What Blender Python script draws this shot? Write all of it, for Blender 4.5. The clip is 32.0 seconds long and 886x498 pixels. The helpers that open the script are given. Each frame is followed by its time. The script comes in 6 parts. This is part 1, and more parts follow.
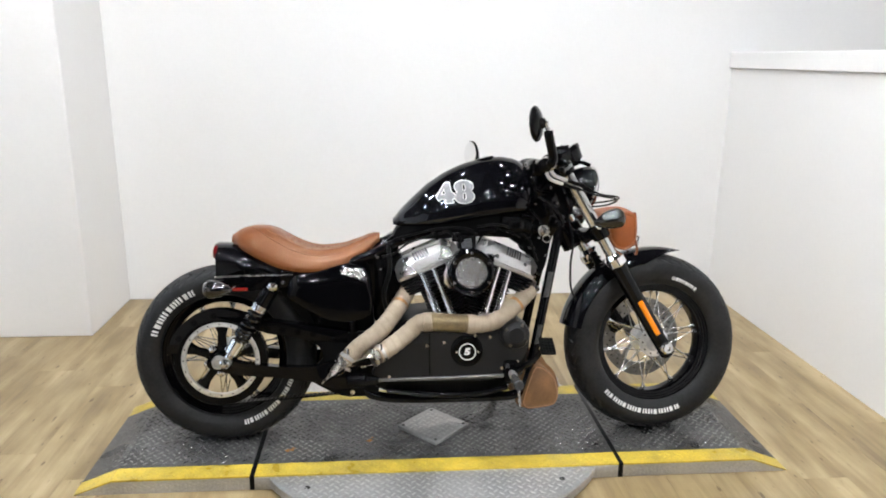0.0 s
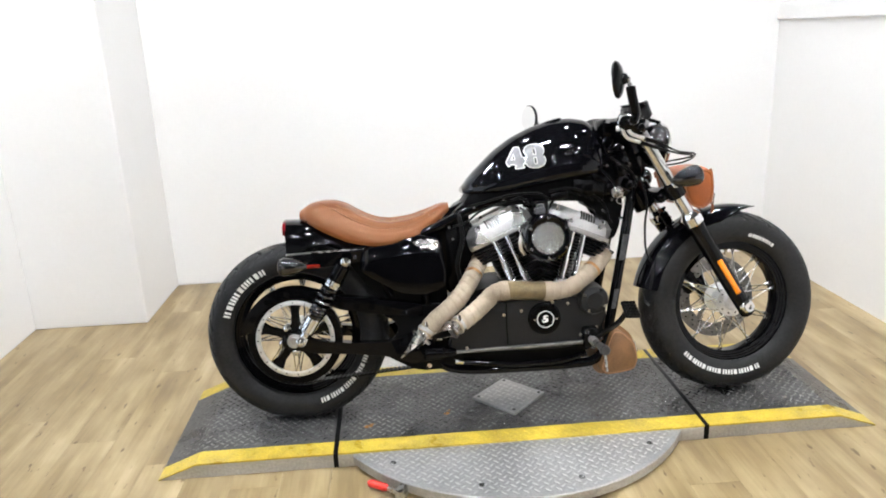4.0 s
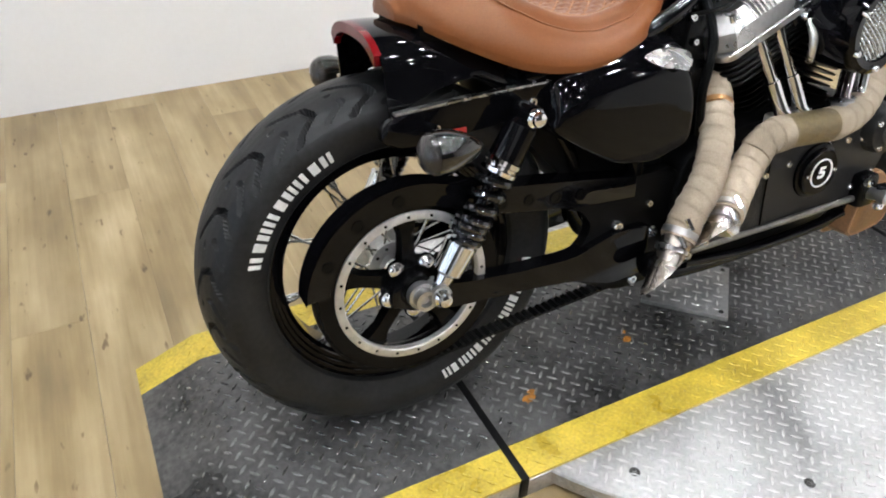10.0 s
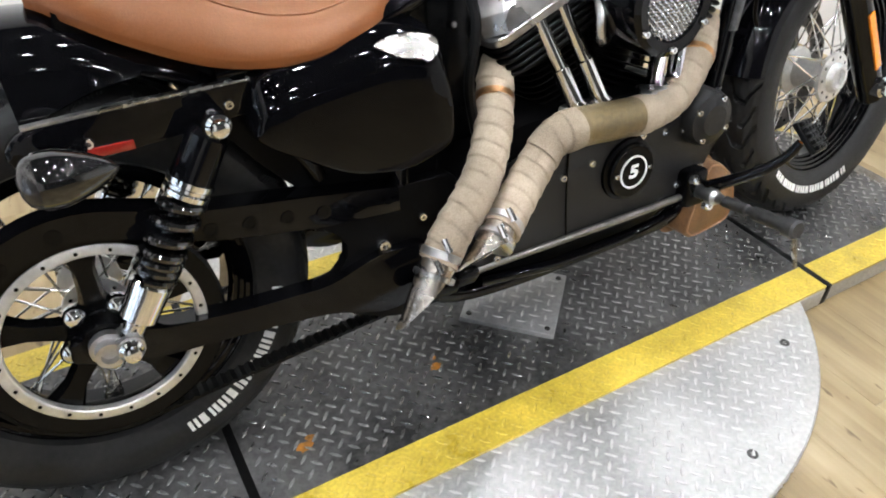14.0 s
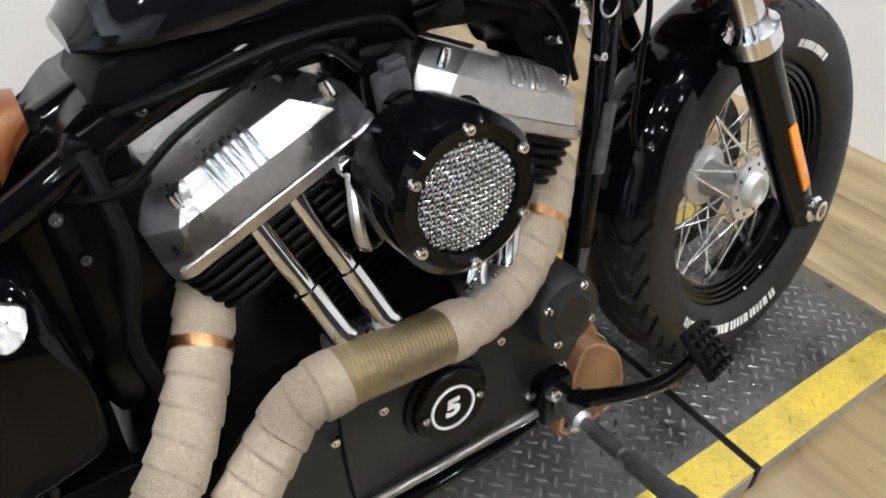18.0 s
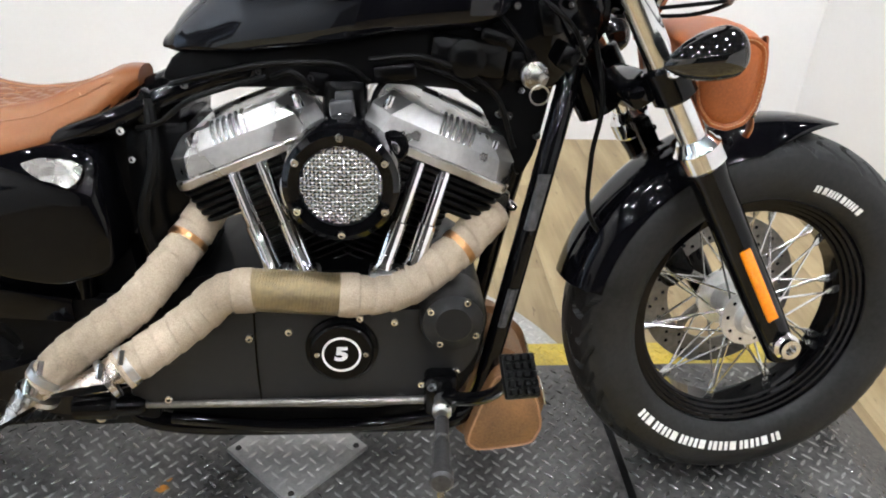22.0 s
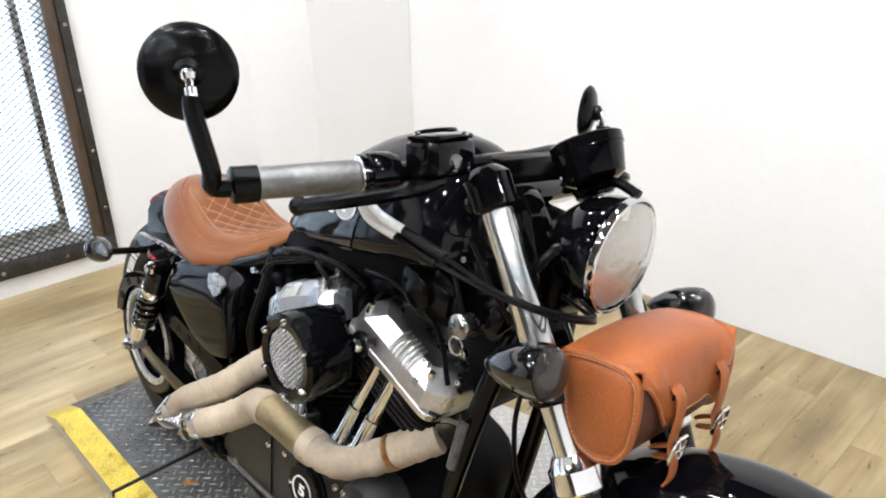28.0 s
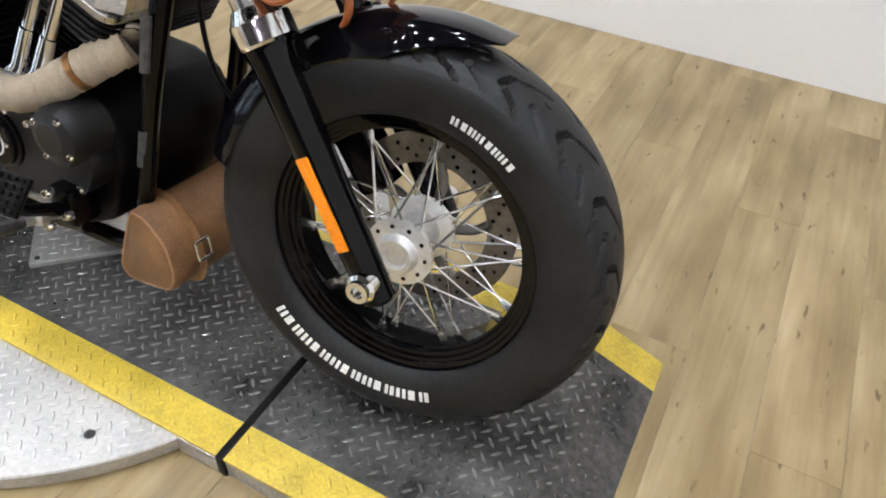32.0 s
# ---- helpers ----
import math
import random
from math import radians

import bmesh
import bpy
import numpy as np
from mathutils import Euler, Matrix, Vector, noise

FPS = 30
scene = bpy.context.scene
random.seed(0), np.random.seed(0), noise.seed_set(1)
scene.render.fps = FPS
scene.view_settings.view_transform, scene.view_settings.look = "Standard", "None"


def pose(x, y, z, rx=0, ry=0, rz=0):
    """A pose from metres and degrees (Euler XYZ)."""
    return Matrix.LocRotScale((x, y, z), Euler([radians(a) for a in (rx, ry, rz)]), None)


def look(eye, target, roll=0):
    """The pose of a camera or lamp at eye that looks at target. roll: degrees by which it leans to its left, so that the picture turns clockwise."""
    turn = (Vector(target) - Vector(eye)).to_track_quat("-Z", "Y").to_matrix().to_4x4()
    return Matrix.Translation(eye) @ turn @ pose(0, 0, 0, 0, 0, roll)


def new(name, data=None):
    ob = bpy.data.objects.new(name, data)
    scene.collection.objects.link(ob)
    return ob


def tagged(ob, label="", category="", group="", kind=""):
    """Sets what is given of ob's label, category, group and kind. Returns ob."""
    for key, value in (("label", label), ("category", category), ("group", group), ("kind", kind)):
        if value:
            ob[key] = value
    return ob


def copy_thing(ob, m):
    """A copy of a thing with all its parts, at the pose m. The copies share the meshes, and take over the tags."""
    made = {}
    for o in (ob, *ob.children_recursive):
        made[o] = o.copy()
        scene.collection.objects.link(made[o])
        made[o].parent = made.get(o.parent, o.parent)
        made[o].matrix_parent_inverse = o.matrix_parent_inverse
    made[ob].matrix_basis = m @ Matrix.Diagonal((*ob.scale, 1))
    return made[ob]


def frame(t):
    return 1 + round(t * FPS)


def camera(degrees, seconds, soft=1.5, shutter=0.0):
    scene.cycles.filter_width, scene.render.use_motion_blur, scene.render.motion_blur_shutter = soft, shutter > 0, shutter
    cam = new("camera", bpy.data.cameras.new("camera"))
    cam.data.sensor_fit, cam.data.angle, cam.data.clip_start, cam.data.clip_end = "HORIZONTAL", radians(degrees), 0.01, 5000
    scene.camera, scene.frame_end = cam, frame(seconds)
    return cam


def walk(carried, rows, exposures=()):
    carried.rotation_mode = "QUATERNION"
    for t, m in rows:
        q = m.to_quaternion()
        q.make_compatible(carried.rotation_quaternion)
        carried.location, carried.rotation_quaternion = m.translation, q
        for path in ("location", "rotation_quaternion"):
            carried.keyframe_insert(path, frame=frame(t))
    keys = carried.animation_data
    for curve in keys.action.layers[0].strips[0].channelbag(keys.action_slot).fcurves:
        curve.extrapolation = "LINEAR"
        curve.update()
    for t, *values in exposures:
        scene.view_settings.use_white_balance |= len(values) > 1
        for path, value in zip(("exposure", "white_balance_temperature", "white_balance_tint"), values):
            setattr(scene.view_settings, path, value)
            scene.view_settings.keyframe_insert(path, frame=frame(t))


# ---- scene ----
cam = camera(63.2, 32.0, soft=1.9, shutter=0.0)
PATH = [
    (0, (-0.213, -2.342, 1.339), (-0.050, -0.416, 0.826), 0.7),
    (0.5, (-0.200, -2.368, 1.316), (-0.039, -0.438, 0.817), 0.8),
    (1, (-0.204, -2.374, 1.309), (-0.028, -0.441, 0.827), 0.7),
    (1.5, (-0.201, -2.377, 1.306), (-0.027, -0.440, 0.841), 1.0),
    (2, (-0.207, -2.357, 1.326), (-0.010, -0.427, 0.838), 0.4),
    (2.5, (-0.196, -2.364, 1.300), (-0.009, -0.430, 0.827), 0.3),
    (4.5, (-0.480, -2.175, 1.302), (-0.366, -0.294, 0.632), -2.7),
    (5, (-0.519, -1.976, 1.261), (-0.467, -0.123, 0.509), -1.5),
    (5.5, (-0.601, -1.750, 1.284), (-0.624, 0.111, 0.553), -2.2),
    (6, (-0.729, -1.525, 1.264), (-0.513, 0.310, 0.497), -1.4),
    (6.5, (-0.859, -1.310, 1.242), (-0.539, 0.478, 0.406), -1.7),
    (7, (-0.859, -1.059, 1.246), (-0.517, 0.764, 0.498), -2.8),
    (7.5, (-0.946, -0.893, 1.229), (-0.471, 0.863, 0.397), -1.9),
    (8, (-1.059, -0.856, 1.221), (-0.393, 0.842, 0.401), -2.6),
    (8.5, (-1.125, -0.827, 1.189), (-0.336, 0.778, 0.295), 0.1),
    (9, (-1.106, -0.849, 1.159), (-0.349, 0.712, 0.163), -1.1),
    (9.5, (-1.101, -0.855, 1.113), (-0.356, 0.625, -0.008), -0.3),
    (10, (-1.113, -0.867, 1.078), (-0.372, 0.556, -0.116), 1.6),
    (10.5, (-1.118, -0.875, 1.051), (-0.391, 0.507, -0.198), 2.4),
    (11, (-1.114, -0.873, 1.05), (-0.337, 0.47, -0.212), 4.6),
    (11.5, (-1.071, -0.878, 1.058), (-0.293, 0.479, -0.188), 2.2),
    (12, (-0.961, -0.905, 1.071), (-0.166, 0.463, -0.153), 0.4),
    (12.5, (-0.877, -0.894, 1.072), (-0.055, 0.447, -0.162), 0.2),
    (13, (-0.83, -0.906, 1.083), (0.014, 0.45, -0.12), -0.2),
    (13.5, (-0.778, -0.892, 1.055), (0.03, 0.471, -0.166), 1.4),
    (15.5, (-0.574, -0.656, 0.959), (0.273, 0.61, -0.338), 0.4),
    (16, (-0.544, -0.604, 0.957), (0.399, 0.567, -0.362), 2.4),
    (16.5, (-0.491, -0.583, 0.975), (0.516, 0.578, -0.305), 2.8),
    (17, (-0.395, -0.566, 0.997), (0.622, 0.609, -0.262), 2.0),
    (17.5, (-0.319, -0.554, 1.004), (0.644, 0.672, -0.249), 1.4),
    (18, (-0.242, -0.558, 1.021), (0.649, 0.738, -0.215), 0.9),
    (18.5, (-0.18, -0.578, 1.037), (0.559, 0.816, -0.193), -1.0),
    (19, (-0.114, -0.585, 1.043), (0.531, 0.853, -0.187), -0.8),
    (19.5, (-0.068, -0.616, 1.054), (0.556, 0.920, -0.066), 0.8),
    (20, (-0.047, -0.723, 1.054), (0.486, 0.924, 0.053), 1.7),
    (20.5, (-0.059, -0.844, 1.094), (0.419, 0.857, 0.156), 3.7),
    (21, (-0.035, -0.901, 1.102), (0.431, 0.781, 0.126), 4.7),
    (21.5, (0.030, -0.935, 1.099), (0.365, 0.756, 0.086), 4.4),
    (22, (0.124, -0.969, 1.082), (0.279, 0.735, 0.046), 2.7),
    (22.5, (0.185, -0.985, 1.062), (0.252, 0.712, 0.006), 1.3),
    (23, (0.238, -0.990, 1.056), (0.176, 0.684, -0.038), 2.4),
    (23.5, (0.252, -0.902, 1.080), (0.064, 0.813, 0.068), 2.1),
    (24, (0.257, -0.684, 1.139), (-0.017, 0.989, 0.078), 5.4),
    (24.5, (0.240, -0.602, 1.167), (-0.309, 1.000, 0.103), -0.2),
    (26.5, (0.727, -0.729, 1.270), (-0.625, 0.493, 0.445), -3.9),
    (27, (0.869, -0.634, 1.286), (-0.588, 0.491, 0.504), -2.2),
    (27.5, (0.966, -0.591, 1.276), (-0.513, 0.503, 0.491), -1.7),
    (28, (0.964, -0.644, 1.279), (-0.375, 0.620, 0.499), -1.6),
    (28.5, (0.994, -0.724, 1.261), (-0.174, 0.650, 0.396), -0.3),
    (29, (1.029, -0.767, 1.234), (-0.019, 0.664, 0.310), 1.7),
    (29.5, (1.039, -0.780, 1.187), (0.038, 0.639, 0.195), 3.7),
    (30, (1.051, -0.774, 1.146), (0.101, 0.593, 0.038), 4.7),
    (30.5, (1.068, -0.762, 1.114), (0.220, 0.602, -0.078), 5.5),
    (31, (1.087, -0.741, 1.083), (0.361, 0.615, -0.196), 5.4),
    (31.5, (1.121, -0.724, 1.053), (0.529, 0.632, -0.293), 6.7),
    (32, (1.125, -0.688, 1.081), (0.495, 0.652, -0.264), 3.5),
]
walk(cam, [(t, look(eye, target, roll)) for t, eye, target, roll in PATH], [(0.0, -0.08), (2.5, -0.06), (5.0, 0.25), (8.0, 0.22), (9.0, 0.12), (10.0, -0.02), (12.0, -0.06), (13.0, 0.02), (16.0, 0.08), (17.5, -0.08), (19.0, -0.28), (20.0, -0.18), (21.0, 0.05), (22.0, 0.1), (23.0, 0.1), (24.0, -0.02), (27.0, 0.11), (28.0, 0.20), (30.0, 0.17), (31.0, 0.05), (32.0, -0.10)])

# ---- world and lights ----
world = bpy.data.worlds.new("world")
scene.world = world
world.use_nodes = True
wn = world.node_tree.nodes
sky = wn.new("ShaderNodeTexSky")
sky.sky_type, sky.sun_disc, sky.sun_elevation, sky.sun_rotation = "NISHITA", False, radians(35), radians(200)
world.node_tree.links.new(sky.outputs[0], wn["Background"].inputs[0])
wn["Background"].inputs[1].default_value = 0.08

LAMP_POWER = 720.0      # emission of the round ceiling lamps
DAY = 2.3               # brightness of the daylight behind the window

# ---- materials ----
def mat(name, base, rough=0.5, metal=0.0, vary=0.12, scale=9.0, fine=120.0, bump=0.0, bump_scale=200.0, coat=0.0, spec=0.5, rvary=0.1, stretch=(1, 1, 1), tint=None, random_vary=0.0):
    m = bpy.data.materials.new(name)
    m.use_nodes = True
    nt = m.node_tree
    n, l = nt.nodes, nt.links
    p = n["Principled BSDF"]
    co = n.new("ShaderNodeTexCoord")
    mp = n.new("ShaderNodeMapping")
    mp.inputs["Scale"].default_value = stretch
    l.new(co.outputs["Object"], mp.inputs[0])
    a = n.new("ShaderNodeTexNoise"); a.inputs["Scale"].default_value = scale; a.inputs["Detail"].default_value = 5
    b = n.new("ShaderNodeTexNoise"); b.inputs["Scale"].default_value = fine; b.inputs["Detail"].default_value = 3
    l.new(mp.outputs[0], a.inputs["Vector"]); l.new(mp.outputs[0], b.inputs["Vector"])
    mix = n.new("ShaderNodeMix"); mix.data_type = "FLOAT"; mix.inputs[0].default_value = 0.4
    l.new(a.outputs[0], mix.inputs[2]); l.new(b.outputs[0], mix.inputs[3])
    ramp = n.new("ShaderNodeValToRGB")
    dark = [c * (1 - vary * 2.2) for c in base]
    lite = [min(1, c * (1 + vary * 1.6)) for c in (tint or base)]
    ramp.color_ramp.elements[0].position, ramp.color_ramp.elements[1].position = 0.3, 0.7
    ramp.color_ramp.elements[0].color = (*[max(0, c) for c in dark], 1)
    ramp.color_ramp.elements[1].color = (*lite, 1)
    l.new(mix.outputs[0], ramp.inputs[0])
    out = ramp.outputs[0]
    if random_vary:
        oi = n.new("ShaderNodeObjectInfo")
        hs = n.new("ShaderNodeHueSaturation")
        mr = n.new("ShaderNodeMapRange"); mr.inputs[3].default_value = 1 - random_vary; mr.inputs[4].default_value = 1 + random_vary
        l.new(oi.outputs["Random"], mr.inputs[0]); l.new(mr.outputs[0], hs.inputs["Value"]); l.new(out, hs.inputs["Color"])
        out = hs.outputs[0]
    l.new(out, p.inputs["Base Color"])
    rr = n.new("ShaderNodeMapRange"); rr.inputs[1].default_value = 0.3; rr.inputs[2].default_value = 0.7
    rr.inputs[3].default_value = max(0.02, rough - rvary * rough); rr.inputs[4].default_value = min(1, rough + rvary * rough)
    l.new(a.outputs[0], rr.inputs[0]); l.new(rr.outputs[0], p.inputs["Roughness"])
    p.inputs["Metallic"].default_value = metal
    p.inputs["Specular IOR Level"].default_value = spec
    p.inputs["Coat Weight"].default_value = coat
    p.inputs["Coat Roughness"].default_value = 0.03
    if bump:
        bt = n.new("ShaderNodeTexNoise"); bt.inputs["Scale"].default_value = bump_scale; bt.inputs["Detail"].default_value = 4
        l.new(mp.outputs[0], bt.inputs["Vector"])
        bn = n.new("ShaderNodeBump"); bn.inputs["Strength"].default_value = bump; bn.inputs["Distance"].default_value = 0.002
        l.new(bt.outputs[0], bn.inputs["Height"]); l.new(bn.outputs[0], p.inputs["Normal"])
    return m


def glow(name, color, power):
    m = bpy.data.materials.new(name)
    m.use_nodes = True
    p = m.node_tree.nodes["Principled BSDF"]
    p.inputs["Base Color"].default_value = (0.8, 0.8, 0.8, 1)
    p.inputs["Emission Color"].default_value = (*color, 1)
    p.inputs["Emission Strength"].default_value = power
    return m


def glass(name, color, rough=0.02, alpha=1.0):
    m = mat(name, color, rough, vary=0.03)
    p = m.node_tree.nodes["Principled BSDF"]
    p.inputs["Transmission Weight"].default_value = alpha
    p.inputs["IOR"].default_value = 1.45
    return m


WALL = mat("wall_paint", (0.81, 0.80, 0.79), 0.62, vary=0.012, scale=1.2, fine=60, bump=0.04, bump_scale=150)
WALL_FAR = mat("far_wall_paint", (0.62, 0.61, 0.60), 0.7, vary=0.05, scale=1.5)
# unseen south wall and ceiling: dark so that glossy black parts reflect little
WALL_DARK = mat("unseen_wall_dark", (0.045, 0.043, 0.042), 0.7, vary=0.06, scale=1.5)
CEIL = mat("ceiling_paint", (0.055, 0.054, 0.053), 0.8, vary=0.03, scale=2)
BLACK = mat("gloss_black", (0.002, 0.002, 0.0025), 0.05, vary=0.1, rvary=0.3, spec=0.22)
BLACKP = mat("tank_black", (0.0025, 0.0025, 0.0035), 0.07, vary=0.15, rvary=0.3, fine=400, spec=0.26)
SATIN = mat("satin_black", (0.0020, 0.0020, 0.0022), 0.20, vary=0.2, bump=0.06, bump_scale=400, spec=0.13)
WRINKLE = mat("wrinkle_black", (0.0065, 0.0065, 0.007), 0.42, vary=0.2, bump=0.4, bump_scale=900, spec=0.34)
FIN = mat("fin_black", (0.0025, 0.0025, 0.0025), 0.34, vary=0.2, bump=0.2, bump_scale=500, spec=0.09)
RUBBER = mat("tyre_rubber", (0.0115, 0.0115, 0.0120), 0.50, vary=0.4, scale=14, bump=0.25, bump_scale=500, spec=0.32, rvary=0.2)
GRIP = mat("grip_rubber", (0.0035, 0.0035, 0.0035), 0.35, vary=0.2, bump=0.2, bump_scale=300, spec=0.10)
LETTER = mat("letter_white", (0.78, 0.77, 0.75), 0.55, vary=0.06, scale=60)
CHROME = mat("chrome", (0.78, 0.78, 0.79), 0.07, 1.0, vary=0.04, rvary=0.4)
POLISH = mat("polished_alloy", (0.50, 0.49, 0.48), 0.33, 1.0, vary=0.10, scale=20, rvary=0.5)
STEEL = mat("brushed_steel", (0.55, 0.54, 0.52), 0.30, 1.0, vary=0.15, scale=30, rvary=0.4)
COPPER = mat("copper_clamp", (0.46, 0.245, 0.11), 0.30, 1.0, vary=0.2, scale=40)
BRASS = mat("heat_sleeve", (0.20, 0.155, 0.095), 0.40, 0.7, vary=0.10, scale=12, tint=(0.28, 0.21, 0.10), bump=0.5, bump_scale=700)
WRAP = mat("exhaust_wrap", (0.255, 0.180, 0.108), 0.85, vary=0.22, scale=7, fine=700, bump=0.9, bump_scale=900, tint=(0.47, 0.39, 0.295))
LEATHER = mat("seat_leather", (0.152, 0.045, 0.0135), 0.31, spec=0.55, vary=0.06, scale=5, fine=300, bump=0.10, bump_scale=420, tint=(0.172, 0.056, 0.0175), rvary=0.08)
LEATHER.node_tree.nodes["Principled BSDF"].inputs["Specular Tint"].default_value = (1.0, 0.72, 0.50, 1.0)
BAG = mat("bag_leather", (0.30, 0.085, 0.020), 0.42, spec=0.35, vary=0.13, scale=10, fine=260, bump=0.18, bump_scale=380, tint=(0.33, 0.09, 0.025))
BAGIN = mat("bag_leather_inner", (0.085, 0.026, 0.010), 0.5, vary=0.2, scale=14, bump=0.3, bump_scale=380)
TOOLBAG = mat("tool_bag_leather", (0.205, 0.100, 0.040), 0.5, vary=0.25, scale=14, fine=260, bump=0.35, bump_scale=380)
THREAD = mat("seat_thread", (0.36, 0.185, 0.095), 0.6, vary=0.1)
ORANGE = mat("amber_reflector", (0.88, 0.25, 0.006), 0.15, vary=0.08, scale=200, coat=0.6)
RED = mat("red_lens", (0.13, 0.004, 0.006), 0.1, vary=0.1, spec=0.4)
SMOKE = glass("smoked_lens", (0.10, 0.09, 0.085), 0.03, 0.7)
CLEAR = glass("clear_lens", (0.95, 0.95, 0.95), 0.01, 1.0)
MIRROR = mat("mirror_glass", (0.9, 0.9, 0.9), 0.01, 1.0, vary=0.0)
PLATE = mat("dark_tread_plate", (0.056, 0.055, 0.054), 0.36, 0.45, vary=0.42, scale=7, fine=90, bump=0.4, bump_scale=160, tint=(0.102, 0.099, 0.096), rvary=0.35, spec=0.5)
LUG = mat("worn_tread_lug", (0.25, 0.246, 0.238), 0.26, 0.8, vary=0.4, scale=9, fine=150, rvary=0.4)
YELLOW = mat("yellow_paint", (0.58, 0.425, 0.052), 0.36, vary=0.22, scale=12, fine=160, bump=0.25, bump_scale=250, rvary=0.3)
ALU = mat("alu_tread_plate", (0.50, 0.49, 0.475), 0.42, 0.75, vary=0.16, scale=5, fine=120, bump=0.12, bump_scale=200, rvary=0.15)
WOOD = mat("window_wood", (0.085, 0.055, 0.036), 0.5, vary=0.25, scale=14, stretch=(1, 6, 1))
IRON = mat("dark_iron", (0.05, 0.047, 0.043), 0.5, 0.6, vary=0.3, scale=20)
REDGRIP = mat("red_grip", (0.65, 0.03, 0.02), 0.4, vary=0.1)
LAMP = glow("ceiling_lamp_glow", (0.945, 0.98, 1.03), LAMP_POWER)
SKYGLOW = glow("daylight", (0.66, 0.81, 1.0), DAY)
RINGM = mat("machined_ring", (0.66, 0.65, 0.63), 0.5, 0.9, vary=0.08, scale=30)
TRAY = mat("tray_black", (0.0025, 0.0025, 0.0028), 0.45, vary=0.2, spec=0.08)
PANELB = mat("tank_panel_gloss", (0.004, 0.004, 0.005), 0.04, vary=0.2, fine=500, spec=0.6, rvary=0.2)
PANELB.node_tree.nodes["Principled BSDF"].inputs["Specular Tint"].default_value = (0.78, 0.87, 1.0, 1.0)
PALEBLUE = mat("numeral_white", (0.74, 0.73, 0.71), 0.6, vary=0.06, scale=80)
NUMBACK = mat("numeral_grey", (0.27, 0.27, 0.28), 0.65, vary=0.1, scale=80)

GRIPM = mat("grey_metal_grip", (0.22, 0.215, 0.21), 0.42, 0.8, vary=0.2, scale=40)
RIBM = mat("bright_rib", (0.70, 0.69, 0.67), 0.22, 0.95, vary=0.05)
TIPM = mat("browned_chrome", (0.37, 0.295, 0.225), 0.27, 1.0, vary=0.25, scale=30, tint=(0.55, 0.50, 0.45))
DISCM = mat("brake_disc_steel", (0.20, 0.19, 0.175), 0.38, 0.9, vary=0.15, scale=30)
FORKM = mat("polished_stanchion", (0.74, 0.74, 0.74), 0.17, 1.0, vary=0.05, rvary=0.3)
OILB = mat("oil_tank_black", (0.0015, 0.0015, 0.002), 0.05, vary=0.1, rvary=0.3, spec=0.20)
STICKER = mat("grey_sticker", (0.055, 0.055, 0.058), 0.4, vary=0.3, scale=60)

PEGM = mat("worn_peg_rubber", (0.030, 0.029, 0.029), 0.42, vary=0.35, scale=60, bump=0.3, bump_scale=300)
GREYP = mat("grey_plastic", (0.045, 0.045, 0.048), 0.45, vary=0.12, scale=30)
REFL = mat("red_reflector", (0.19, 0.008, 0.005), 0.2, vary=0.1, coat=0.5)
SPILL = mat("spilt_orange", (0.42, 0.17, 0.02), 0.5, vary=0.3, scale=80)
MESHM = mat("woven_wire", (0.48, 0.48, 0.475), 0.22, 1.0, vary=0.1, scale=200)
BOWL = mat("lamp_reflector", (0.92, 0.91, 0.9), 0.27, 1.0, vary=0.05, bump=0.6, bump_scale=110)
STITCH = mat("pale_stitch", (0.50, 0.27, 0.13), 0.6, vary=0.1)
EMBLEM = mat("emblem_silver", (0.30, 0.285, 0.27), 0.27, 1.0, vary=0.10, scale=60, rvary=0.15)
BULLET = mat("signal_black", (0.004, 0.004, 0.004), 0.06, vary=0.1, spec=0.5, coat=0.5)
HUBM = mat("bright_hub_alloy", (0.80, 0.79, 0.78), 0.42, 0.75, vary=0.08, scale=30)

# vinyl planks with long printed strips
PLANK = mat("vinyl_plank", (0.33, 0.235, 0.135), 0.34, vary=0.0, random_vary=0.05)
nt = PLANK.node_tree
nn, ll = nt.nodes, nt.links
geo = nn.new("ShaderNodeNewGeometry")
oi = nn.new("ShaderNodeObjectInfo")
def stretched(sx, sy, detail):
    mp = nn.new("ShaderNodeMapping"); mp.inputs["Scale"].default_value = (sx, sy, 1)
    ad = nn.new("ShaderNodeVectorMath"); ad.operation = "ADD"
    mu = nn.new("ShaderNodeVectorMath"); mu.operation = "SCALE"; mu.inputs[3].default_value = 17.0
    cb = nn.new("ShaderNodeCombineXYZ")
    ll.new(oi.outputs["Random"], cb.inputs[0]); ll.new(oi.outputs["Random"], cb.inputs[1])
    ll.new(cb.outputs[0], mu.inputs[0]); ll.new(geo.outputs["Position"], ad.inputs[0]); ll.new(mu.outputs[0], ad.inputs[1])
    ll.new(ad.outputs[0], mp.inputs[0])
    t = nn.new("ShaderNodeTexNoise"); t.inputs["Scale"].default_value = 1.0; t.inputs["Detail"].default_value = detail
    ll.new(mp.outputs[0], t.inputs["Vector"])
    return t
g1, g2, g3 = stretched(16, 1.5, 4), stretched(95, 3.0, 5), stretched(7, 2.4, 6)
rp = nn.new("ShaderNodeValToRGB")
e = rp.color_ramp.elements
e[0].position, e[0].color = 0.28, (0.130, 0.088, 0.042, 1)
e[1].position, e[1].color = 0.70, (0.53, 0.42, 0.255, 1)
e.new(0.45).color = (0.265, 0.190, 0.090, 1)
e.new(0.56).color = (0.375, 0.284, 0.150, 1)
m1 = nn.new("ShaderNodeMix"); m1.data_type = "FLOAT"; m1.inputs[0].default_value = 0.24
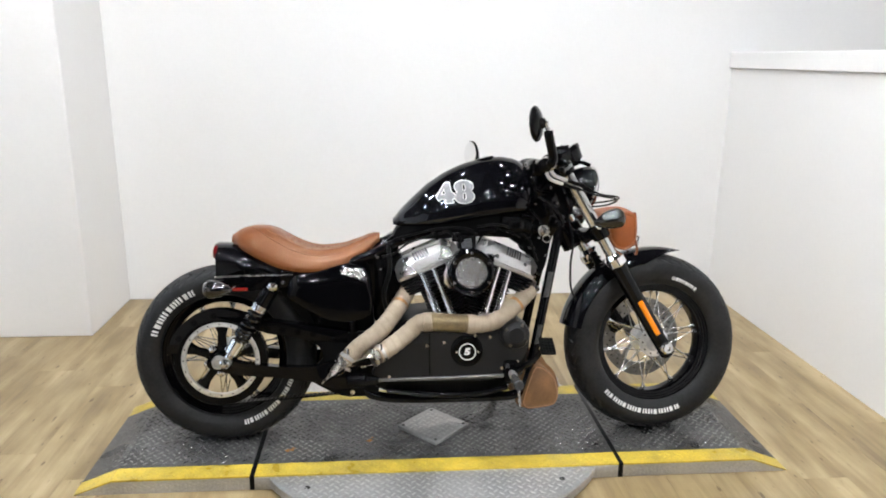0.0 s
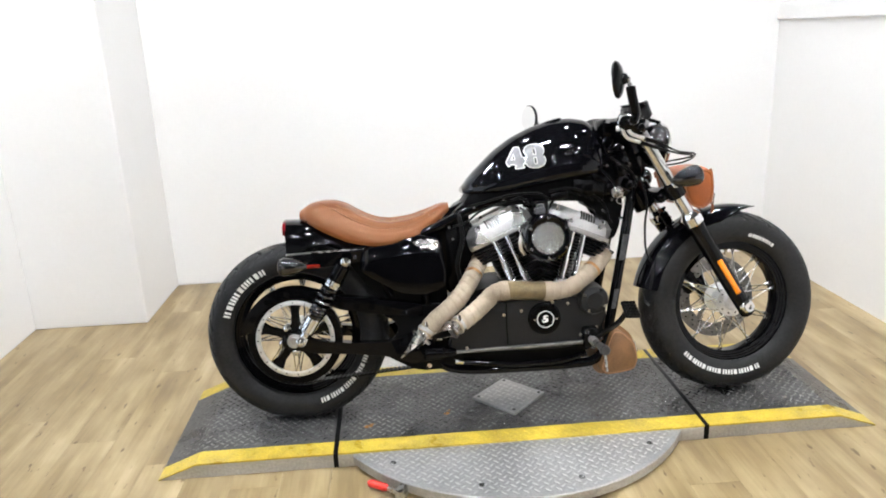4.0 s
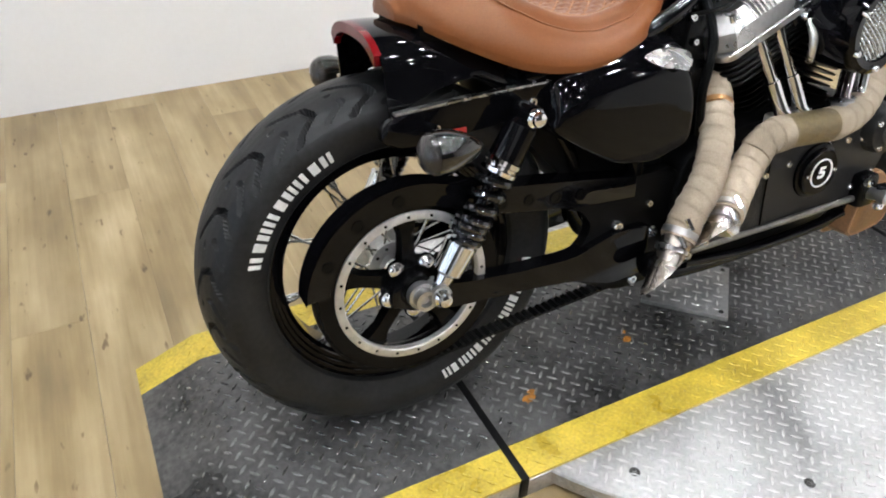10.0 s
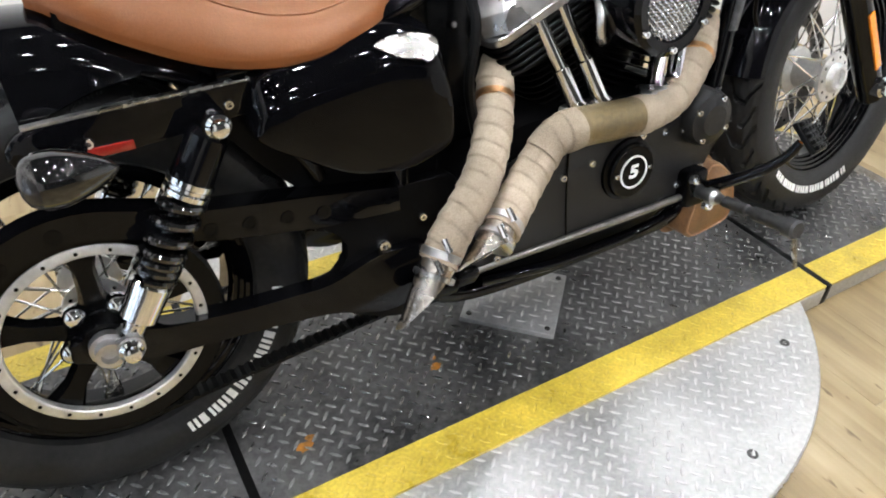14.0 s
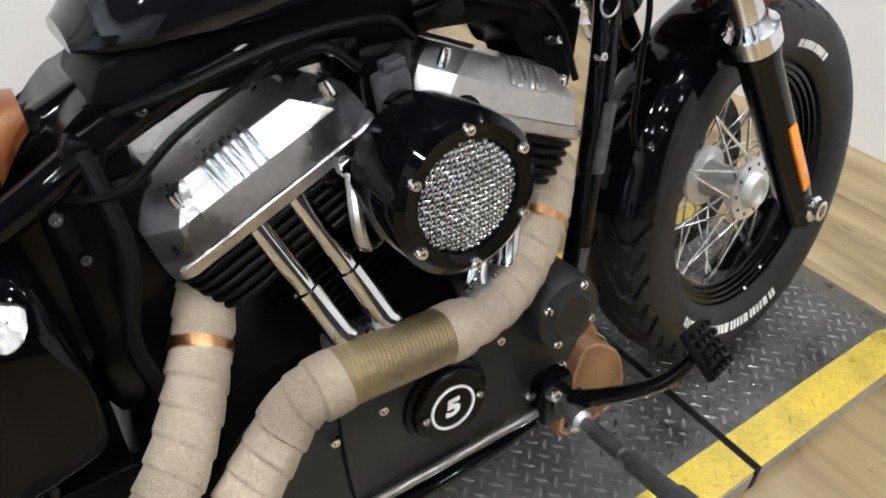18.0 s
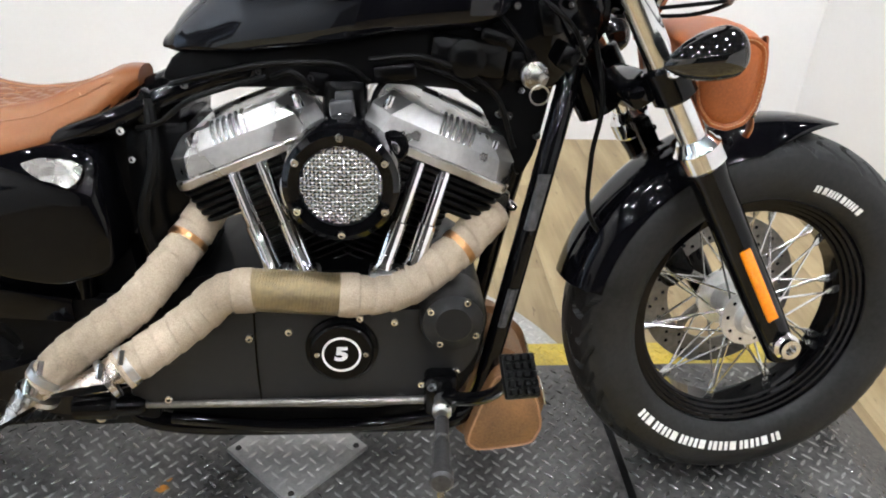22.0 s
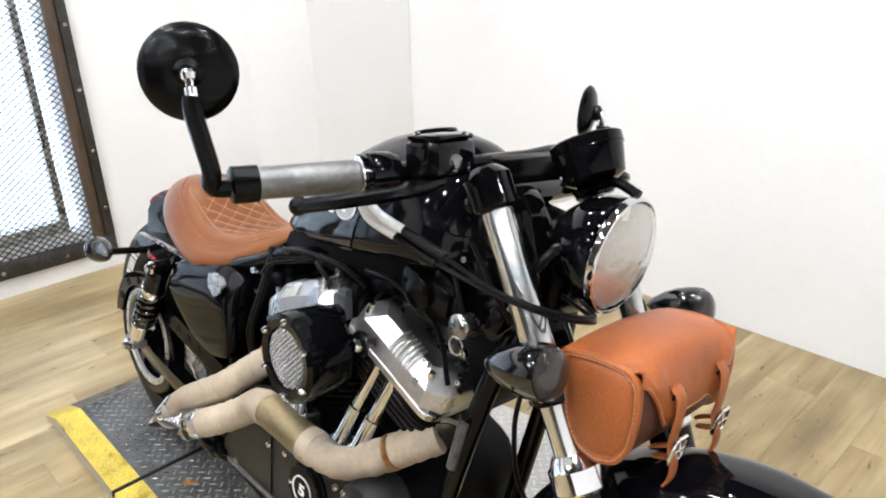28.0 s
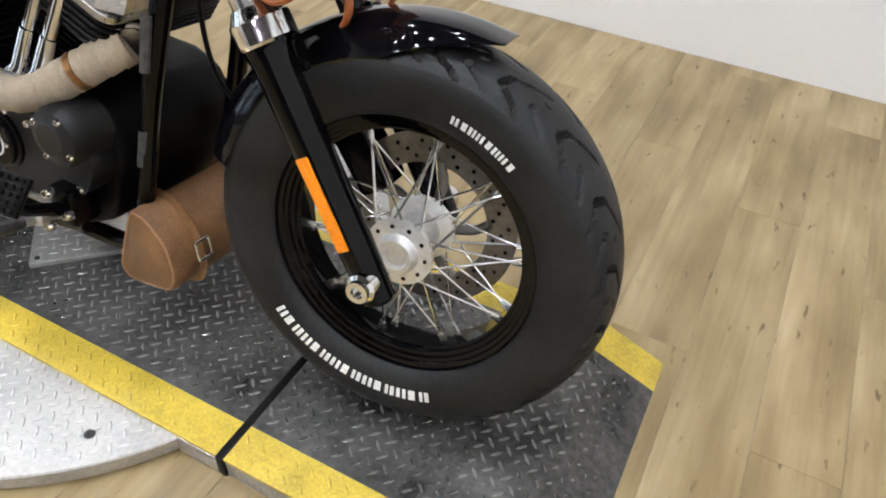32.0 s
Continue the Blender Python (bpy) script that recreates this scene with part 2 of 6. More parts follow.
ll.new(g1.outputs[0], m1.inputs[2]); ll.new(g2.outputs[0], m1.inputs[3])
m2 = nn.new("ShaderNodeMix"); m2.data_type = "FLOAT"; m2.inputs[0].default_value = 0.50
ll.new(m1.outputs[0], m2.inputs[2]); ll.new(g3.outputs[0], m2.inputs[3])
ll.new(m2.outputs[0], rp.inputs[0])
hs = [x for x in nn if x.bl_idname == "ShaderNodeHueSaturation"][0]
# small dark knots and flecks
g4 = stretched(46, 13, 2)
fk = nn.new("ShaderNodeValToRGB")
fk.color_ramp.elements[0].position, fk.color_ramp.elements[0].color = 0.66, (1, 1, 1, 1)
fk.color_ramp.elements[1].position, fk.color_ramp.elements[1].color = 0.74, (0.42, 0.36, 0.30, 1)
ll.new(g4.outputs[0], fk.inputs[0])
mk = nn.new("ShaderNodeMix"); mk.data_type, mk.blend_type = "RGBA", "MULTIPLY"; mk.inputs[0].default_value = 1.0
ll.new(rp.outputs[0], mk.inputs[6]); ll.new(fk.outputs[0], mk.inputs[7])
ll.new(mk.outputs[2], hs.inputs["Color"])


# ---- mesh helpers ----
def V(*a):
    return Vector(a)


def part(name, bm, material, parent=None, label="", m=None, smooth=35, kind=""):
    me = bpy.data.meshes.new(name)
    bmesh.ops.recalc_face_normals(bm, faces=bm.faces)
    bm.to_mesh(me)
    bm.free()
    me.materials.append(material)
    if smooth:
        me.polygons.foreach_set("use_smooth", [True] * len(me.polygons))
        me.set_sharp_from_angle(angle=radians(smooth))
    ob = new(name, me)
    if parent:
        ob.parent = parent
    if m is not None:
        ob.matrix_basis = m
    if label:
        ob["label"] = label
    if kind:
        ob["kind"] = kind
    return ob


def empty(name, m=None, parent=None):
    ob = new(name)
    ob.empty_display_size = 0.1
    if m is not None:
        ob.matrix_basis = m
    if parent:
        ob.parent = parent
    return ob


def box(bm, c, s, rot=None, bevel=0.0, seg=2):
    m = Matrix.Translation(c) @ (rot or Matrix.Identity(4)) @ Matrix.Diagonal((*s, 1))
    r = bmesh.ops.create_cube(bm, size=1.0, matrix=m)
    if bevel:
        es = list({e for v in r["verts"] for e in v.link_edges})
        bmesh.ops.bevel(bm, geom=es, offset=bevel, segments=seg, affect="EDGES", profile=0.5)


def basis(d):
    d = Vector(d).normalized()
    u = d.orthogonal().normalized()
    if abs(d.z) < 0.95:
        u = d.cross(Vector((0, 0, 1))).normalized()
    return u, d.cross(u).normalized()


def ring(c, u, w, r, n, ph=0.0):
    return [Vector(c) + u * (r * math.cos(ph + 2 * math.pi * k / n)) + w * (r * math.sin(ph + 2 * math.pi * k / n)) for k in range(n)]


def loft(bm, rings, cap=True, loop=False):
    vs = [[bm.verts.new(p) for p in r] for r in rings]
    n = len(vs[0])
    for a, b in zip(vs, vs[1:] + ([vs[0]] if loop else [])):
        for k in range(n):
            try:
                bm.faces.new((a[k], a[(k + 1) % n], b[(k + 1) % n], b[k]))
            except ValueError:
                pass
    if cap and not loop:
        bm.faces.new(vs[0][::-1])
        bm.faces.new(vs[-1])


def cyl(bm, a, b, r, r2=None, n=16):
    a, b = Vector(a), Vector(b)
    u, w = basis(b - a)
    loft(bm, [ring(a, u, w, r, n), ring(b, u, w, r if r2 is None else r2, n)])


def turned(bm, a, d, prof, n=24):
    """A turned body from the point a along d, by (distance, radius) pairs."""
    a, d = Vector(a), Vector(d).normalized()
    u, w = basis(d)
    loft(bm, [ring(a + d * h, u, w, max(r, 0.0004), n) for h, r in prof])


def spline(pts, k=8):
    pts = [Vector(p) for p in pts]
    P_ = [2 * pts[0] - pts[1]] + pts + [2 * pts[-1] - pts[-2]]
    out = []
    for i in range(1, len(P_) - 2):
        a, b, c, d = P_[i - 1:i + 3]
        for j in range(k):
            t = j / k
            out.append(0.5 * (2 * b + (c - a) * t + (2 * a - 5 * b + 4 * c - d) * t * t + (3 * b - a - 3 * c + d) * t ** 3))
    out.append(pts[-1])
    return out


def tube(bm, pts, r, n=10, k=8, cap=True, shape=None):
    """A bent tube through pts. shape(i, angle, length) gives the radius in place of r."""
    path = spline(pts, k) if k > 1 else [Vector(p) for p in pts]
    u = None
    rings, run = [], 0.0
    for i, p in enumerate(path):
        d = (path[min(i + 1, len(path) - 1)] - path[max(i - 1, 0)]).normalized()
        if i:
            run += (p - path[i - 1]).length
        if u is None:
            u = basis(d)[0]
        u = (u - d * u.dot(d)).normalized()
        w = d.cross(u)
        rings.append([p + (u * math.cos(q) + w * math.sin(q)) * (shape(i, q, run) if shape else r) for q in (2 * math.pi * j / n for j in range(n))])
    loft(bm, rings, cap)


def ball(bm, c, r, s=(1, 1, 1), n=16):
    bmesh.ops.create_uvsphere(bm, u_segments=n, v_segments=max(6, n // 2), radius=r, matrix=Matrix.Translation(c) @ Matrix.Diagonal((*s, 1)))


def slab(bm, pts, y0, y1, bevel=0.0, seg=2):
    """A polygon of (x, z) pairs, pushed from y0 to y1."""
    a = [bm.verts.new((x, y0, z)) for x, z in pts]
    b = [bm.verts.new((x, y1, z)) for x, z in pts]
    fs = [bm.faces.new(a), bm.faces.new(b[::-1])]
    n = len(pts)
    for k in range(n):
        fs.append(bm.faces.new((a[k], b[k], b[(k + 1) % n], a[(k + 1) % n])))
    if bevel:
        es = [e for e in {e for f in fs[:2] for e in f.edges}]
        bmesh.ops.bevel(bm, geom=es, offset=bevel, segments=seg, affect="EDGES", profile=0.5)


def round_poly(pts, k=4, t=0.3):
    """Cuts a polygon's corners into short curves."""
    out = []
    n = len(pts)
    for i in range(n):
        a, b, c = (np.array(pts[(i + j) % n], float) for j in (-1, 0, 1))
        p, q = b + (a - b) * t, b + (c - b) * t
        for j in range(k + 1):
            s = j / k
            out.append(tuple((1 - s) ** 2 * p + 2 * s * (1 - s) * b + s * s * q))
    return out


def wheel_ring(bm, cx, cz, prof, n=64, deep=None):
    """A ring turned about the y axis through (cx, cz), by closed (radius, y) pairs."""
    rings = []
    for i in range(n):
        q = 2 * math.pi * i / n
        rings.append([Vector((cx + (r - (deep(q, r, y) if deep else 0)) * math.cos(q), y, cz + (r - (deep(q, r, y) if deep else 0)) * math.sin(q))) for r, y in prof])
    loft(bm, rings, loop=True)


def bolt_head(bm, c, d, r=0.006, h=0.006):
    c, d = Vector(c), Vector(d).normalized()
    turned(bm, c - d * 0.003, d, [(0, r), (0.003 + h * 0.6, r), (0.003 + h, r * 0.75), (0.003 + h, r * 0.45), (0.003 + h * 0.5, r * 0.4)], 10)


def text_mesh(body, size, bold=0.0):
    cu = bpy.data.curves.new("letters", "FONT")
    cu.body, cu.size, cu.align_x, cu.align_y = body, size, "CENTER", "CENTER"
    cu.resolution_u, cu.offset = 4, bold
    ob = bpy.data.objects.new("letters", cu)
    scene.collection.objects.link(ob)
    dg = bpy.context.evaluated_depsgraph_get()
    me = bpy.data.meshes.new_from_object(ob.evaluated_get(dg))
    bpy.data.objects.remove(ob)
    return me

# ---- the room ----
XL, XR, YB, YF, H = -2.173, 1.728, 1.646, -7.6, 3.0
PX, PY = -1.641, 1.089          # the boxed-out corner beside the window wall
XFAR = 4.2                      # the next bay, beyond the half-high wall


def setting(name, bm, material, label, category, smooth=0):
    ob = part(name, bm, material, smooth=smooth)
    return tagged(ob, label, category, kind="structure")


bm = bmesh.new(); box(bm, ((XL + XFAR) / 2, YB + 0.06, H / 2), (XFAR - XL + 0.3, 0.12, H))
setting("wall_north", bm, WALL, "plain white painted wall behind the motorcycle", "wall")
# out of view; its darkness only shapes the reflections
bm = bmesh.new(); box(bm, ((XL + XFAR) / 2, YF - 0.06, H / 2), (XFAR - XL + 0.3, 0.12, H))
setting("wall_south", bm, WALL_DARK, "unseen wall facing the motorcycle, darkened for its reflections", "wall")
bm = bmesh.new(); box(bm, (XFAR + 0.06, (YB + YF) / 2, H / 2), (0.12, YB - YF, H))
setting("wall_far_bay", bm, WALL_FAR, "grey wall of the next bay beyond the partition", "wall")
# window wall with its opening
WY0, WY1, WZ0, WZ1 = -2.95, 0.25, 0.165, 1.95
bm = bmesh.new()
for y0, y1, z0, z1 in ((YF, WY0, 0, H), (WY1, YB, 0, H), (WY0, WY1, 0, WZ0), (WY0, WY1, WZ1, H)):
    box(bm, (XL - 0.08, (y0 + y1) / 2, (z0 + z1) / 2), (0.16, y1 - y0, z1 - z0))
setting("wall_west", bm, WALL, "white painted wall with a caged window opening", "wall")
bm = bmesh.new(); box(bm, ((XL + PX) / 2, (PY + YB) / 2, H / 2), (PX - XL, YB - PY - 0.002, H), bevel=0.006)
setting("wall_boxed_corner", bm, WALL, "white boxed-out corner pier", "wall")
# half-high partition with a cap
bm = bmesh.new(); box(bm, (XR + 0.06, (YB - 3.2) / 2, 0.65), (0.12, YB + 3.2 - 0.002, 1.30))
setting("wall_partition", bm, WALL, "half-high white partition wall", "wall")
bm = bmesh.new(); box(bm, (XR + 0.06, (YB - 3.2) / 2, 1.345), (0.16, YB + 3.2 - 0.004, 0.086), bevel=0.006)
setting("trim_partition_cap", bm, WALL, "white painted cap along the top of the partition", "trim")
bm = bmesh.new(); box(bm, ((XL + XFAR) / 2, (YB + YF) / 2, H + 0.05), (XFAR - XL + 0.3, YB - YF + 0.3, 0.1))
setting("ceiling", bm, CEIL, "unseen showroom ceiling, darkened for the motorcycle's reflections", "ceiling")
bm = bmesh.new(); box(bm, ((XL + XFAR) / 2, (YB + YF) / 2, -0.055), (XFAR - XL + 0.3, YB - YF + 0.3, 0.1))
floor = setting("floor", bm, mat("floor_base", (0.16, 0.115, 0.065), 0.6), "light brown wood-look vinyl plank floor", "floor")

# ceiling lamps: round downlights
bm = bmesh.new()
turned(bm, (0, 0, 0), (0, 0, 1), [(0, 0.056), (0.004, 0.062), (0.03, 0.062)], 20)
lens_bm = bmesh.new()
turned(lens_bm, (0, 0, -0.002), (0, 0, 1), [(0, 0.046), (0.004, 0.046)], 20)
first = empty("ceiling_light", pose(-1.62, 0.42, H - 0.02))
part("housing", bm, WALL, first)
part("diffuser", lens_bm, LAMP, first, "bright round lens")
tagged(first, "round white recessed ceiling downlight, switched on", "ceiling light", "ceiling downlights")
for x, y in ((-0.55, 0.34), (0.46, 0.48), (1.30, 0.28), (-1.25, -0.62), (-0.20, -0.78), (0.85, -0.60), (-1.70, -1.55), (-0.62, -1.72), (0.40, -1.60), (1.25, -1.85), (-1.15, -2.75), (0.0, -2.90), (1.05, -2.70), (-1.3, -4.3), (0.2, -4.5), (1.6, -4.3), (-0.6, -6.2), (1.1, -6.3), (2.9, 0.4), (2.9, -1.6), (3.0, -4.2)):
    copy_thing(first, pose(x, y, H - 0.02))

# window: daylight, wooden sash, iron cage with expanded mesh
bm = bmesh.new(); box(bm, (XL - 0.9, (WY0 + WY1) / 2, 1.1), (0.02, 6.5, 3.4))
tagged(part("backdrop", bm, SKYGLOW), "bright hazy daylight outside the window", "backdrop", kind="structure")
win = empty("window_1", pose(XL - 0.09, 0, 0))
tagged(win, "wooden window behind a bolted expanded-metal cage", "window", kind="structure")
def bar(name, c, s, m_, label="", bevel=0.004):
    b = bmesh.new(); box(b, c, s, bevel=bevel)
    return part(name, b, m_, win, label)
yc, zc = (WY0 + WY1) / 2, (WZ0 + WZ1) / 2
bar("sash_rail", (0, yc, WZ0 + 0.045), (0.05, WY1 - WY0 - 0.16, 0.05), STEEL)
bar("sash_rail", (0, yc, WZ1 - 0.045), (0.05, WY1 - WY0 - 0.16, 0.05), STEEL)
bar("sash_stile", (0, WY1 - 0.08, zc), (0.05, 0.03, WZ1 - WZ0 - 0.02), STEEL)
bar("sash_stile", (0, WY0 + 0.08, zc), (0.05, 0.03, WZ1 - WZ0 - 0.02), STEEL)
bar("window_sill", (0.01, yc, WZ0 + 0.008), (0.13, WY1 - WY0 - 0.01, 0.016), WALL)
bar("mullion", (0.005, -0.33, zc), (0.06, 0.06, WZ1 - WZ0 - 0.02), WOOD, "brown wooden mullion")
for y in (-0.95, -1.57, -2.19):
    bar("mullion", (0.005, y, zc), (0.06, 0.06, WZ1 - WZ0 - 0.02), WOOD, "brown wooden mullion")
bar("wood_jamb", (0.1, WY1 + 0.02, zc), (0.022, 0.045, WZ1 - WZ0 + 0.1), WOOD, "brown stained wooden jamb")
bar("wood_jamb", (0.1, WY0 - 0.02, zc), (0.022, 0.045, WZ1 - WZ0 + 0.1), WOOD, "brown stained wooden jamb")
bar("pane", (-0.012, yc, zc), (0.005, WY1 - WY0 - 0.2, WZ1 - WZ0 - 0.12), CLEAR, "clear glass").visible_shadow = False
bar("cage_rail", (0.108, yc, WZ0 - 0.045), (0.03, WY1 - WY0 + 0.16, 0.07), IRON, "dark angle iron")
bar("cage_rail", (0.108, yc, WZ1 + 0.045), (0.03, WY1 - WY0 + 0.16, 0.07), IRON, "dark angle iron")
bar("cage_stile", (0.108, WY1 + 0.062, zc), (0.03, 0.038, WZ1 - WZ0 + 0.02), IRON, "dark angle iron")
bar("cage_stile", (0.108, WY0 - 0.062, zc), (0.03, 0.038, WZ1 - WZ0 + 0.02), IRON, "dark angle iron")
for k in range(7):
    b = bmesh.new(); bolt_head(b, (0.122, WY1 + 0.062, 0.28 + 0.25 * k), (1, 0, 0), 0.008, 0.006); part("bolt", b, STEEL, win)
    b = bmesh.new(); bolt_head(b, (0.122, WY1 - 0.13 - 0.24 * k, WZ0 - 0.05), (1, 0, 0), 0.008, 0.006); part("bolt", b, STEEL, win)
# expanded mesh: zigzag strands, each joined to the next
b = bmesh.new()
dy, dz, x0 = 0.034, 0.0125, 0.094
nz, ny = int((WZ1 - WZ0 + 0.04) / (2 * dz)), int((WY1 - WY0 + 0.06) / dy)
def strand(y0, z0, y1, z1):
    w, d = 0.0021, 0.0022
    c = [b.verts.new((x0 + s, y, z + q)) for (y, z) in ((y0, z0), (y1, z1)) for s, q in ((-d, -w), (d, -w), (d, w), (-d, w))]
    for k in range(4):
        b.faces.new((c[k], c[(k + 1) % 4], c[4 + (k + 1) % 4], c[4 + k]))
for j in range(nz):
    for i in range(ny):
        y, z = WY1 + 0.03 - i * dy, WZ0 - 0.02 + j * 2 * dz
        strand(y, z, y - dy / 2, z + dz); strand(y - dy / 2, z + dz, y - dy, z)
        strand(y, z, y - dy / 2, z - dz); strand(y - dy / 2, z - dz, y - dy, z)
part("cage_mesh", b, IRON, win, "dark expanded-metal diamond mesh", smooth=0, kind="stuff")

# ---- turntable and ramp platform ----
PZ = 0.05
CX, CY, CR = -0.055, 0.06, 0.63


def lugs(b, inside, x0, x1, y0, y1, z, pitch=0.0225, ln=0.0116, wd=0.0027, h=0.0014):
    """Raised tread lugs, each pointing at the middle of the next, on a lattice turned by 45 degrees; z(x, y) is the plate's height."""
    h2 = pitch * math.sqrt(0.5)
    for i in range(int((x1 - x0) / h2) + 1):
        for j in range(int((y1 - y0) / h2) + 1):
            if (i + j) % 2:
                continue
            x, y = x0 + i * h2, y0 + j * h2
            q = radians(45 if i % 2 else -45)
            if not inside(x, y):
                continue
            u, w = Vector((math.cos(q), math.sin(q), 0)) * ln, Vector((-math.sin(q), math.cos(q), 0)) * wd
            c = Vector((x, y, 0))
            up = [c - u, c - u * 0.4 + w, c + u * 0.4 + w, c + u, c + u * 0.4 - w, c - u * 0.4 - w]
            lo = [b.verts.new((p.x, p.y, z(p.x, p.y))) for p in up]
            hi = [b.verts.new((c.x + (p.x - c.x) * 0.6, c.y + (p.y - c.y) * 0.6, z(p.x, p.y) + h)) for p in up]
            b.faces.new(hi)
            for k in range(6):
                b.faces.new((lo[k], lo[(k + 1) % 6], hi[(k + 1) % 6], hi[k]))


turn = empty("turntable", pose(0, 0, 0))
tagged(turn, "round polished aluminium tread-plate turntable on the floor", "turntable")
b = bmesh.new()
turned(b, (CX, CY, 0.006), (0, 0, 1), [(0, CR - 0.012), (0.004, CR - 0.002), (0.034, CR), (0.037, CR - 0.003)], 128)
part("disc", b, ALU, turn)
b = bmesh.new()
inner = lambda x, y: (x - CX) ** 2 + (y - CY) ** 2 < (CR - 0.02) ** 2 and not (-0.262 < y < 0.30)
lugs(b, inner, CX - CR, CX + CR, CY - CR, CY + CR, lambda x, y: 0.043)
part("tread_pattern", b, RINGM, turn, smooth=0, kind="stuff")
b = bmesh.new(); turned(b, (CX, CY, 0), (0, 0, 1), [(0, CR - 0.05), (0.007, CR - 0.05)], 64)
part("bearing_ring", b, SATIN, turn, "black ring under the disc")
for k in range(12):
    q = radians(15 + 30 * k)
    x, y = CX + (CR - 0.06) * math.cos(q), CY + (CR - 0.06) * math.sin(q)
    if not -0.28 < y < 0.32:
        b = bmesh.new(); turned(b, (x, y, 0.042), (0, 0, 1), [(0, 0.010), (0.0022, 0.009), (0.0022, 0.005), (0.001, 0.004)], 12); part("screw", b, IRON, turn)
# skirt blocks that carry the middle plate
for x0, x1 in ((-0.634, -0.545), (0.47, 0.553)):
    b = bmesh.new(); box(b, ((x0 + x1) / 2, -0.255, 0.022), (x1 - x0, 0.05, 0.044), bevel=0.002); part("end_block", b, ALU, turn)

YN, YI, YFI, YFO, XA, XB = -0.278, -0.207, 0.235, 0.31, -1.07, 1.015
XE0, XE1, G0, G1 = -1.19, 1.14, -0.638, 0.562
ramp = empty("ramp_platform", pose(0, 0, 0))
tagged(ramp, "low black tread-plate ramp platform with yellow painted edges", "platform")


def top_z(x, y=0):
    if x < XA:
        return max(0.003, PZ * (x - XE0) / (XA - XE0))
    if x > XB:
        return max(0.003, PZ * (XE1 - x) / (XE1 - XB))
    return PZ


def strip(name, x_list, y0, y1, material, label="", lift=0.0, side=None):
    """A plate that follows the ramp's height along x, 6 mm thick; side closes it down to the floor at that y."""
    b = bmesh.new()
    up = [[b.verts.new((x, y, top_z(x) + lift)) for y in (y0, y1)] for x in x_list]
    lo = [[b.verts.new((x, y, max(0.0005, top_z(x) + lift - 0.006))) for y in (y0, y1)] for x in x_list]
    for k in range(len(x_list) - 1):
        b.faces.new((up[k][0], up[k + 1][0], up[k + 1][1], up[k][1]))
        b.faces.new((lo[k][0], lo[k][1], lo[k + 1][1], lo[k + 1][0]))
        for s in (0, 1):
            b.faces.new((up[k][s], lo[k][s], lo[k + 1][s], up[k + 1][s]))
    for k in (0, -1):
        b.faces.new((up[k][0], up[k][1], lo[k][1], lo[k][0]))
    return part(name, b, material, ramp, label, smooth=0)


SEGS = ((XE0, [XE0, XA, G0 - 0.006]), (G0, [G0 + 0.006, G1 - 0.006]), (G1, [G1 + 0.006, XB, XE1]))
for _, xs in SEGS:
    strip("tread_plate", xs, YI, YFI, PLATE)
    strip("edge_strip", xs, YN, YI - 0.0005, YELLOW, "yellow painted edge")
    strip("edge_strip", xs, YFI + 0.0005, YFO, YELLOW, "yellow painted edge")
    for y0, y1 in ((YN + 0.002, YN + 0.008), (YFO - 0.008, YFO - 0.002)):
        b = bmesh.new()
        pts = [(x, max(0.001, top_z(x) - 0.006)) for x in xs] + [(xs[-1], 0.0), (xs[0], 0.0)]
        slab(b, pts, y0, y1); part("side_skirt", b, ALU, ramp, "bright tread-plate skirt", smooth=0)
for x in (G0, G1):
    for s in (-1, 1):
        b = bmesh.new(); box(b, (x + s * 0.009, (YN + YFO) / 2, 0.022), (0.006, YFO - YN - 0.02, 0.04)); part("end_plate", b, SATIN, ramp, smooth=0)
for x in (G0, G1):
    b = bmesh.new(); box(b, (x, (YN + YFO) / 2, PZ / 2 + 0.0008), (0.0165, YFO - YN + 0.006, PZ + 0.0012), bevel=0.003); part("gap_seal", b, GRIP, ramp, "black rubber strip in the joint")
dia = lambda x, y: abs(x + 0.042) + abs(y - 0.0) < 0.145
ok = lambda x, y: min(abs(x - G0), abs(x - G1)) > 0.018 and XE0 + 0.02 < x < XE1 - 0.02
b = bmesh.new(); lugs(b, lambda x, y: ok(x, y) and not dia(x, y) and YI + 0.012 < y < YFI - 0.012, -1.17, 1.13, -0.2, 0.23, top_z)
part("tread_pattern", b, LUG, ramp, smooth=0, kind="stuff")
b = bmesh.new(); lugs(b, lambda x, y: ok(x, y) and (YN + 0.012 < y < YI - 0.01 or YFI + 0.012 < y < YFO - 0.01), -1.17, 1.13, -0.262, 0.31, top_z)
part("edge_tread", b, YELLOW, ramp, smooth=0, kind="stuff")
b = bmesh.new(); box(b, (-0.042, 0.0, PZ + 0.006), (0.183, 0.183, 0.012), rot=pose(0, 0, 0, 0, 0, 45), bevel=0.002)
part("centre_plate", b, ALU, ramp, "bright square tread plate set cornerwise")
b = bmesh.new(); lugs(b, lambda x, y: abs(x + 0.042) + abs(y) < 0.115, -0.17, 0.09, -0.13, 0.13, lambda x, y: PZ + 0.012)
part("centre_tread", b, RINGM, ramp, smooth=0, kind="stuff")
for x, y in ((-0.15, 0.0), (-0.042, -0.108), (0.066, 0.0), (-0.042, 0.108)):
    b = bmesh.new(); turned(b, (x, y, PZ + 0.012), (0, 0, 1), [(0, 0.006), (0.002, 0.005), (0.002, 0.002)], 10); part("screw", b, IRON, ramp)

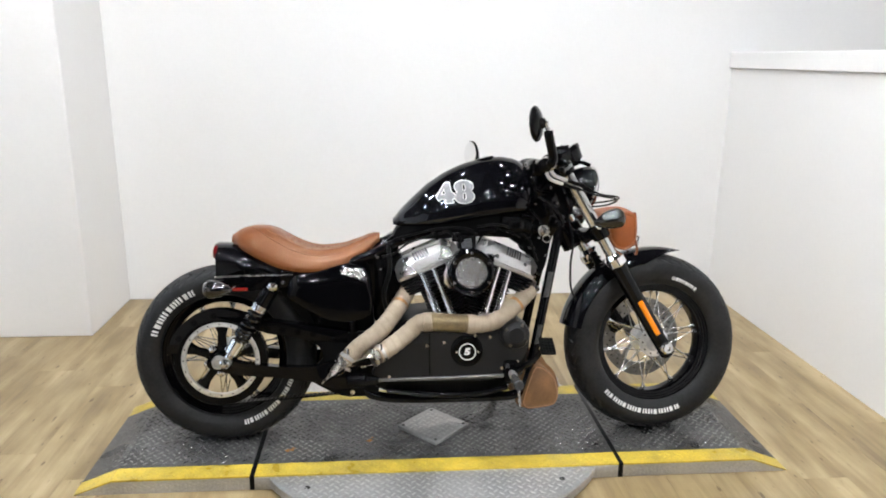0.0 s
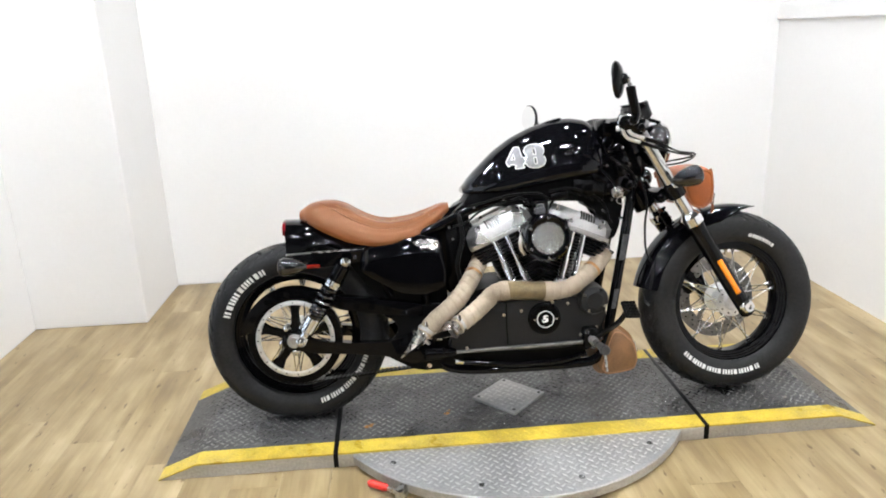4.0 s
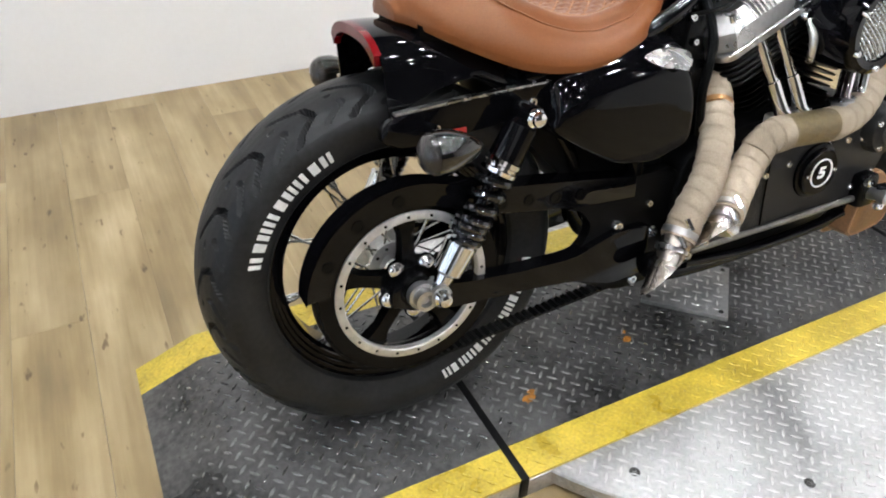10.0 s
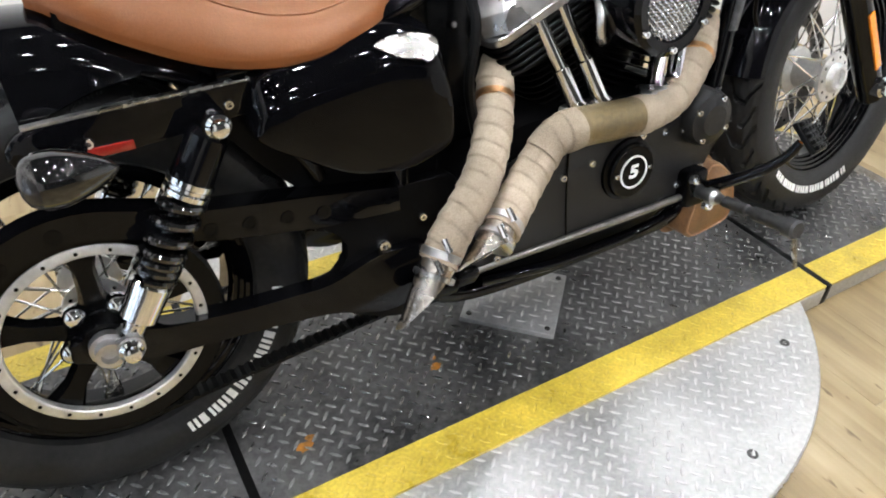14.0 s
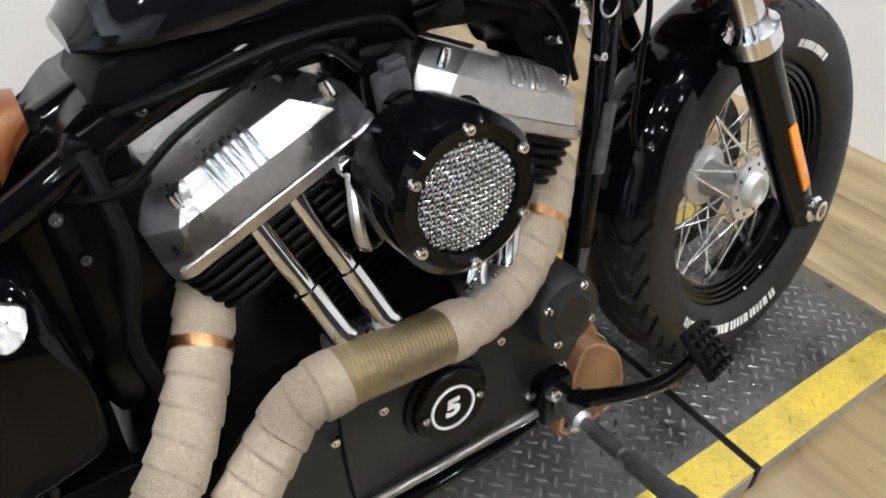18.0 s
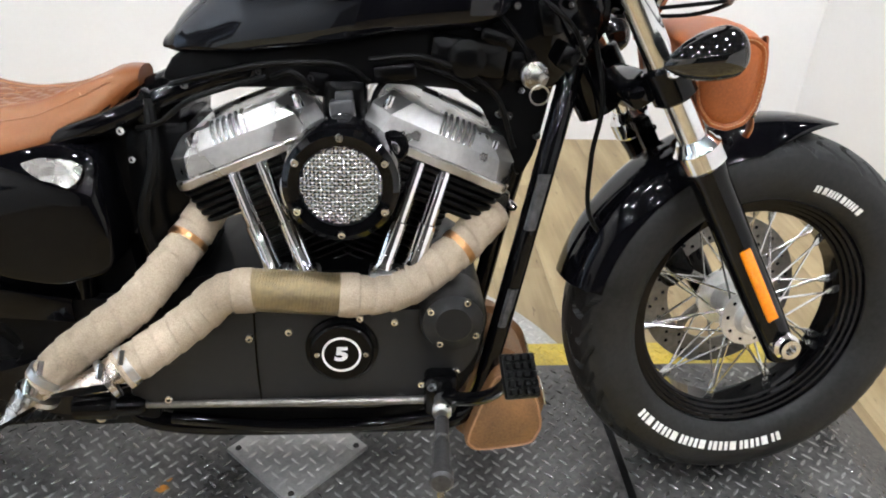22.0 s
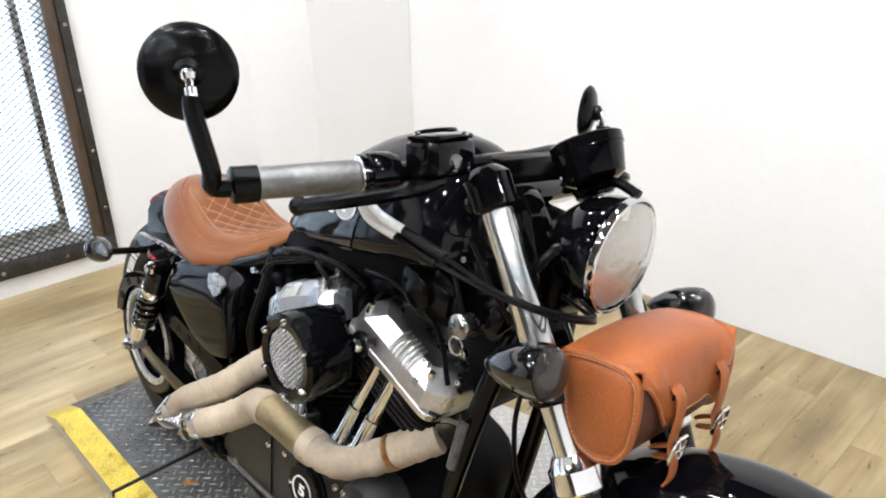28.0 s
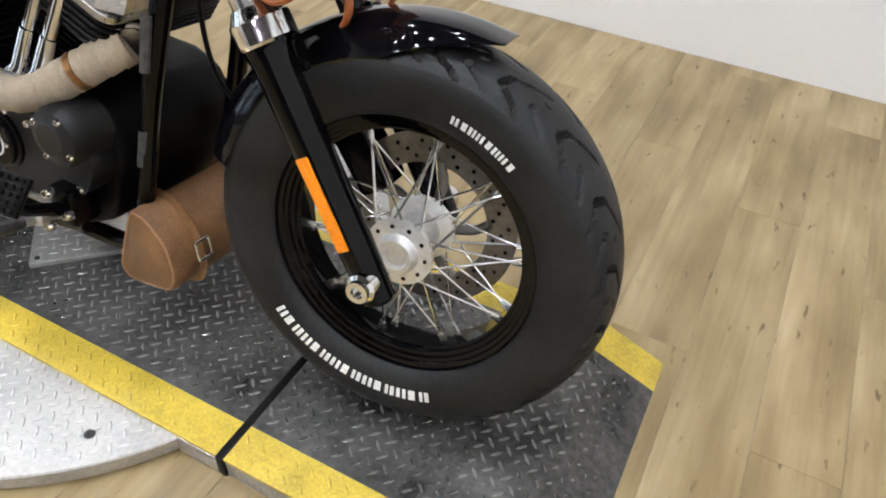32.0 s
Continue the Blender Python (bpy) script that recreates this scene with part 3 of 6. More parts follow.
# lugs on the upright skirts
b = bmesh.new()
nx_ = int((XE1 - XE0) / 0.0125)
for i in range(nx_):
    x = XE0 + 0.02 + i * 0.0125
    for j in range(4):
        z = 0.006 + 0.0105 * j + (0.005 if i % 2 else 0.0)
        if z > top_z(x) - 0.013 or min(abs(x - G0), abs(x - G1)) < 0.02:
            continue
        sg = 1 if (i + j) % 2 else -1
        o = Vector((x, YN + 0.002, z))
        u, w = Vector((0.0046, 0, 0.0030 * sg)), Vector((-0.0009 * sg, 0, 0.0013))
        vs = [b.verts.new(p) for p in (o - u, o - w, o + u, o + w)]
        top_v = b.verts.new(o + Vector((0, -0.0014, 0)))
        for k in range(4):
            b.faces.new((vs[k], vs[(k + 1) % 4], top_v))
part("skirt_tread", b, ALU, ramp, smooth=0, kind="stuff")

# lugs on the disc's rim, and spots of orange paint spilt on the plate
b = bmesh.new()
for k in range(190):
    q = 2 * math.pi * k / 190
    if -0.28 < CY + CR * math.sin(q) < 0.32:
        continue
    o, t_ = Vector((CX + (CR - 0.0008) * math.cos(q), CY + (CR - 0.0008) * math.sin(q), 0.024)), Vector((-math.sin(q), math.cos(q), 0))
    n_ = Vector((math.cos(q), math.sin(q), 0)) * 0.0018
    u = t_ * 0.007 + Vector((0, 0, 0.007 if k % 2 else -0.007))
    w = t_ * 0.002 - Vector((0, 0, 0.002 if k % 2 else -0.002))
    vs = [b.verts.new(p) for p in (o - u, o + w, o + u, o - w)]
    top_v = b.verts.new(o + n_)
    for j in range(4):
        b.faces.new((vs[j], vs[(j + 1) % 4], top_v))
part("rim_tread", b, ALU, turn, smooth=0, kind="stuff")
rng = random.Random(5)
for cx_, cy_, r_ in ((-0.539, -0.131, 0.016), (-0.525, -0.118, 0.009), (-0.27, -0.08, 0.012), (-0.262, -0.060, 0.007)):
    b = bmesh.new()
    pts_ = [(cx_ + r_ * (0.6 + 0.6 * rng.random()) * math.cos(a), cy_ + 0.7 * r_ * (0.6 + 0.6 * rng.random()) * math.sin(a)) for a in np.linspace(0, 2 * math.pi, 15)[:-1]]
    lo_ = [b.verts.new((x, y, PZ + 0.0002)) for x, y in pts_]
    hi_ = [b.verts.new((cx_ + (x - cx_) * 0.9, cy_ + (y - cy_) * 0.9, PZ + 0.0007)) for x, y in pts_]
    b.faces.new(hi_)
    for j in range(len(pts_)):
        b.faces.new((lo_[j], lo_[(j + 1) % len(pts_)], hi_[(j + 1) % len(pts_)], hi_[j]))
    part("paint_spot", b, SPILL, ramp, "spot of spilt orange paint", smooth=0)

lever = empty("turntable_lever", pose(-0.462, -0.448, 0.0, 0, 0, -31))
tagged(lever, "red-handled steel toggle lever clamped beside the turntable", "lever")
b = bmesh.new(); turned(b, (-0.085, 0, 0.022), (1, 0, 0), [(0, 0.006), (0.008, 0.012), (0.06, 0.012), (0.068, 0.008)], 14); part("handle", b, REDGRIP, lever, "red dipped grip")
b = bmesh.new(); box(b, (0.01, 0, 0.018), (0.07, 0.010, 0.016), bevel=0.003); part("arm", b, STEEL, lever)
b = bmesh.new(); box(b, (0.03, 0.0, 0.02), (0.022, 0.045, 0.036), bevel=0.003); part("bracket", b, STEEL, lever)

# ---- the motorcycle ----
LEAN_DEG = 8.5
bike = empty("motorcycle", Matrix.Translation((0, -0.012, PZ - 0.004)) @ pose(0, 0, 0, -LEAN_DEG))
tagged(bike, "black bobber motorcycle with tan leather seat and wrapped exhaust pipes", "motorcycle")
RX, RZ, RR = -0.755, 0.304, 0.305
FX, FZ, FR = 0.741, 0.319, 0.314


STEER = None


def P(name, b, m_, parent=None, label="", smooth=35, kind=""):
    if STEER is not None:
        bmesh.ops.transform(b, matrix=STEER, verts=b.verts)
    return part(name, b, m_, parent or bike, label, smooth=smooth, kind=kind)


def tyre_profile(R, w):
    half = [(0.208, 0.72), (0.212, 0.80), (0.232, 0.93), (R - 0.055, 1.0), (R - 0.034, 0.965), (R - 0.022, 0.86), (R - 0.013, 0.70), (R - 0.007, 0.52), (R - 0.003, 0.34), (R - 0.0008, 0.17), (R, 0.0)]
    side = [(r, y * w) for r, y in half]
    return side + [(r, -y) for r, y in side[-2::-1]]


def fine_profile(R, w):
    out = []
    pr = tyre_profile(R, w)
    for a, c in zip(pr, pr[1:]):
        k = 5 if min(a[0], c[0]) > R - 0.05 else 1
        out += [(a[0] + (c[0] - a[0]) * j / k, a[1] + (c[1] - a[1]) * j / k) for j in range(k)]
    return out + [pr[-1]]


def tread(R, w, count, slant, lead):
    def deep(q, r, y):
        if r < R - 0.046:
            return 0.0
        a = abs(y) / w
        if a < 0.12:
            return 0.0
        s = 1 if y > 0 else -1
        bend = a if a < 0.42 else (0.42 + 0.15 * (a - 0.42) if a < 0.66 else 0.456 - 0.9 * (a - 0.66))
        ph = (q + (0.5 if s > 0 else 0) * 2 * math.pi / count + slant * lead * bend * 0.62) * count / (2 * math.pi)
        d = abs(ph - round(ph))
        g = 0.010 if d < 0.055 and a < 0.93 else 0.0
        ph2 = ph + 0.5
        d2 = abs(ph2 - round(ph2))
        if d2 < 0.048 and 0.58 < a < 0.90 or d2 < 0.060 and 0.36 < a < 0.40:
            g = max(g, 0.0055)
        return g
    return deep


def sidewall_letters(b, cx, cz, R, w, q_mid, count, step, size, flip=1, inset=0.072):
    """Plain raised blocks, one for each character, along the sidewall facing -y."""
    r0 = R - inset
    for k in range(count):
        q = q_mid + flip * (k - (count - 1) / 2) * step
        for a0, a1 in (((-0.40, -0.10), (0.12, 0.40)), ((-0.36, 0.20),), ((-0.40, -0.14), (0.04, 0.38)))[k % 3]:
            rows = 5
            pr = sorted((r, y) for r, y in tyre_profile(R, w) if y > 0 and r < R - 0.02)
            lo, hi = [], []
            for i in range(rows):
                r = r0 + size * i / (rows - 1)
                yy = -float(np.interp(r, [p[0] for p in pr], [p[1] for p in pr])) - 0.0012
                lo.append([b.verts.new((cx + r * math.cos(q + da * step), yy + 0.004, cz + r * math.sin(q + da * step))) for da in (a0, a1)])
                hi.append([b.verts.new((cx + r * math.cos(q + da * step), yy, cz + r * math.sin(q + da * step))) for da in (a0, a1)])
            for i in range(rows - 1):
                b.faces.new((hi[i][0], hi[i][1], hi[i + 1][1], hi[i + 1][0]))
                for j in (0, 1):
                    b.faces.new((lo[i][j], lo[i + 1][j], hi[i + 1][j], hi[i][j]))
            for i in (0, rows - 1):
                b.faces.new((lo[i][0], lo[i][1], hi[i][1], hi[i][0]))


def spoked_wheel(name, cx, cz, R, w, rim_w, hub_r, hub_w, slant, texts):
    """A tyre on a steel rim; texts gives (middle, count, step, size, direction, inset) of each run of letters."""
    b = bmesh.new()
    # stepped inner lip
    steps = ((0.206, 1.02), (0.2045, 0.93), (0.199, 0.91), (0.1975, 0.80), (0.192, 0.78), (0.1905, 0.66), (0.185, 0.64), (0.1835, 0.50), (0.179, 0.46))
    wheel_ring(b, cx, cz, [(0.212, -rim_w), (0.214, -rim_w + 0.006), (0.202, -rim_w + 0.010), (0.197, -rim_w * 0.7), (0.186, -rim_w * 0.42), (0.183, 0), (0.186, rim_w * 0.42), (0.197, rim_w * 0.7), (0.202, rim_w - 0.010), (0.214, rim_w - 0.006), (0.212, rim_w),
                           *[(r, k * rim_w) for r, k in steps], (0.178, 0), *[(r, -k * rim_w) for r, k in steps[::-1]]], 96)
    wheel = P(name, b, BLACK, None, "gloss black steel rim with wire spokes")
    b = bmesh.new()
    wheel_ring(b, cx, cz, fine_profile(R, w), 720, tread(R, w, 20, slant, 0.95))
    P("tyre", b, RUBBER, wheel, "black rubber tyre with grooved tread", smooth=30)
    for q, n, st, sz, fl, ins in texts:
        b = bmesh.new()
        sidewall_letters(b, cx, cz, R, w, radians(q), n, radians(st), sz, fl, ins)
        P("sidewall_lettering", b, LETTER, wheel, "white painted sidewall lettering", smooth=0)
    b = bmesh.new()
    turned(b, (cx, -hub_w, cz), (0, 1, 0), [(0, hub_r * 0.45), (0.004, hub_r), (0.012, hub_r), (0.018, hub_r * 0.62), (hub_w - 0.004, hub_r * 0.5), (hub_w + 0.004, hub_r * 0.5), (2 * hub_w - 0.018, hub_r * 0.62), (2 * hub_w - 0.012, hub_r), (2 * hub_w - 0.004, hub_r), (2 * hub_w, hub_r * 0.45)], 32)
    hub_ = P("hub", b, HUBM, wheel, "polished alloy hub")
    for k in range(10):
        q = 2 * math.pi * k / 10
        b = bmesh.new(); cyl(b, (cx + hub_r * 0.80 * math.cos(q), -hub_w + 0.0035, cz + hub_r * 0.80 * math.sin(q)), (cx + hub_r * 0.80 * math.cos(q), -hub_w + 0.0022, cz + hub_r * 0.80 * math.sin(q)), hub_r * 0.07, n=8); P("spoke_hole", b, SATIN, hub_)
    b = bmesh.new(); turned(b, (cx, -hub_w + 0.002, cz), (0, -1, 0), [(0, hub_r * 0.62), (0.010, hub_r * 0.55), (0.014, hub_r * 0.50), (0.014, hub_r * 0.38), (0.006, hub_r * 0.34)], 28); P("bearing_cap", b, HUBM, hub_)
    for side in (-1, 1):
        for k in range(20):
            q = 2 * math.pi * k / 20 + (0.08 if side > 0 else 0)
            lead = radians(46) * (1 if k % 2 else -1)
            a = (cx + hub_r * 0.92 * math.cos(q), side * (hub_w - 0.008), cz + hub_r * 0.92 * math.sin(q))
            c = (cx + 0.180 * math.cos(q + lead * 0.62), side * rim_w * 0.18, cz + 0.180 * math.sin(q + lead * 0.62))
            b = bmesh.new(); cyl(b, a, c, 0.0020, n=6)
            d = (Vector(a) - Vector(c)).normalized()
            cyl(b, c, Vector(c) + d * 0.018, 0.0034, n=6)
            P("spoke", b, RIBM, wheel)
    return wheel


rear = spoked_wheel("rear_wheel", RX, RZ, RR, 0.076, 0.052, 0.042, 0.045, 1, [(137, 9, 5.6, 0.020, -1, 0.078), (-42, 15, 4.4, 0.015, 1, 0.074)])
FD = Vector((-0.5075, 0, 0.8616))
AX = Vector((FX, 0, FZ))
piv = AX - Vector((0.8616, 0, 0.5075)) * 0.075
STEER = Matrix.Translation(piv + Vector((-0.004, -0.018, 0))) @ Matrix.Rotation(radians(5.0), 4, FD) @ Matrix.Translation(-piv)
front = spoked_wheel("front_wheel", FX, FZ, FR, 0.068, 0.046, 0.053, 0.05, -1, [(64, 8, 3.1, 0.0115, -1, 0.084), (-104, 15, 4.7, 0.0155, 1, 0.076)])

# front brake disc, on the far side, and caliper
b = bmesh.new()
wheel_ring(b, FX, FZ, [(0.098, 0.066), (0.146, 0.066), (0.146, 0.071), (0.098, 0.071)], 72)
disc = P("brake_disc", b, DISCM, None, "drilled steel brake disc")
b = bmesh.new()
for k in range(60):
    q = 2 * math.pi * k / 60 * 1.0
    r = 0.108 + 0.012 * (k % 3)
    cyl(b, (FX + r * math.cos(q), 0.0655, FZ + r * math.sin(q)), (FX + r * math.cos(q), 0.0715, FZ + r * math.sin(q)), 0.0036, n=8)
P("drilled_pattern", b, SATIN, disc, smooth=0, kind="stuff")
for k in range(5):
    q = 2 * math.pi * k / 5
    b = bmesh.new(); tube(b, [(FX + 0.04 * math.cos(q), 0.06, FZ + 0.04 * math.sin(q)), (FX + 0.075 * math.cos(q + 0.1), 0.065, FZ + 0.075 * math.sin(q + 0.1)), (FX + 0.102 * math.cos(q + 0.25), 0.068, FZ + 0.102 * math.sin(q + 0.25))], 0.008, 8, 4)
    P("disc_carrier", b, DISCM, disc)
b = bmesh.new(); box(b, (FX - 0.115, 0.075, FZ + 0.075), (0.06, 0.07, 0.11), rot=pose(0, 0, 0, 0, -35), bevel=0.012)
P("brake_caliper", b, SATIN, None, "black brake caliper")

# fork: lower legs, chrome stanchions, yokes
def on_fork(d, y=0.0, off=0.0):
    return AX + FD * d + Vector((0.8616, 0, 0.5075)) * off + Vector((0, y, 0))
for s in (-1, 1):
    fy = 0.125 * s
    b = bmesh.new()
    turned(b, on_fork(-0.035, fy, -0.004), FD, [(0, 0.018), (0.006, 0.024), (0.10, 0.0265), (0.34, 0.0275), (0.36, 0.030), (0.366, 0.030)], 24)
    leg = P("fork_leg", b, BLACK, None, "gloss black fork lower leg")
    b = bmesh.new(); turned(b, on_fork(0.331, fy, -0.004), FD, [(0, 0.031), (0.004, 0.034), (0.03, 0.034), (0.034, 0.030), (0.042, 0.026), (0.046, 0.0235)], 24)
    P("dust_cap", b, CHROME, leg, "chrome collar")
    b = bmesh.new(); turned(b, on_fork(0.37, fy, -0.004), FD, [(0, 0.0205), (0.37, 0.0205)], 24)
    P("fork_tube", b, FORKM, None, "bright chrome fork stanchion")
    b = bmesh.new(); turned(b, (FX - 0.004, fy + s * 0.012, FZ), (0, s, 0), [(0, 0.021), (0.018, 0.021), (0.022, 0.016), (0.030, 0.016), (0.030, 0.009), (0.022, 0.008)], 20)
    P("axle_nut", b, CHROME, leg, "chrome axle end")
    b = bmesh.new(); box(b, on_fork(0.124, fy + s * 0.027, -0.006), (0.018, 0.005, 0.134), rot=pose(0, 0, 0, 0, -30.5), bevel=0.002)
    P("reflector", b, ORANGE, leg, "amber reflector strip")
    b = bmesh.new()
    turned(b, on_fork(0.44, fy, -0.004), FD, [(0, 0.026), (0.004, 0.031), (0.05, 0.031), (0.054, 0.026)], 20)
    P("fork_clamp", b, BLACK, None, "gloss black fork clamp")
    b = bmesh.new()
    turned(b, on_fork(0.685, fy, -0.004), FD, [(0, 0.026), (0.004, 0.031), (0.045, 0.031), (0.052, 0.024), (0.058, 0.016)], 20)
    P("fork_clamp", b, BLACK, None, "gloss black fork clamp")
for d, h in ((0.465, 0.045), (0.708, 0.035)):
    b = bmesh.new(); box(b, on_fork(d, 0, -0.034), (0.056, 0.235, h * 0.8), rot=pose(0, 0, 0, 0, -30.5), bevel=0.010)
    P("fork_yoke", b, BLACK, None, "gloss black fork yoke")
b = bmesh.new(); cyl(b, on_fork(0.44, 0, -0.075), on_fork(0.72, 0, -0.075), 0.034, n=24)
P("steering_head", b, BLACK)

# front mudguard
b = bmesh.new()
rings = []
for i in range(41):
    q = radians(73 + (168 - 73) * i / 40)
    tip = min(1.0, i / 11.0)
    pr = []
    R = FR + 0.022 + 0.004 * (1 - tip)
    wd = 0.074 * (0.45 + 0.55 * math.sin(tip * math.pi / 2))
    for j in range(17):
        a = -1 + 2 * j / 16
        drop = 0.050 * abs(a) ** 3.2 * tip
        pr.append((R - drop, wd * (1 - 0.10 * abs(a) ** 6) * a))
    pr += [(r - 0.0025, y * 0.975) for r, y in pr[::-1]]
    rings.append([Vector((FX + r * math.cos(q), y, FZ + r * math.sin(q))) for r, y in pr])
loft(b, rings)
guard = P("front_mudguard", b, BLACKP, None, "gloss black short front mudguard")
for s in (-1, 1):
    b = bmesh.new(); box(b, on_fork(0.33, s * 0.088, 0.0), (0.03, 0.03, 0.07), rot=pose(0, 0, 0, 0, -30.5), bevel=0.006)
    P("mudguard_bracket", b, SATIN, guard)
    for d in (0.29, 0.33, 0.37):
        b = bmesh.new(); bolt_head(b, on_fork(d, s * 0.102, 0.02), (0, s, 0), 0.006); P("bolt", b, SATIN, guard)

STEER_KEEP, STEER = STEER, None

# handlebar
HB = on_fork(0.765, 0, -0.045)
ENDR, ENDL = V(0.262, -0.40, 0.944), V(0.205, 0.385, 0.894)
b = bmesh.new()
tube(b, [ENDR, V(0.30, -0.28, 0.951), V(HB.x - 0.01, -0.13, HB.z - 0.004), HB, V(HB.x - 0.015, 0.12, HB.z), V(0.262, 0.27, 0.917), ENDL], 0.0127, 14, 8)
hbar = P("handlebar", b, SATIN, None, "black low handlebar")
b = bmesh.new(); box(b, HB + V(0, 0, -0.02), (0.05, 0.15, 0.06), bevel=0.012); P("riser", b, SATIN, hbar)
for e_, i_, s in ((ENDR, V(0.30, -0.28, 0.951), -1), (ENDL, V(0.262, 0.27, 0.917), 1)):
    d = (e_ - i_).normalized()
    b = bmesh.new(); turned(b, i_ + d * 0.005, d, [(0, 0.0185), (0.004, 0.0195), (0.118, 0.0185), (0.12, 0.017)], 20)
    P("grip", b, GRIPM if s < 0 else GRIP, hbar, "smooth brushed grey metal grip" if s < 0 else "black rubber grip")
    b = bmesh.new()
    turned(b, i_ + d * 0.122, d, [(0, 0.021), (0.028, 0.021), (0.03, 0.018)], 20)
    P("bar_end", b, SATIN, hbar, "black bar-end clamp")
    # switch housing and lever
    b = bmesh.new(); turned(b, i_ + d * 0.004, -d, [(0, 0.020), (0.002, 0.0255), (0.006, 0.0255), (0.008, 0.0235), (0.011, 0.0235), (0.013, 0.0265), (0.020, 0.0275), (0.040, 0.0265), (0.050, 0.022), (0.054, 0.015)], 28)
    house = P("switch_housing", b, BLACK, hbar, "gloss black switch housing")
    b = bmesh.new(); turned(b, i_ + d * 0.0045, -d, [(0, 0.022), (0.001, 0.0245), (0.003, 0.0245), (0.004, 0.022)], 24); P("clamp_ring", b, CHROME, house, "thin chrome ring")
    if s < 0:
        b = bmesh.new(); box(b, i_ - d * 0.085 + V(0.025, 0, 0.022), (0.055, 0.075, 0.042), rot=pose(0, 0, 0, 0, -8, 8), bevel=0.008)
        res = P("brake_reservoir", b, BLACK, hbar, "square black brake reservoir")
        b = bmesh.new(); box(b, i_ - d * 0.085 + V(0.022, 0, 0.046), (0.050, 0.068, 0.007), rot=pose(0, 0, 0, 0, -8, 8), bevel=0.003); P("lid", b, BLACK, res, "black cap")
        for sx in (-1, 1):
            b = bmesh.new(); bolt_head(b, i_ - d * 0.085 + V(0.022 + 0.017 * sx, 0.024 * sx, 0.049 + 0.002 * sx), (0, 0, 1), 0.0045, 0.003); P("lid_screw", b, CHROME, res)
        b = bmesh.new(); turned(b, i_ - d * 0.085 + V(0.052, -0.004, 0.020), (1, -0.15, 0), [(0, 0.0105), (0.003, 0.0105), (0.004, 0.008), (0.0025, 0.0075)], 20); P("sight_glass", b, EMBLEM, res, "round fluid sight glass")
    b = bmesh.new()
    dz = -0.004 if s < 0 else 0.0
    tube(b, [i_ - d * 0.075 + V(0.035, 0, -0.004), i_ - d * 0.02 + V(0.058, 0, -0.006 + dz * 0.4), i_ + d * 0.045 + V(0.055, 0, -0.010 + dz * 0.8), i_ + d * 0.10 + V(0.045, 0, -0.014 + dz)], 0.008, 12, 6, shape=lambda i, q, r: 0.0108 - 0.0001 * i + 0.0034 * math.cos(2 * q))
    ball(b, i_ + d * 0.10 + V(0.045, 0, -0.014 + dz), 0.0115, n=12)
    P("lever", b, SATIN, hbar, "black hand lever")
# bar-end mirrors
for e_, c_, nrm in ((ENDR + V(0.004, -0.045, 0.0), V(0.219, -0.452, 1.060), V(-0.84, 0.45, -0.05)), (ENDL + V(0.0, 0.02, 0), V(0.139, 0.402, 0.992), V(-0.92, -0.38, 0.02))):
    nrm.normalize()
    b = bmesh.new()
    turned(b, c_ + nrm * 0.004, -nrm, [(0, 0.0485), (0.004, 0.0515), (0.010, 0.049), (0.017, 0.039), (0.022, 0.022), (0.024, 0.012)], 36)
    mir = P("bar_end_mirror", b, SATIN, None, "round black bar-end mirror")
    b = bmesh.new(); turned(b, c_ + nrm * 0.0042, nrm, [(0, 0.0475), (0.001, 0.0475)], 36); P("mirror_glass", b, MIRROR, mir, "mirror glass")
    b = bmesh.new(); turned(b, c_ - nrm * 0.018, -nrm, [(0, 0.016), (0.008, 0.015), (0.013, 0.008)], 16); P("swivel", b, SATIN, mir)
    b = bmesh.new(); back = c_ - nrm * 0.03 - V(0, 0, 0.008)
    tube(b, [e_ + V(0.006, 0.012, 0.0), e_ + V(-0.002, -0.006, 0.002), e_ + V(0.004, -0.010, 0.022), back + V(0.010, 0, -0.030), back + V(0.008, 0, -0.014)], 0.0085, 12, 6, shape=lambda i, q, run: 0.0095 + 0.004 * abs(math.cos(q)) ** 2)
    P("mirror_arm", b, SATIN, mir, "black cast mirror arm")
    b = bmesh.new(); turned(b, back + V(0.009, 0, -0.018), V(-0.009, 0, 0.026), [(0, 0.0068), (0.012, 0.0068), (0.014, 0.0045), (0.019, 0.0045), (0.021, 0.0072), (0.027, 0.0082), (0.031, 0.0060)], 14); P("ball_joint", b, CHROME, mir, "chrome ball stud")

# instrument
gd = V(-0.50, 0.05, 0.86).normalized()
b = bmesh.new(); turned(b, V(0.449, -0.006, 0.950), gd, [(0, 0.030), (0.006, 0.040), (0.036, 0.046), (0.042, 0.0465), (0.043, 0.0485), (0.056, 0.0485), (0.058, 0.046)], 36)
gauge = P("speedometer", b, BLACK, None, "round black speedometer")
b = bmesh.new(); turned(b, V(0.449, -0.006, 0.950) + gd * 0.057, gd, [(0, 0.043), (0.002, 0.042)], 32); P("dial", b, SMOKE, gauge, "dark dial glass")
b = bmesh.new(); tube(b, [V(0.40, 0.02, 0.945), V(0.425, 0.014, 0.955), V(0.44, 0.012, 0.965)], 0.018, 10, 4); P("dial_bracket", b, SATIN, gauge)

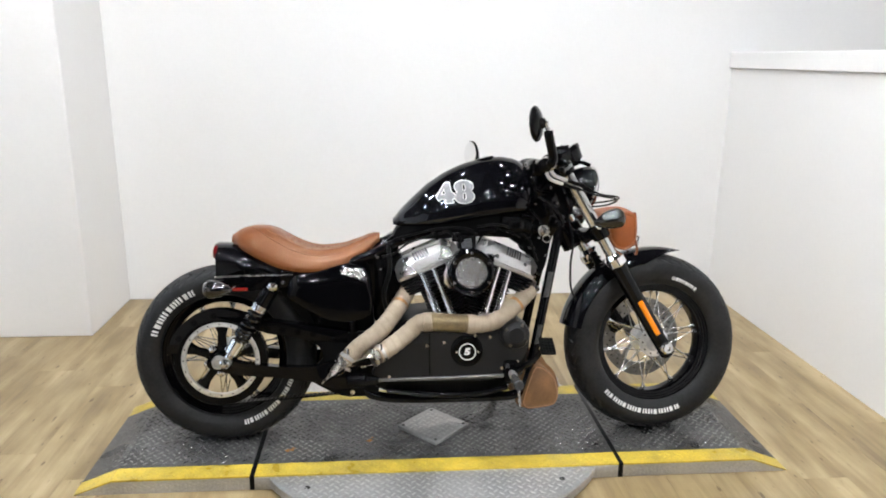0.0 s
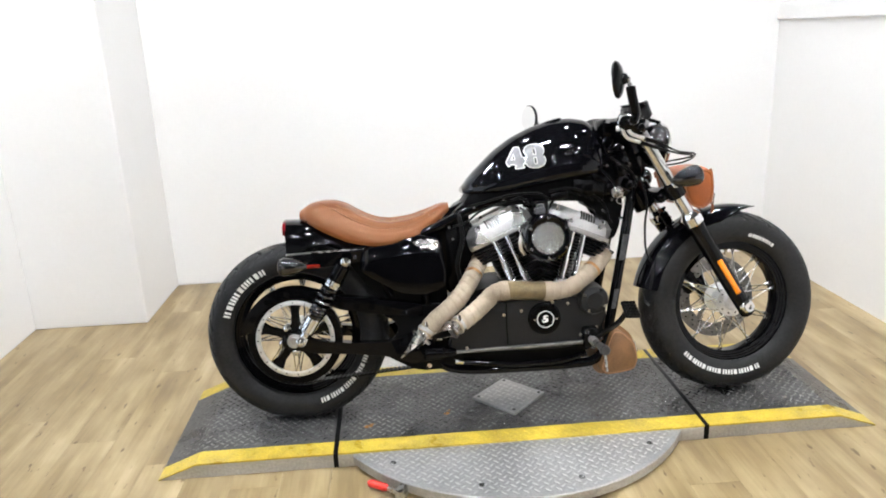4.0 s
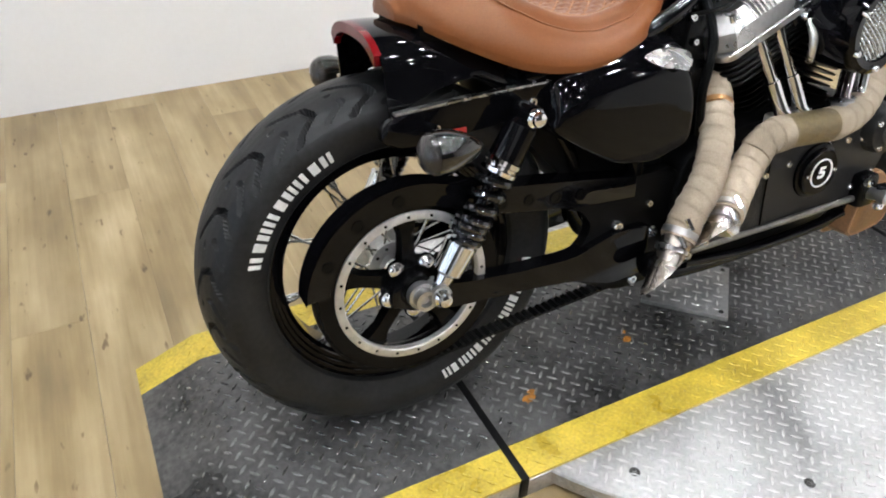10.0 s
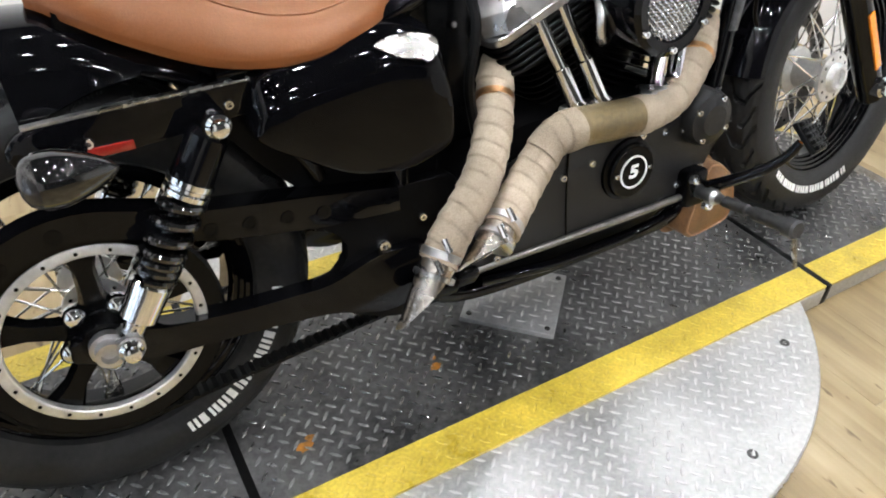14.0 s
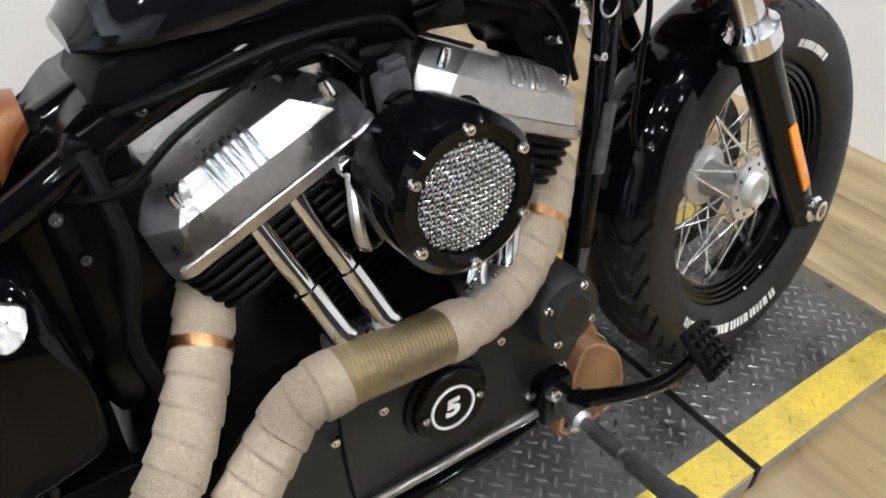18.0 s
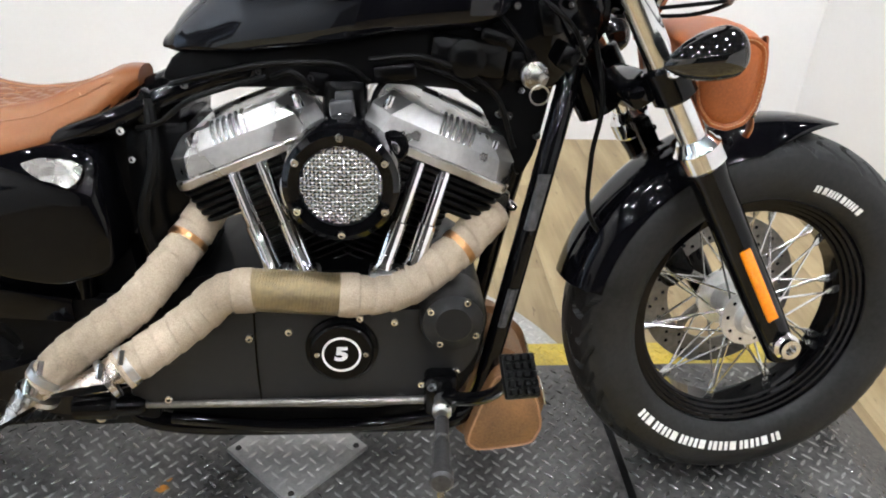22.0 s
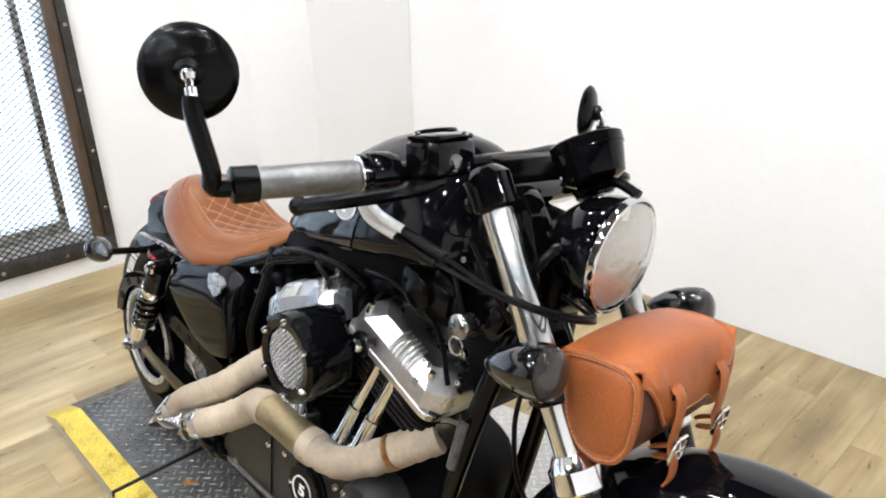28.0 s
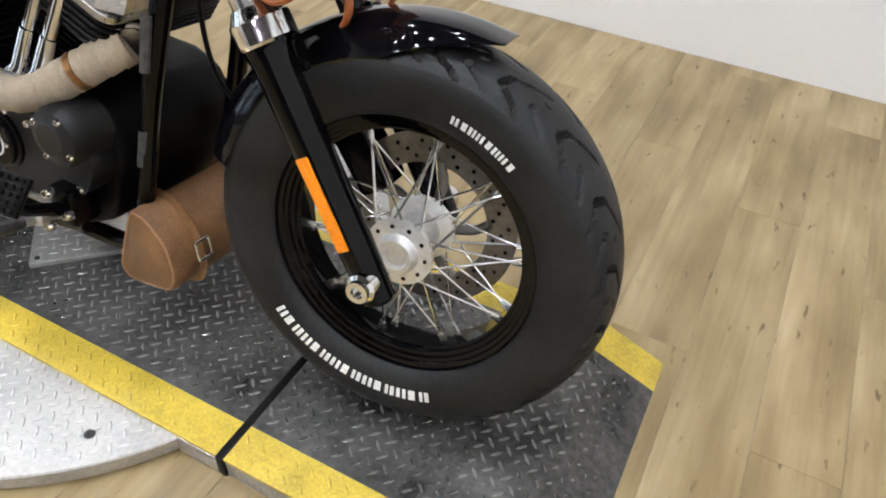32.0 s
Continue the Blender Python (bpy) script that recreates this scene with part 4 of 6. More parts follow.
# headlamp
STEER = STEER_KEEP
hd = V(0.99, 0.0, -0.09).normalized()
hc = V(0.508, -0.004, 0.864)
b = bmesh.new(); turned(b, hc - hd * 0.095, hd, [(0, 0.018), (0.010, 0.040), (0.03, 0.058), (0.06, 0.072), (0.085, 0.076), (0.09, 0.075)], 40)
lamp = P("headlamp", b, BLACK, None, "round black headlamp with chrome trim ring")
b = bmesh.new(); turned(b, hc - hd * 0.008, hd, [(0, 0.077), (0.004, 0.0805), (0.009, 0.0805), (0.013, 0.0785), (0.014, 0.076), (0.012, 0.0745), (0.002, 0.074)], 48); P("trim_ring", b, CHROME, lamp, "chrome trim ring")
b = bmesh.new(); turned(b, hc - hd * 0.034, hd, [(0, 0.018), (0.003, 0.03), (0.014, 0.052), (0.028, 0.068), (0.036, 0.0725)], 40); P("reflector_bowl", b, BOWL, lamp, "bright reflector bowl")
b = bmesh.new(); u, w = basis(hd)
shell = [(0.003, 0.0735), (0.009, 0.071), (0.015, 0.062), (0.021, 0.046), (0.025, 0.026), (0.0265, 0.002)]
loft(b, [ring(hc + hd * a, u, w, r, 40) for a, r in shell + [(a - 0.002, r * 0.985) for a, r in shell[::-1]]], loop=True); P("lens", b, CLEAR, lamp, "clear domed lens")
b = bmesh.new(); turned(b, hc - hd * 0.034, hd, [(0, 0.014), (0.018, 0.021), (0.028, 0.023), (0.032, 0.018), (0.034, 0.003)], 20); P("bulb_shield", b, GREYP, lamp, "grey bulb shield")
for s in (-1, 1):
    b = bmesh.new(); tube(b, [on_fork(0.60, s * 0.10, 0.0), hc - hd * 0.05 + V(0, s * 0.085, 0.0), hc - hd * 0.045 + V(0, s * 0.066, 0)], 0.008, 8, 4); P("lamp_bracket", b, SATIN, lamp)
b = bmesh.new(); tube(b, [V(0.43, 0, 0.93), V(0.475, 0, 0.955), V(0.515, 0, 0.945)], 0.007, 8, 5); P("top_bracket", b, SATIN, lamp)


def bullet(name, c, d, stalk, r=0.028, ln=0.085):
    """A bullet-shaped turn signal from the lens at c backwards along -d."""
    c, d = Vector(c), Vector(d).normalized()
    b = bmesh.new(); turned(b, c, -d, [(0, r), (0.006, r * 1.03), (0.02, r * 1.02), (ln * 0.42, r * 0.93), (ln * 0.64, r * 0.73), (ln * 0.84, r * 0.44), (ln * 0.95, r * 0.22), (ln, r * 0.06)], 28)
    sg = P(name, b, BULLET, None, "gloss black bullet turn signal")
    b = bmesh.new(); turned(b, c - d * 0.001, d, [(0, r * 0.95), (0.006, r * 0.92), (0.012, r * 0.78), (0.017, r * 0.50), (0.019, r * 0.1)], 24); P("lens", b, SMOKE, sg, "smoked lens")
    b = bmesh.new(); tube(b, [c - d * ln * 0.45, Vector(stalk)], 0.0085, 10, 4); P("stalk", b, SATIN, sg)
    return sg


bullet("front_turn_signal", (0.541, -0.200, 0.766), (1, 0, 0.22), on_fork(0.49, -0.14, 0.0), r=0.0325, ln=0.088)
bullet("front_turn_signal", (0.552, 0.205, 0.763), (1, 0, 0.22), on_fork(0.49, 0.14, 0.0), r=0.0325, ln=0.088)
for s in (-1, 1):
    b = bmesh.new(); bolt_head(b, on_fork(0.487, s * 0.155, -0.006), (0, s, 0), 0.010, 0.008); P("clamp_bolt", b, CHROME)

STEER = None

# ---- fuel tank ----
TX = [-0.182, -0.172, -0.150, -0.119, -0.068, -0.008, 0.052, 0.12, 0.189, 0.241, 0.272, 0.290, 0.300]
TTOP = [0.756, 0.776, 0.802, 0.832, 0.880, 0.920, 0.948, 0.969, 0.976, 0.968, 0.948, 0.922, 0.893]
TBOT = [0.746, 0.740, 0.738, 0.737, 0.737, 0.741, 0.750, 0.762, 0.771, 0.776, 0.783, 0.796, 0.820]
TWID = [0.050, 0.072, 0.082, 0.090, 0.100, 0.108, 0.116, 0.123, 0.126, 0.121, 0.109, 0.092, 0.066]


def tank_half(x, z, grow=0.0):
    """The tank's half width at a place seen from the side."""
    top, bot, w = np.interp(x, TX, TTOP), np.interp(x, TX, TBOT), np.interp(x, TX, TWID)
    mid = bot + (top - bot) * 0.22
    t = (z - mid) / (top - mid) if z > mid else (mid - z) / (mid - bot)
    e_ = 1.85 if z > mid else 5.0
    return w * max(0.0, 1 - min(1.0, abs(t)) ** e_) ** (1 / 2.0) + grow


b = bmesh.new()
rings = []
xs = [float(x) for x in np.interp(np.linspace(0, len(TX) - 1, 61), range(len(TX)), TX)]
def soft_interp(x, arr):
    return float(np.mean([np.interp(x + dx, TX, arr) for dx in (-0.012, -0.006, 0, 0.006, 0.012)]))
for x in xs:
    top, bot, w = soft_interp(x, TTOP), soft_interp(x, TBOT), soft_interp(x, TWID)
    mid = bot + (top - bot) * 0.22
    r = []
    for k in range(48):
        q = 2 * math.pi * k / 48
        c_, s_ = math.cos(q), math.sin(q)
        t = abs(s_) ** (0.95 if s_ >= 0 else 0.48)
        zz = mid + (top - mid) * t if s_ >= 0 else mid - (mid - bot) * t
        r.append(Vector((x, w * math.copysign((1 - t ** (1.85 if s_ >= 0 else 5.0)) ** 0.5 if t < 1 else 0.0, c_), zz)))
    rings.append(r)
loft(b, rings)
tank = P("fuel_tank", b, BLACKP, None, "gloss black teardrop fuel tank")
b = bmesh.new(); turned(b, (0.135, 0.0, 0.962), (-0.25, 0, 1), [(0, 0.034), (0.005, 0.036), (0.009, 0.033), (0.011, 0.02)], 28); P("filler_cap", b, BLACK, tank, "low black filler cap")


def on_tank(name, poly_mesh, cx, cz, tilt, grow, material, label):
    """Lays flat letters on the tank's near side."""
    b = bmesh.new(); b.from_mesh(poly_mesh)
    bmesh.ops.triangulate(b, faces=b.faces)
    for _ in range(2):
        bmesh.ops.subdivide_edges(b, edges=[e for e in b.edges if e.calc_length() > 0.012], cuts=1)
    bmesh.ops.triangulate(b, faces=b.faces)
    c_, s_ = math.cos(tilt), math.sin(tilt)
    for v in b.verts:
        x, z = cx + v.co.x * c_ - v.co.y * s_, cz + v.co.x * s_ + v.co.y * c_
        v.co = Vector((x, -tank_half(x, z, grow), z))
    return P(name, b, material, tank, label, smooth=60)


def numeral_shape(border):
    """The flat shape of a heavy slab-footed 48, one unit high; border widens it all round and narrows its openings."""
    four = [(-0.365, 0.44), (-0.215, 0.44), (-0.175, 0.02), (-0.10, -0.02), (-0.055, -0.13), (-0.075, -0.23), (-0.155, -0.30), (-0.155, -0.37), (-0.125, -0.40), (-0.13, -0.44), (-0.41, -0.44), (-0.41, -0.40), (-0.375, -0.36), (-0.385, -0.30), (-0.50, -0.25), (-0.59, -0.25), (-0.665, -0.31), (-0.705, -0.25), (-0.725, -0.16), (-0.70, -0.09)]
    loops = []
    n = len(four)
    grown = []
    for i in range(n):
        p0, p1, p2 = (Vector(four[(i + j) % n]) for j in (-1, 0, 1))
        e1, e2 = (p1 - p0).normalized(), (p2 - p1).normalized()
        nrm = Vector((-(e1.y + e2.y), e1.x + e2.x))
        nrm = nrm.normalized() / max(0.55, math.cos(e1.angle(e2) / 2)) if nrm.length > 1e-6 else Vector((0, 0))
        grown.append(tuple(p1 + nrm * border))
    loops.append(round_poly(grown, 2, 0.12))
    k = border * 1.7
    loops.append([(-0.425 - k * 0.25, 0.23 - k * 1.6), (-0.395 - k * 0.5, -0.075 + k * 0.6), (-0.585 + k * 1.2, -0.075 + k * 0.6)])
    # two bowls that meet in a broad waist
    right = []
    for i in range(21):
        a = radians(90 - 130 * i / 20)
        ry_ = 0.262 if a >= 0 else 0.337
        right.append(((0.342 + border) * math.cos(a), 0.235 + (ry_ + border * (a >= 0)) * math.sin(a)))
    for i in range(21):
        a = radians(44 - 134 * i / 20)
        ry_ = 0.337 if a >= 0 else 0.278
        right.append(((0.350 + border) * math.cos(a), -0.222 + (ry_ + border * (a < 0)) * math.sin(a)))
    right = [p for p in right if p[0] > 1e-4]
    loops.append([(0.33 + x_, y_) for x_, y_ in right] + [(0.33 - x_, y_) for x_, y_ in right[::-1]])
    for y0, y1 in ((0.045, 0.355), (-0.36, -0.045)):
        w_ = 0.068 - border * 0.95
        q_ = border * 0.9
        loops.append(round_poly([(0.33 - w_, y0 + q_), (0.33 + w_, y0 + q_), (0.33 + w_, y1 - q_), (0.33 - w_, y1 - q_)], 3, 0.25))
    cu = bpy.data.curves.new("numerals", "CURVE")
    cu.dimensions, cu.fill_mode = "2D", "BOTH"
    for lp in loops:
        sp = cu.splines.new("POLY")
        sp.points.add(len(lp) - 1)
        for pt, (x_, y_) in zip(sp.points, lp):
            pt.co = (x_ * 0.086, y_ * 0.074, 0, 1)
        sp.use_cyclic_u = True
    ob = bpy.data.objects.new("numerals", cu)
    scene.collection.objects.link(ob)
    me = bpy.data.meshes.new_from_object(ob.evaluated_get(bpy.context.evaluated_depsgraph_get()))
    bpy.data.objects.remove(ob)
    return me


b = bmesh.new()
nu, nv = 30, 16
gridp = []
for i in range(nu + 1):
    col = []
    for j in range(nv + 1):
        v_ = j / nv
        xr = 0.075 + 0.052 * v_
        x = -0.160 + (xr + 0.160) * (i / nu)
        top, bot = np.interp(x, TX, TTOP), np.interp(x, TX, TBOT)
        z = bot + 0.014 + (top - bot) * 0.70 * v_
        col.append(b.verts.new((x, -tank_half(x, z, 0.0022), z)))
    gridp.append(col)
for i in range(nu):
    for j in range(nv):
        b.faces.new((gridp[i][j], gridp[i + 1][j], gridp[i + 1][j + 1], gridp[i][j + 1]))
P("knee_panel", b, PANELB, tank, "gloss black knee panel", smooth=60)
on_tank("numeral_outline", numeral_shape(0.040), 0.026, 0.855, radians(4), 0.004, PALEBLUE, "white border of the 48 numerals")
on_tank("numeral_fill", numeral_shape(0.0), 0.026, 0.855, radians(4), 0.0055, NUMBACK, "grey 48 numerals")

# ---- seat ----
SX = [-0.722, -0.712, -0.690, -0.655, -0.610, -0.565, -0.525, -0.474, -0.423, -0.350, -0.290, -0.250, -0.228]
STOP = [0.707, 0.722, 0.735, 0.743, 0.743, 0.735, 0.708, 0.682, 0.672, 0.681, 0.705, 0.716, 0.713]
SEDGE = [0.700, 0.694, 0.684, 0.664, 0.642, 0.622, 0.612, 0.606, 0.607, 0.618, 0.645, 0.678, 0.704]
SWID = [0.03, 0.055, 0.085, 0.108, 0.122, 0.130, 0.137, 0.143, 0.143, 0.125, 0.090, 0.058, 0.030]


def dish(x, t):
    """Hollow of the seat between its side rolls; t is 0 in the middle, 1 at the rim."""
    along = max(0.0, min(1.0, (x + 0.60) / 0.08)) * max(0.0, min(1.0, (-0.25 - x) / 0.06))
    return along * (0.013 * max(0.0, 1 - (t / 0.60) ** 2) - 0.005 * math.exp(-((t - 0.66) / 0.10) ** 2) + 0.004 * math.exp(-((t - 0.86) / 0.07) ** 2) + 0.0035 * math.exp(-((t - 0.775) / 0.022) ** 2))


b = bmesh.new()
rings = []
for x in [float(x) for x in np.interp(np.linspace(0, len(SX) - 1, 97), range(len(SX)), SX)]:
    sm = lambda arr: float(np.mean([np.interp(x + dx, SX, arr) for dx in (-0.016, -0.008, 0, 0.008, 0.016)]))
    top, edge, w = sm(STOP), sm(SEDGE), sm(SWID)
    r = []
    for k in range(64):
        a = -1 + 2 * k / 63
        y = w * math.sin(a * math.pi / 2)
        t = abs(y / w)
        z = edge + (top - edge) * (1 - t ** 2.6) ** 0.62 - dish(x, t)
        if -0.56 < x < -0.285 and abs(y) < 0.075:
            d1, d2 = (x + y * 0.9) / 0.036, (x - y * 0.9) / 0.036
            g = min(abs(d1 - round(d1)), abs(d2 - round(d2)))
            fade = min(1, (0.075 - abs(y)) / 0.012, (x + 0.56) / 0.02, (-0.285 - x) / 0.02)
            z += fade * (0.005 * min(1, g / 0.22) - 0.004)
        r.append(Vector((x, y, z)))
    r += [Vector((x, w * 0.96 * math.sin((1 - 2 * k / 15) * math.pi / 2), edge - 0.010)) for k in range(16)]
    rings.append(r)
loft(b, rings)
seat = P("seat", b, LEATHER, None, "tan leather solo seat with diamond stitching", smooth=50)


def seat_z(x, y):
    sm = lambda arr: float(np.mean([np.interp(x + dx, SX, arr) for dx in (-0.016, -0.008, 0, 0.008, 0.016)]))
    top, edge, w = sm(STOP), sm(SEDGE), sm(SWID)
    t = min(0.999, abs(y / w))
    return edge + (top - edge) * (1 - t ** 2.6) ** 0.62 - dish(x, t)


for sgn in (1, -1):
    for k in range(-18, -5):
        pts = []
        for j in range(40):
            y = -0.073 + 0.146 * j / 39
            x = k * 0.036 - sgn * y * 0.9
            if -0.552 < x < -0.292:
                pts.append(V(x, y, seat_z(x, y) - 0.0022))
        if len(pts) > 5:
            b = bmesh.new(); tube(b, pts[::2], 0.0014, 5, 1); P("stitching", b, THREAD, seat)
for off in (0.076, -0.076):
    b = bmesh.new(); tube(b, [V(x, off * min(1, (x + 0.70) / 0.12) * (1 if x < -0.40 else max(0.25, (-0.24 - x) / 0.16)), seat_z(x, off * min(1, (x + 0.70) / 0.12) * (1 if x < -0.40 else max(0.25, (-0.24 - x) / 0.16))) + 0.0002) for x in np.linspace(-0.60, -0.262, 30)], 0.0013, 5, 1)
    P("stitching", b, THREAD, seat)
for s in (-1, 1):
    run = []
    for x in np.linspace(-0.655, -0.262, 44):
        w = float(np.interp(x, SX, SWID)) * (0.775 if x > -0.56 else 0.775 * (1 - 0.5 * ((-0.56 - x) / 0.095) ** 2))
        run.append(V(x, s * w, seat_z(x, w) + 0.0006))
    b = bmesh.new(); tube(b, run, 0.0016, 6, 1); P("side_seam", b, LEATHER, seat, "raised leather seam")
b = bmesh.new()
slab(b, [(-0.70, 0.685), (-0.60, 0.632), (-0.50, 0.600), (-0.40, 0.600), (-0.32, 0.622), (-0.26, 0.668), (-0.262, 0.660), (-0.31, 0.60), (-0.42, 0.585), (-0.52, 0.585), (-0.62, 0.615), (-0.70, 0.668)], -0.075, 0.075)
P("seat_pan", b, SATIN, seat)

# ---- rear mudguard and struts ----
def guard_profile(k):
    """Half section of the rear mudguard, from the crown down the flat side; k runs 0 to 1 forwards."""
    low = 0.264 + 0.075 * min(1.0, k * 2.6)
    half = [(0.380, 0.0), (0.3795, 0.022), (0.377, 0.045), (0.371, 0.064), (0.361, 0.080), (0.349, 0.090), (0.335, 0.096)]
    half += [(0.335 + (low - 0.335) * j / 4, 0.096 + 0.0015 * j) for j in range(1, 5)] if low < 0.33 else [(0.335 - 0.001 * j, 0.096) for j in range(1, 5)]
    return half


b = bmesh.new()
rings = []
for i in range(33):
    q = radians(92 - 72 * i / 32)
    half = guard_profile(i / 32)
    pr = [(r, -y) for r, y in half[::-1]] + half[1:]
    pr += [(r - 0.003, y * 0.965) for r, y in pr[::-1]]
    rings.append([Vector((RX + r * math.cos(q), y, RZ + r * math.sin(q))) for r, y in pr])
loft(b, rings)
rg = P("rear_mudguard", b, BLACK, None, "gloss black chopped rear mudguard", smooth=50)
b = bmesh.new()
rings = []
for dx, k in ((0.003, 1.0), (-0.004, 1.0), (-0.008, 0.97)):
    half = [(0.3805, 0.0), (0.380, 0.022), (0.3775, 0.045), (0.3715, 0.064), (0.3615, 0.0805), (0.352, 0.088)]
    pr = [(r, -y) for r, y in half[::-1]] + half[1:]
    pr = [(0.366 + (r - 0.366) * k, y) for r, y in pr] + [(r - 0.016 * k, y * 0.94) for r, y in pr[::-1]]
    q = radians(92)
    rings.append([Vector((RX + r * math.cos(q) + dx, y, RZ + r * math.sin(q))) for r, y in pr])
loft(b, rings)
P("tail_lamp", b, RED, rg, "red strip tail lamp on the mudguard edge")
for s in (-1, 1):
    b = bmesh.new(); slab(b, round_poly([(-0.788, 0.548), (-0.784, 0.566), (-0.764, 0.580), (-0.66, 0.583), (-0.55, 0.585), (-0.42, 0.584), (-0.33, 0.581), (-0.33, 0.565), (-0.52, 0.548), (-0.62, 0.538), (-0.71, 0.532), (-0.77, 0.534)], 3), s * 0.103, s * 0.124, 0.0065, 4)
    strut_ = P("mudguard_strut", b, BLACK, None, "gloss black mudguard strut", smooth=60)
    # steel strip modelled in place of the highlight along the strut's top edge
    b = bmesh.new(); slab(b, [(-0.764, 0.5795), (-0.66, 0.5830), (-0.55, 0.5850), (-0.42, 0.5840), (-0.42, 0.5870), (-0.55, 0.5885), (-0.66, 0.5870), (-0.764, 0.5835)], s * 0.110, s * 0.1225, 0.0012); P("strut_highlight", b, STEEL, strut_, "thin bright strip in place of the strut's edge highlight")
    bullet("rear_turn_signal", (-0.760, s * 0.226, 0.560), (-1, 0, 0.04), (-0.712, s * 0.118, 0.553), r=0.0285, ln=0.074)
    b = bmesh.new(); box(b, (-0.684, s * 0.125, 0.541), (0.052, 0.004, 0.012), bevel=0.0015); P("side_reflector", b, REFL, strut_, "red side reflector")
    for x, z in ((-0.50, 0.566), (-0.545, 0.562), (-0.705, 0.552)):
        b = bmesh.new(); bolt_head(b, (x, s * 0.121, z), (0, s, 0), 0.007); P("bolt", b, CHROME, strut_)
    # shock absorber
    a, c = V(-0.572, s * 0.152, 0.556), V(-0.731, s * 0.152, 0.306)
    d = (c - a).normalized(); L = (c - a).length
    b = bmesh.new(); turned(b, a + d * 0.01, d, [(0, 0.018), (0.008, 0.0245), (0.062, 0.0265), (0.066, 0.022), (0.070, 0.013), (L - 0.085, 0.013)], 24)
    sh = P("shock_absorber", b, BLACK, None, "black coil shock with a chrome lower body")
    b = bmesh.new(); turned(b, a + d * 0.070, d, [(0, 0.024), (0.003, 0.029), (0.010, 0.029), (0.012, 0.027), (0.016, 0.027), (0.018, 0.029), (0.024, 0.028), (0.026, 0.022)], 12); P("preload_ring", b, CHROME, sh, "notched chrome preload ring")
    b = bmesh.new(); turned(b, a + d * (L - 0.088), d, [(0, 0.023), (0.004, 0.026), (0.052, 0.023), (0.058, 0.015), (0.075, 0.013)], 24); P("lower_body", b, CHROME, sh, "chrome lower body")
    u, w = basis(d)
    b = bmesh.new()
    pts = []
    for k in range(145):
        f = k / 144
        turn_ = 2 * math.pi * (4.9 * f + 1.7 * max(0, f - 0.66) / 0.34)
        pts.append(a + d * (0.094 + (L - 0.186) * f) + (u * math.cos(turn_) + w * math.sin(turn_)) * 0.0225)
    tube(b, pts, 0.0068, 10, 1); P("spring", b, BULLET, sh, "gloss black coil spring")
    for e_ in (a, c):
        b = bmesh.new(); turned(b, e_ - V(0, 0.018, 0), (0, 1, 0), [(0, 0.017), (0.036, 0.017)], 20); P("eye", b, POLISH if e_ is c else BLACK, sh)
        b = bmesh.new(); turned(b, e_ + V(0, s * 0.016, 0), (0, s, 0), [(0, 0.015), (0.008, 0.015), (0.012, 0.011), (0.018, 0.010), (0.020, 0.006)], 16); P("mount_bolt", b, CHROME, sh, "chrome mount bolt")

# ---- swingarm, belt drive ----
for s in (-1, 1):
    b = bmesh.new()
    slab(b, round_poly([(-0.800, 0.285), (-0.795, 0.318), (-0.745, 0.322), (-0.69, 0.296), (-0.564, 0.281), (-0.46, 0.276), (-0.38, 0.30), (-0.30, 0.30), (-0.30, 0.20), (-0.38, 0.20), (-0.464, 0.230), (-0.567, 0.244), (-0.69, 0.254), (-0.76, 0.270)], 2, 0.2), s * 0.100, s * 0.134, 0.005)
    P("swingarm", b, BLACK, None, "gloss black box-section swingarm")
b = bmesh.new(); slab(b, round_poly([(-0.475, 0.362), (-0.335, 0.390), (-0.23, 0.39), (-0.23, 0.168), (-0.36, 0.168), (-0.465, 0.226), (-0.452, 0.270), (-0.424, 0.296), (-0.416, 0.322), (-0.432, 0.348)], 2, 0.2), -0.095, -0.117, 0.003)
piv_plate = P("pivot_plate", b, TRAY, None, "black swingarm pivot plate")
for x, z, r in ((-0.366, 0.306, 0.011), (-0.286, 0.275, 0.012), (-0.323, 0.186, 0.010), (-0.364, 0.230, 0.006), (-0.30, 0.335, 0.007)):
    b = bmesh.new(); bolt_head(b, (x, -0.118, z), (0, -1, 0), r, 0.010); P("plate_bolt", b, CHROME, piv_plate)
b = bmesh.new(); turned(b, (RX, -0.140, RZ), (0, -1, 0), [(0, 0.022), (0.012, 0.022), (0.014, 0.017), (0.028, 0.017), (0.028, 0.011), (0.018, 0.010)], 18)
P("rear_axle_nut", b, POLISH, None, "bright rear axle nut")
b = bmesh.new()
wheel_ring(b, RX, RZ, [(0.122, -0.084), (0.150, -0.084), (0.153, -0.088), (0.153, -0.114), (0.149, -0.117), (0.128, -0.1165), (0.122, -0.112), (0.118, -0.10)], 96)
pul = P("belt_pulley", b, SATIN, None, "black five-spoke belt pulley with a bright ring")
b = bmesh.new(); wheel_ring(b, RX, RZ, [(0.113, -0.108), (0.127, -0.108), (0.127, -0.1185), (0.125, -0.1195), (0.115, -0.1195), (0.113, -0.118)], 96); P("pulley_ring", b, RINGM, pul, "bright machined ring")
for k in range(20):
    q = 2 * math.pi * k / 20
    b = bmesh.new(); cyl(b, (RX + 0.120 * math.cos(q), -0.117, RZ + 0.120 * math.sin(q)), (RX + 0.120 * math.cos(q), -0.1202, RZ + 0.120 * math.sin(q)), 0.0026, n=8); P("rivet", b, SATIN, pul)
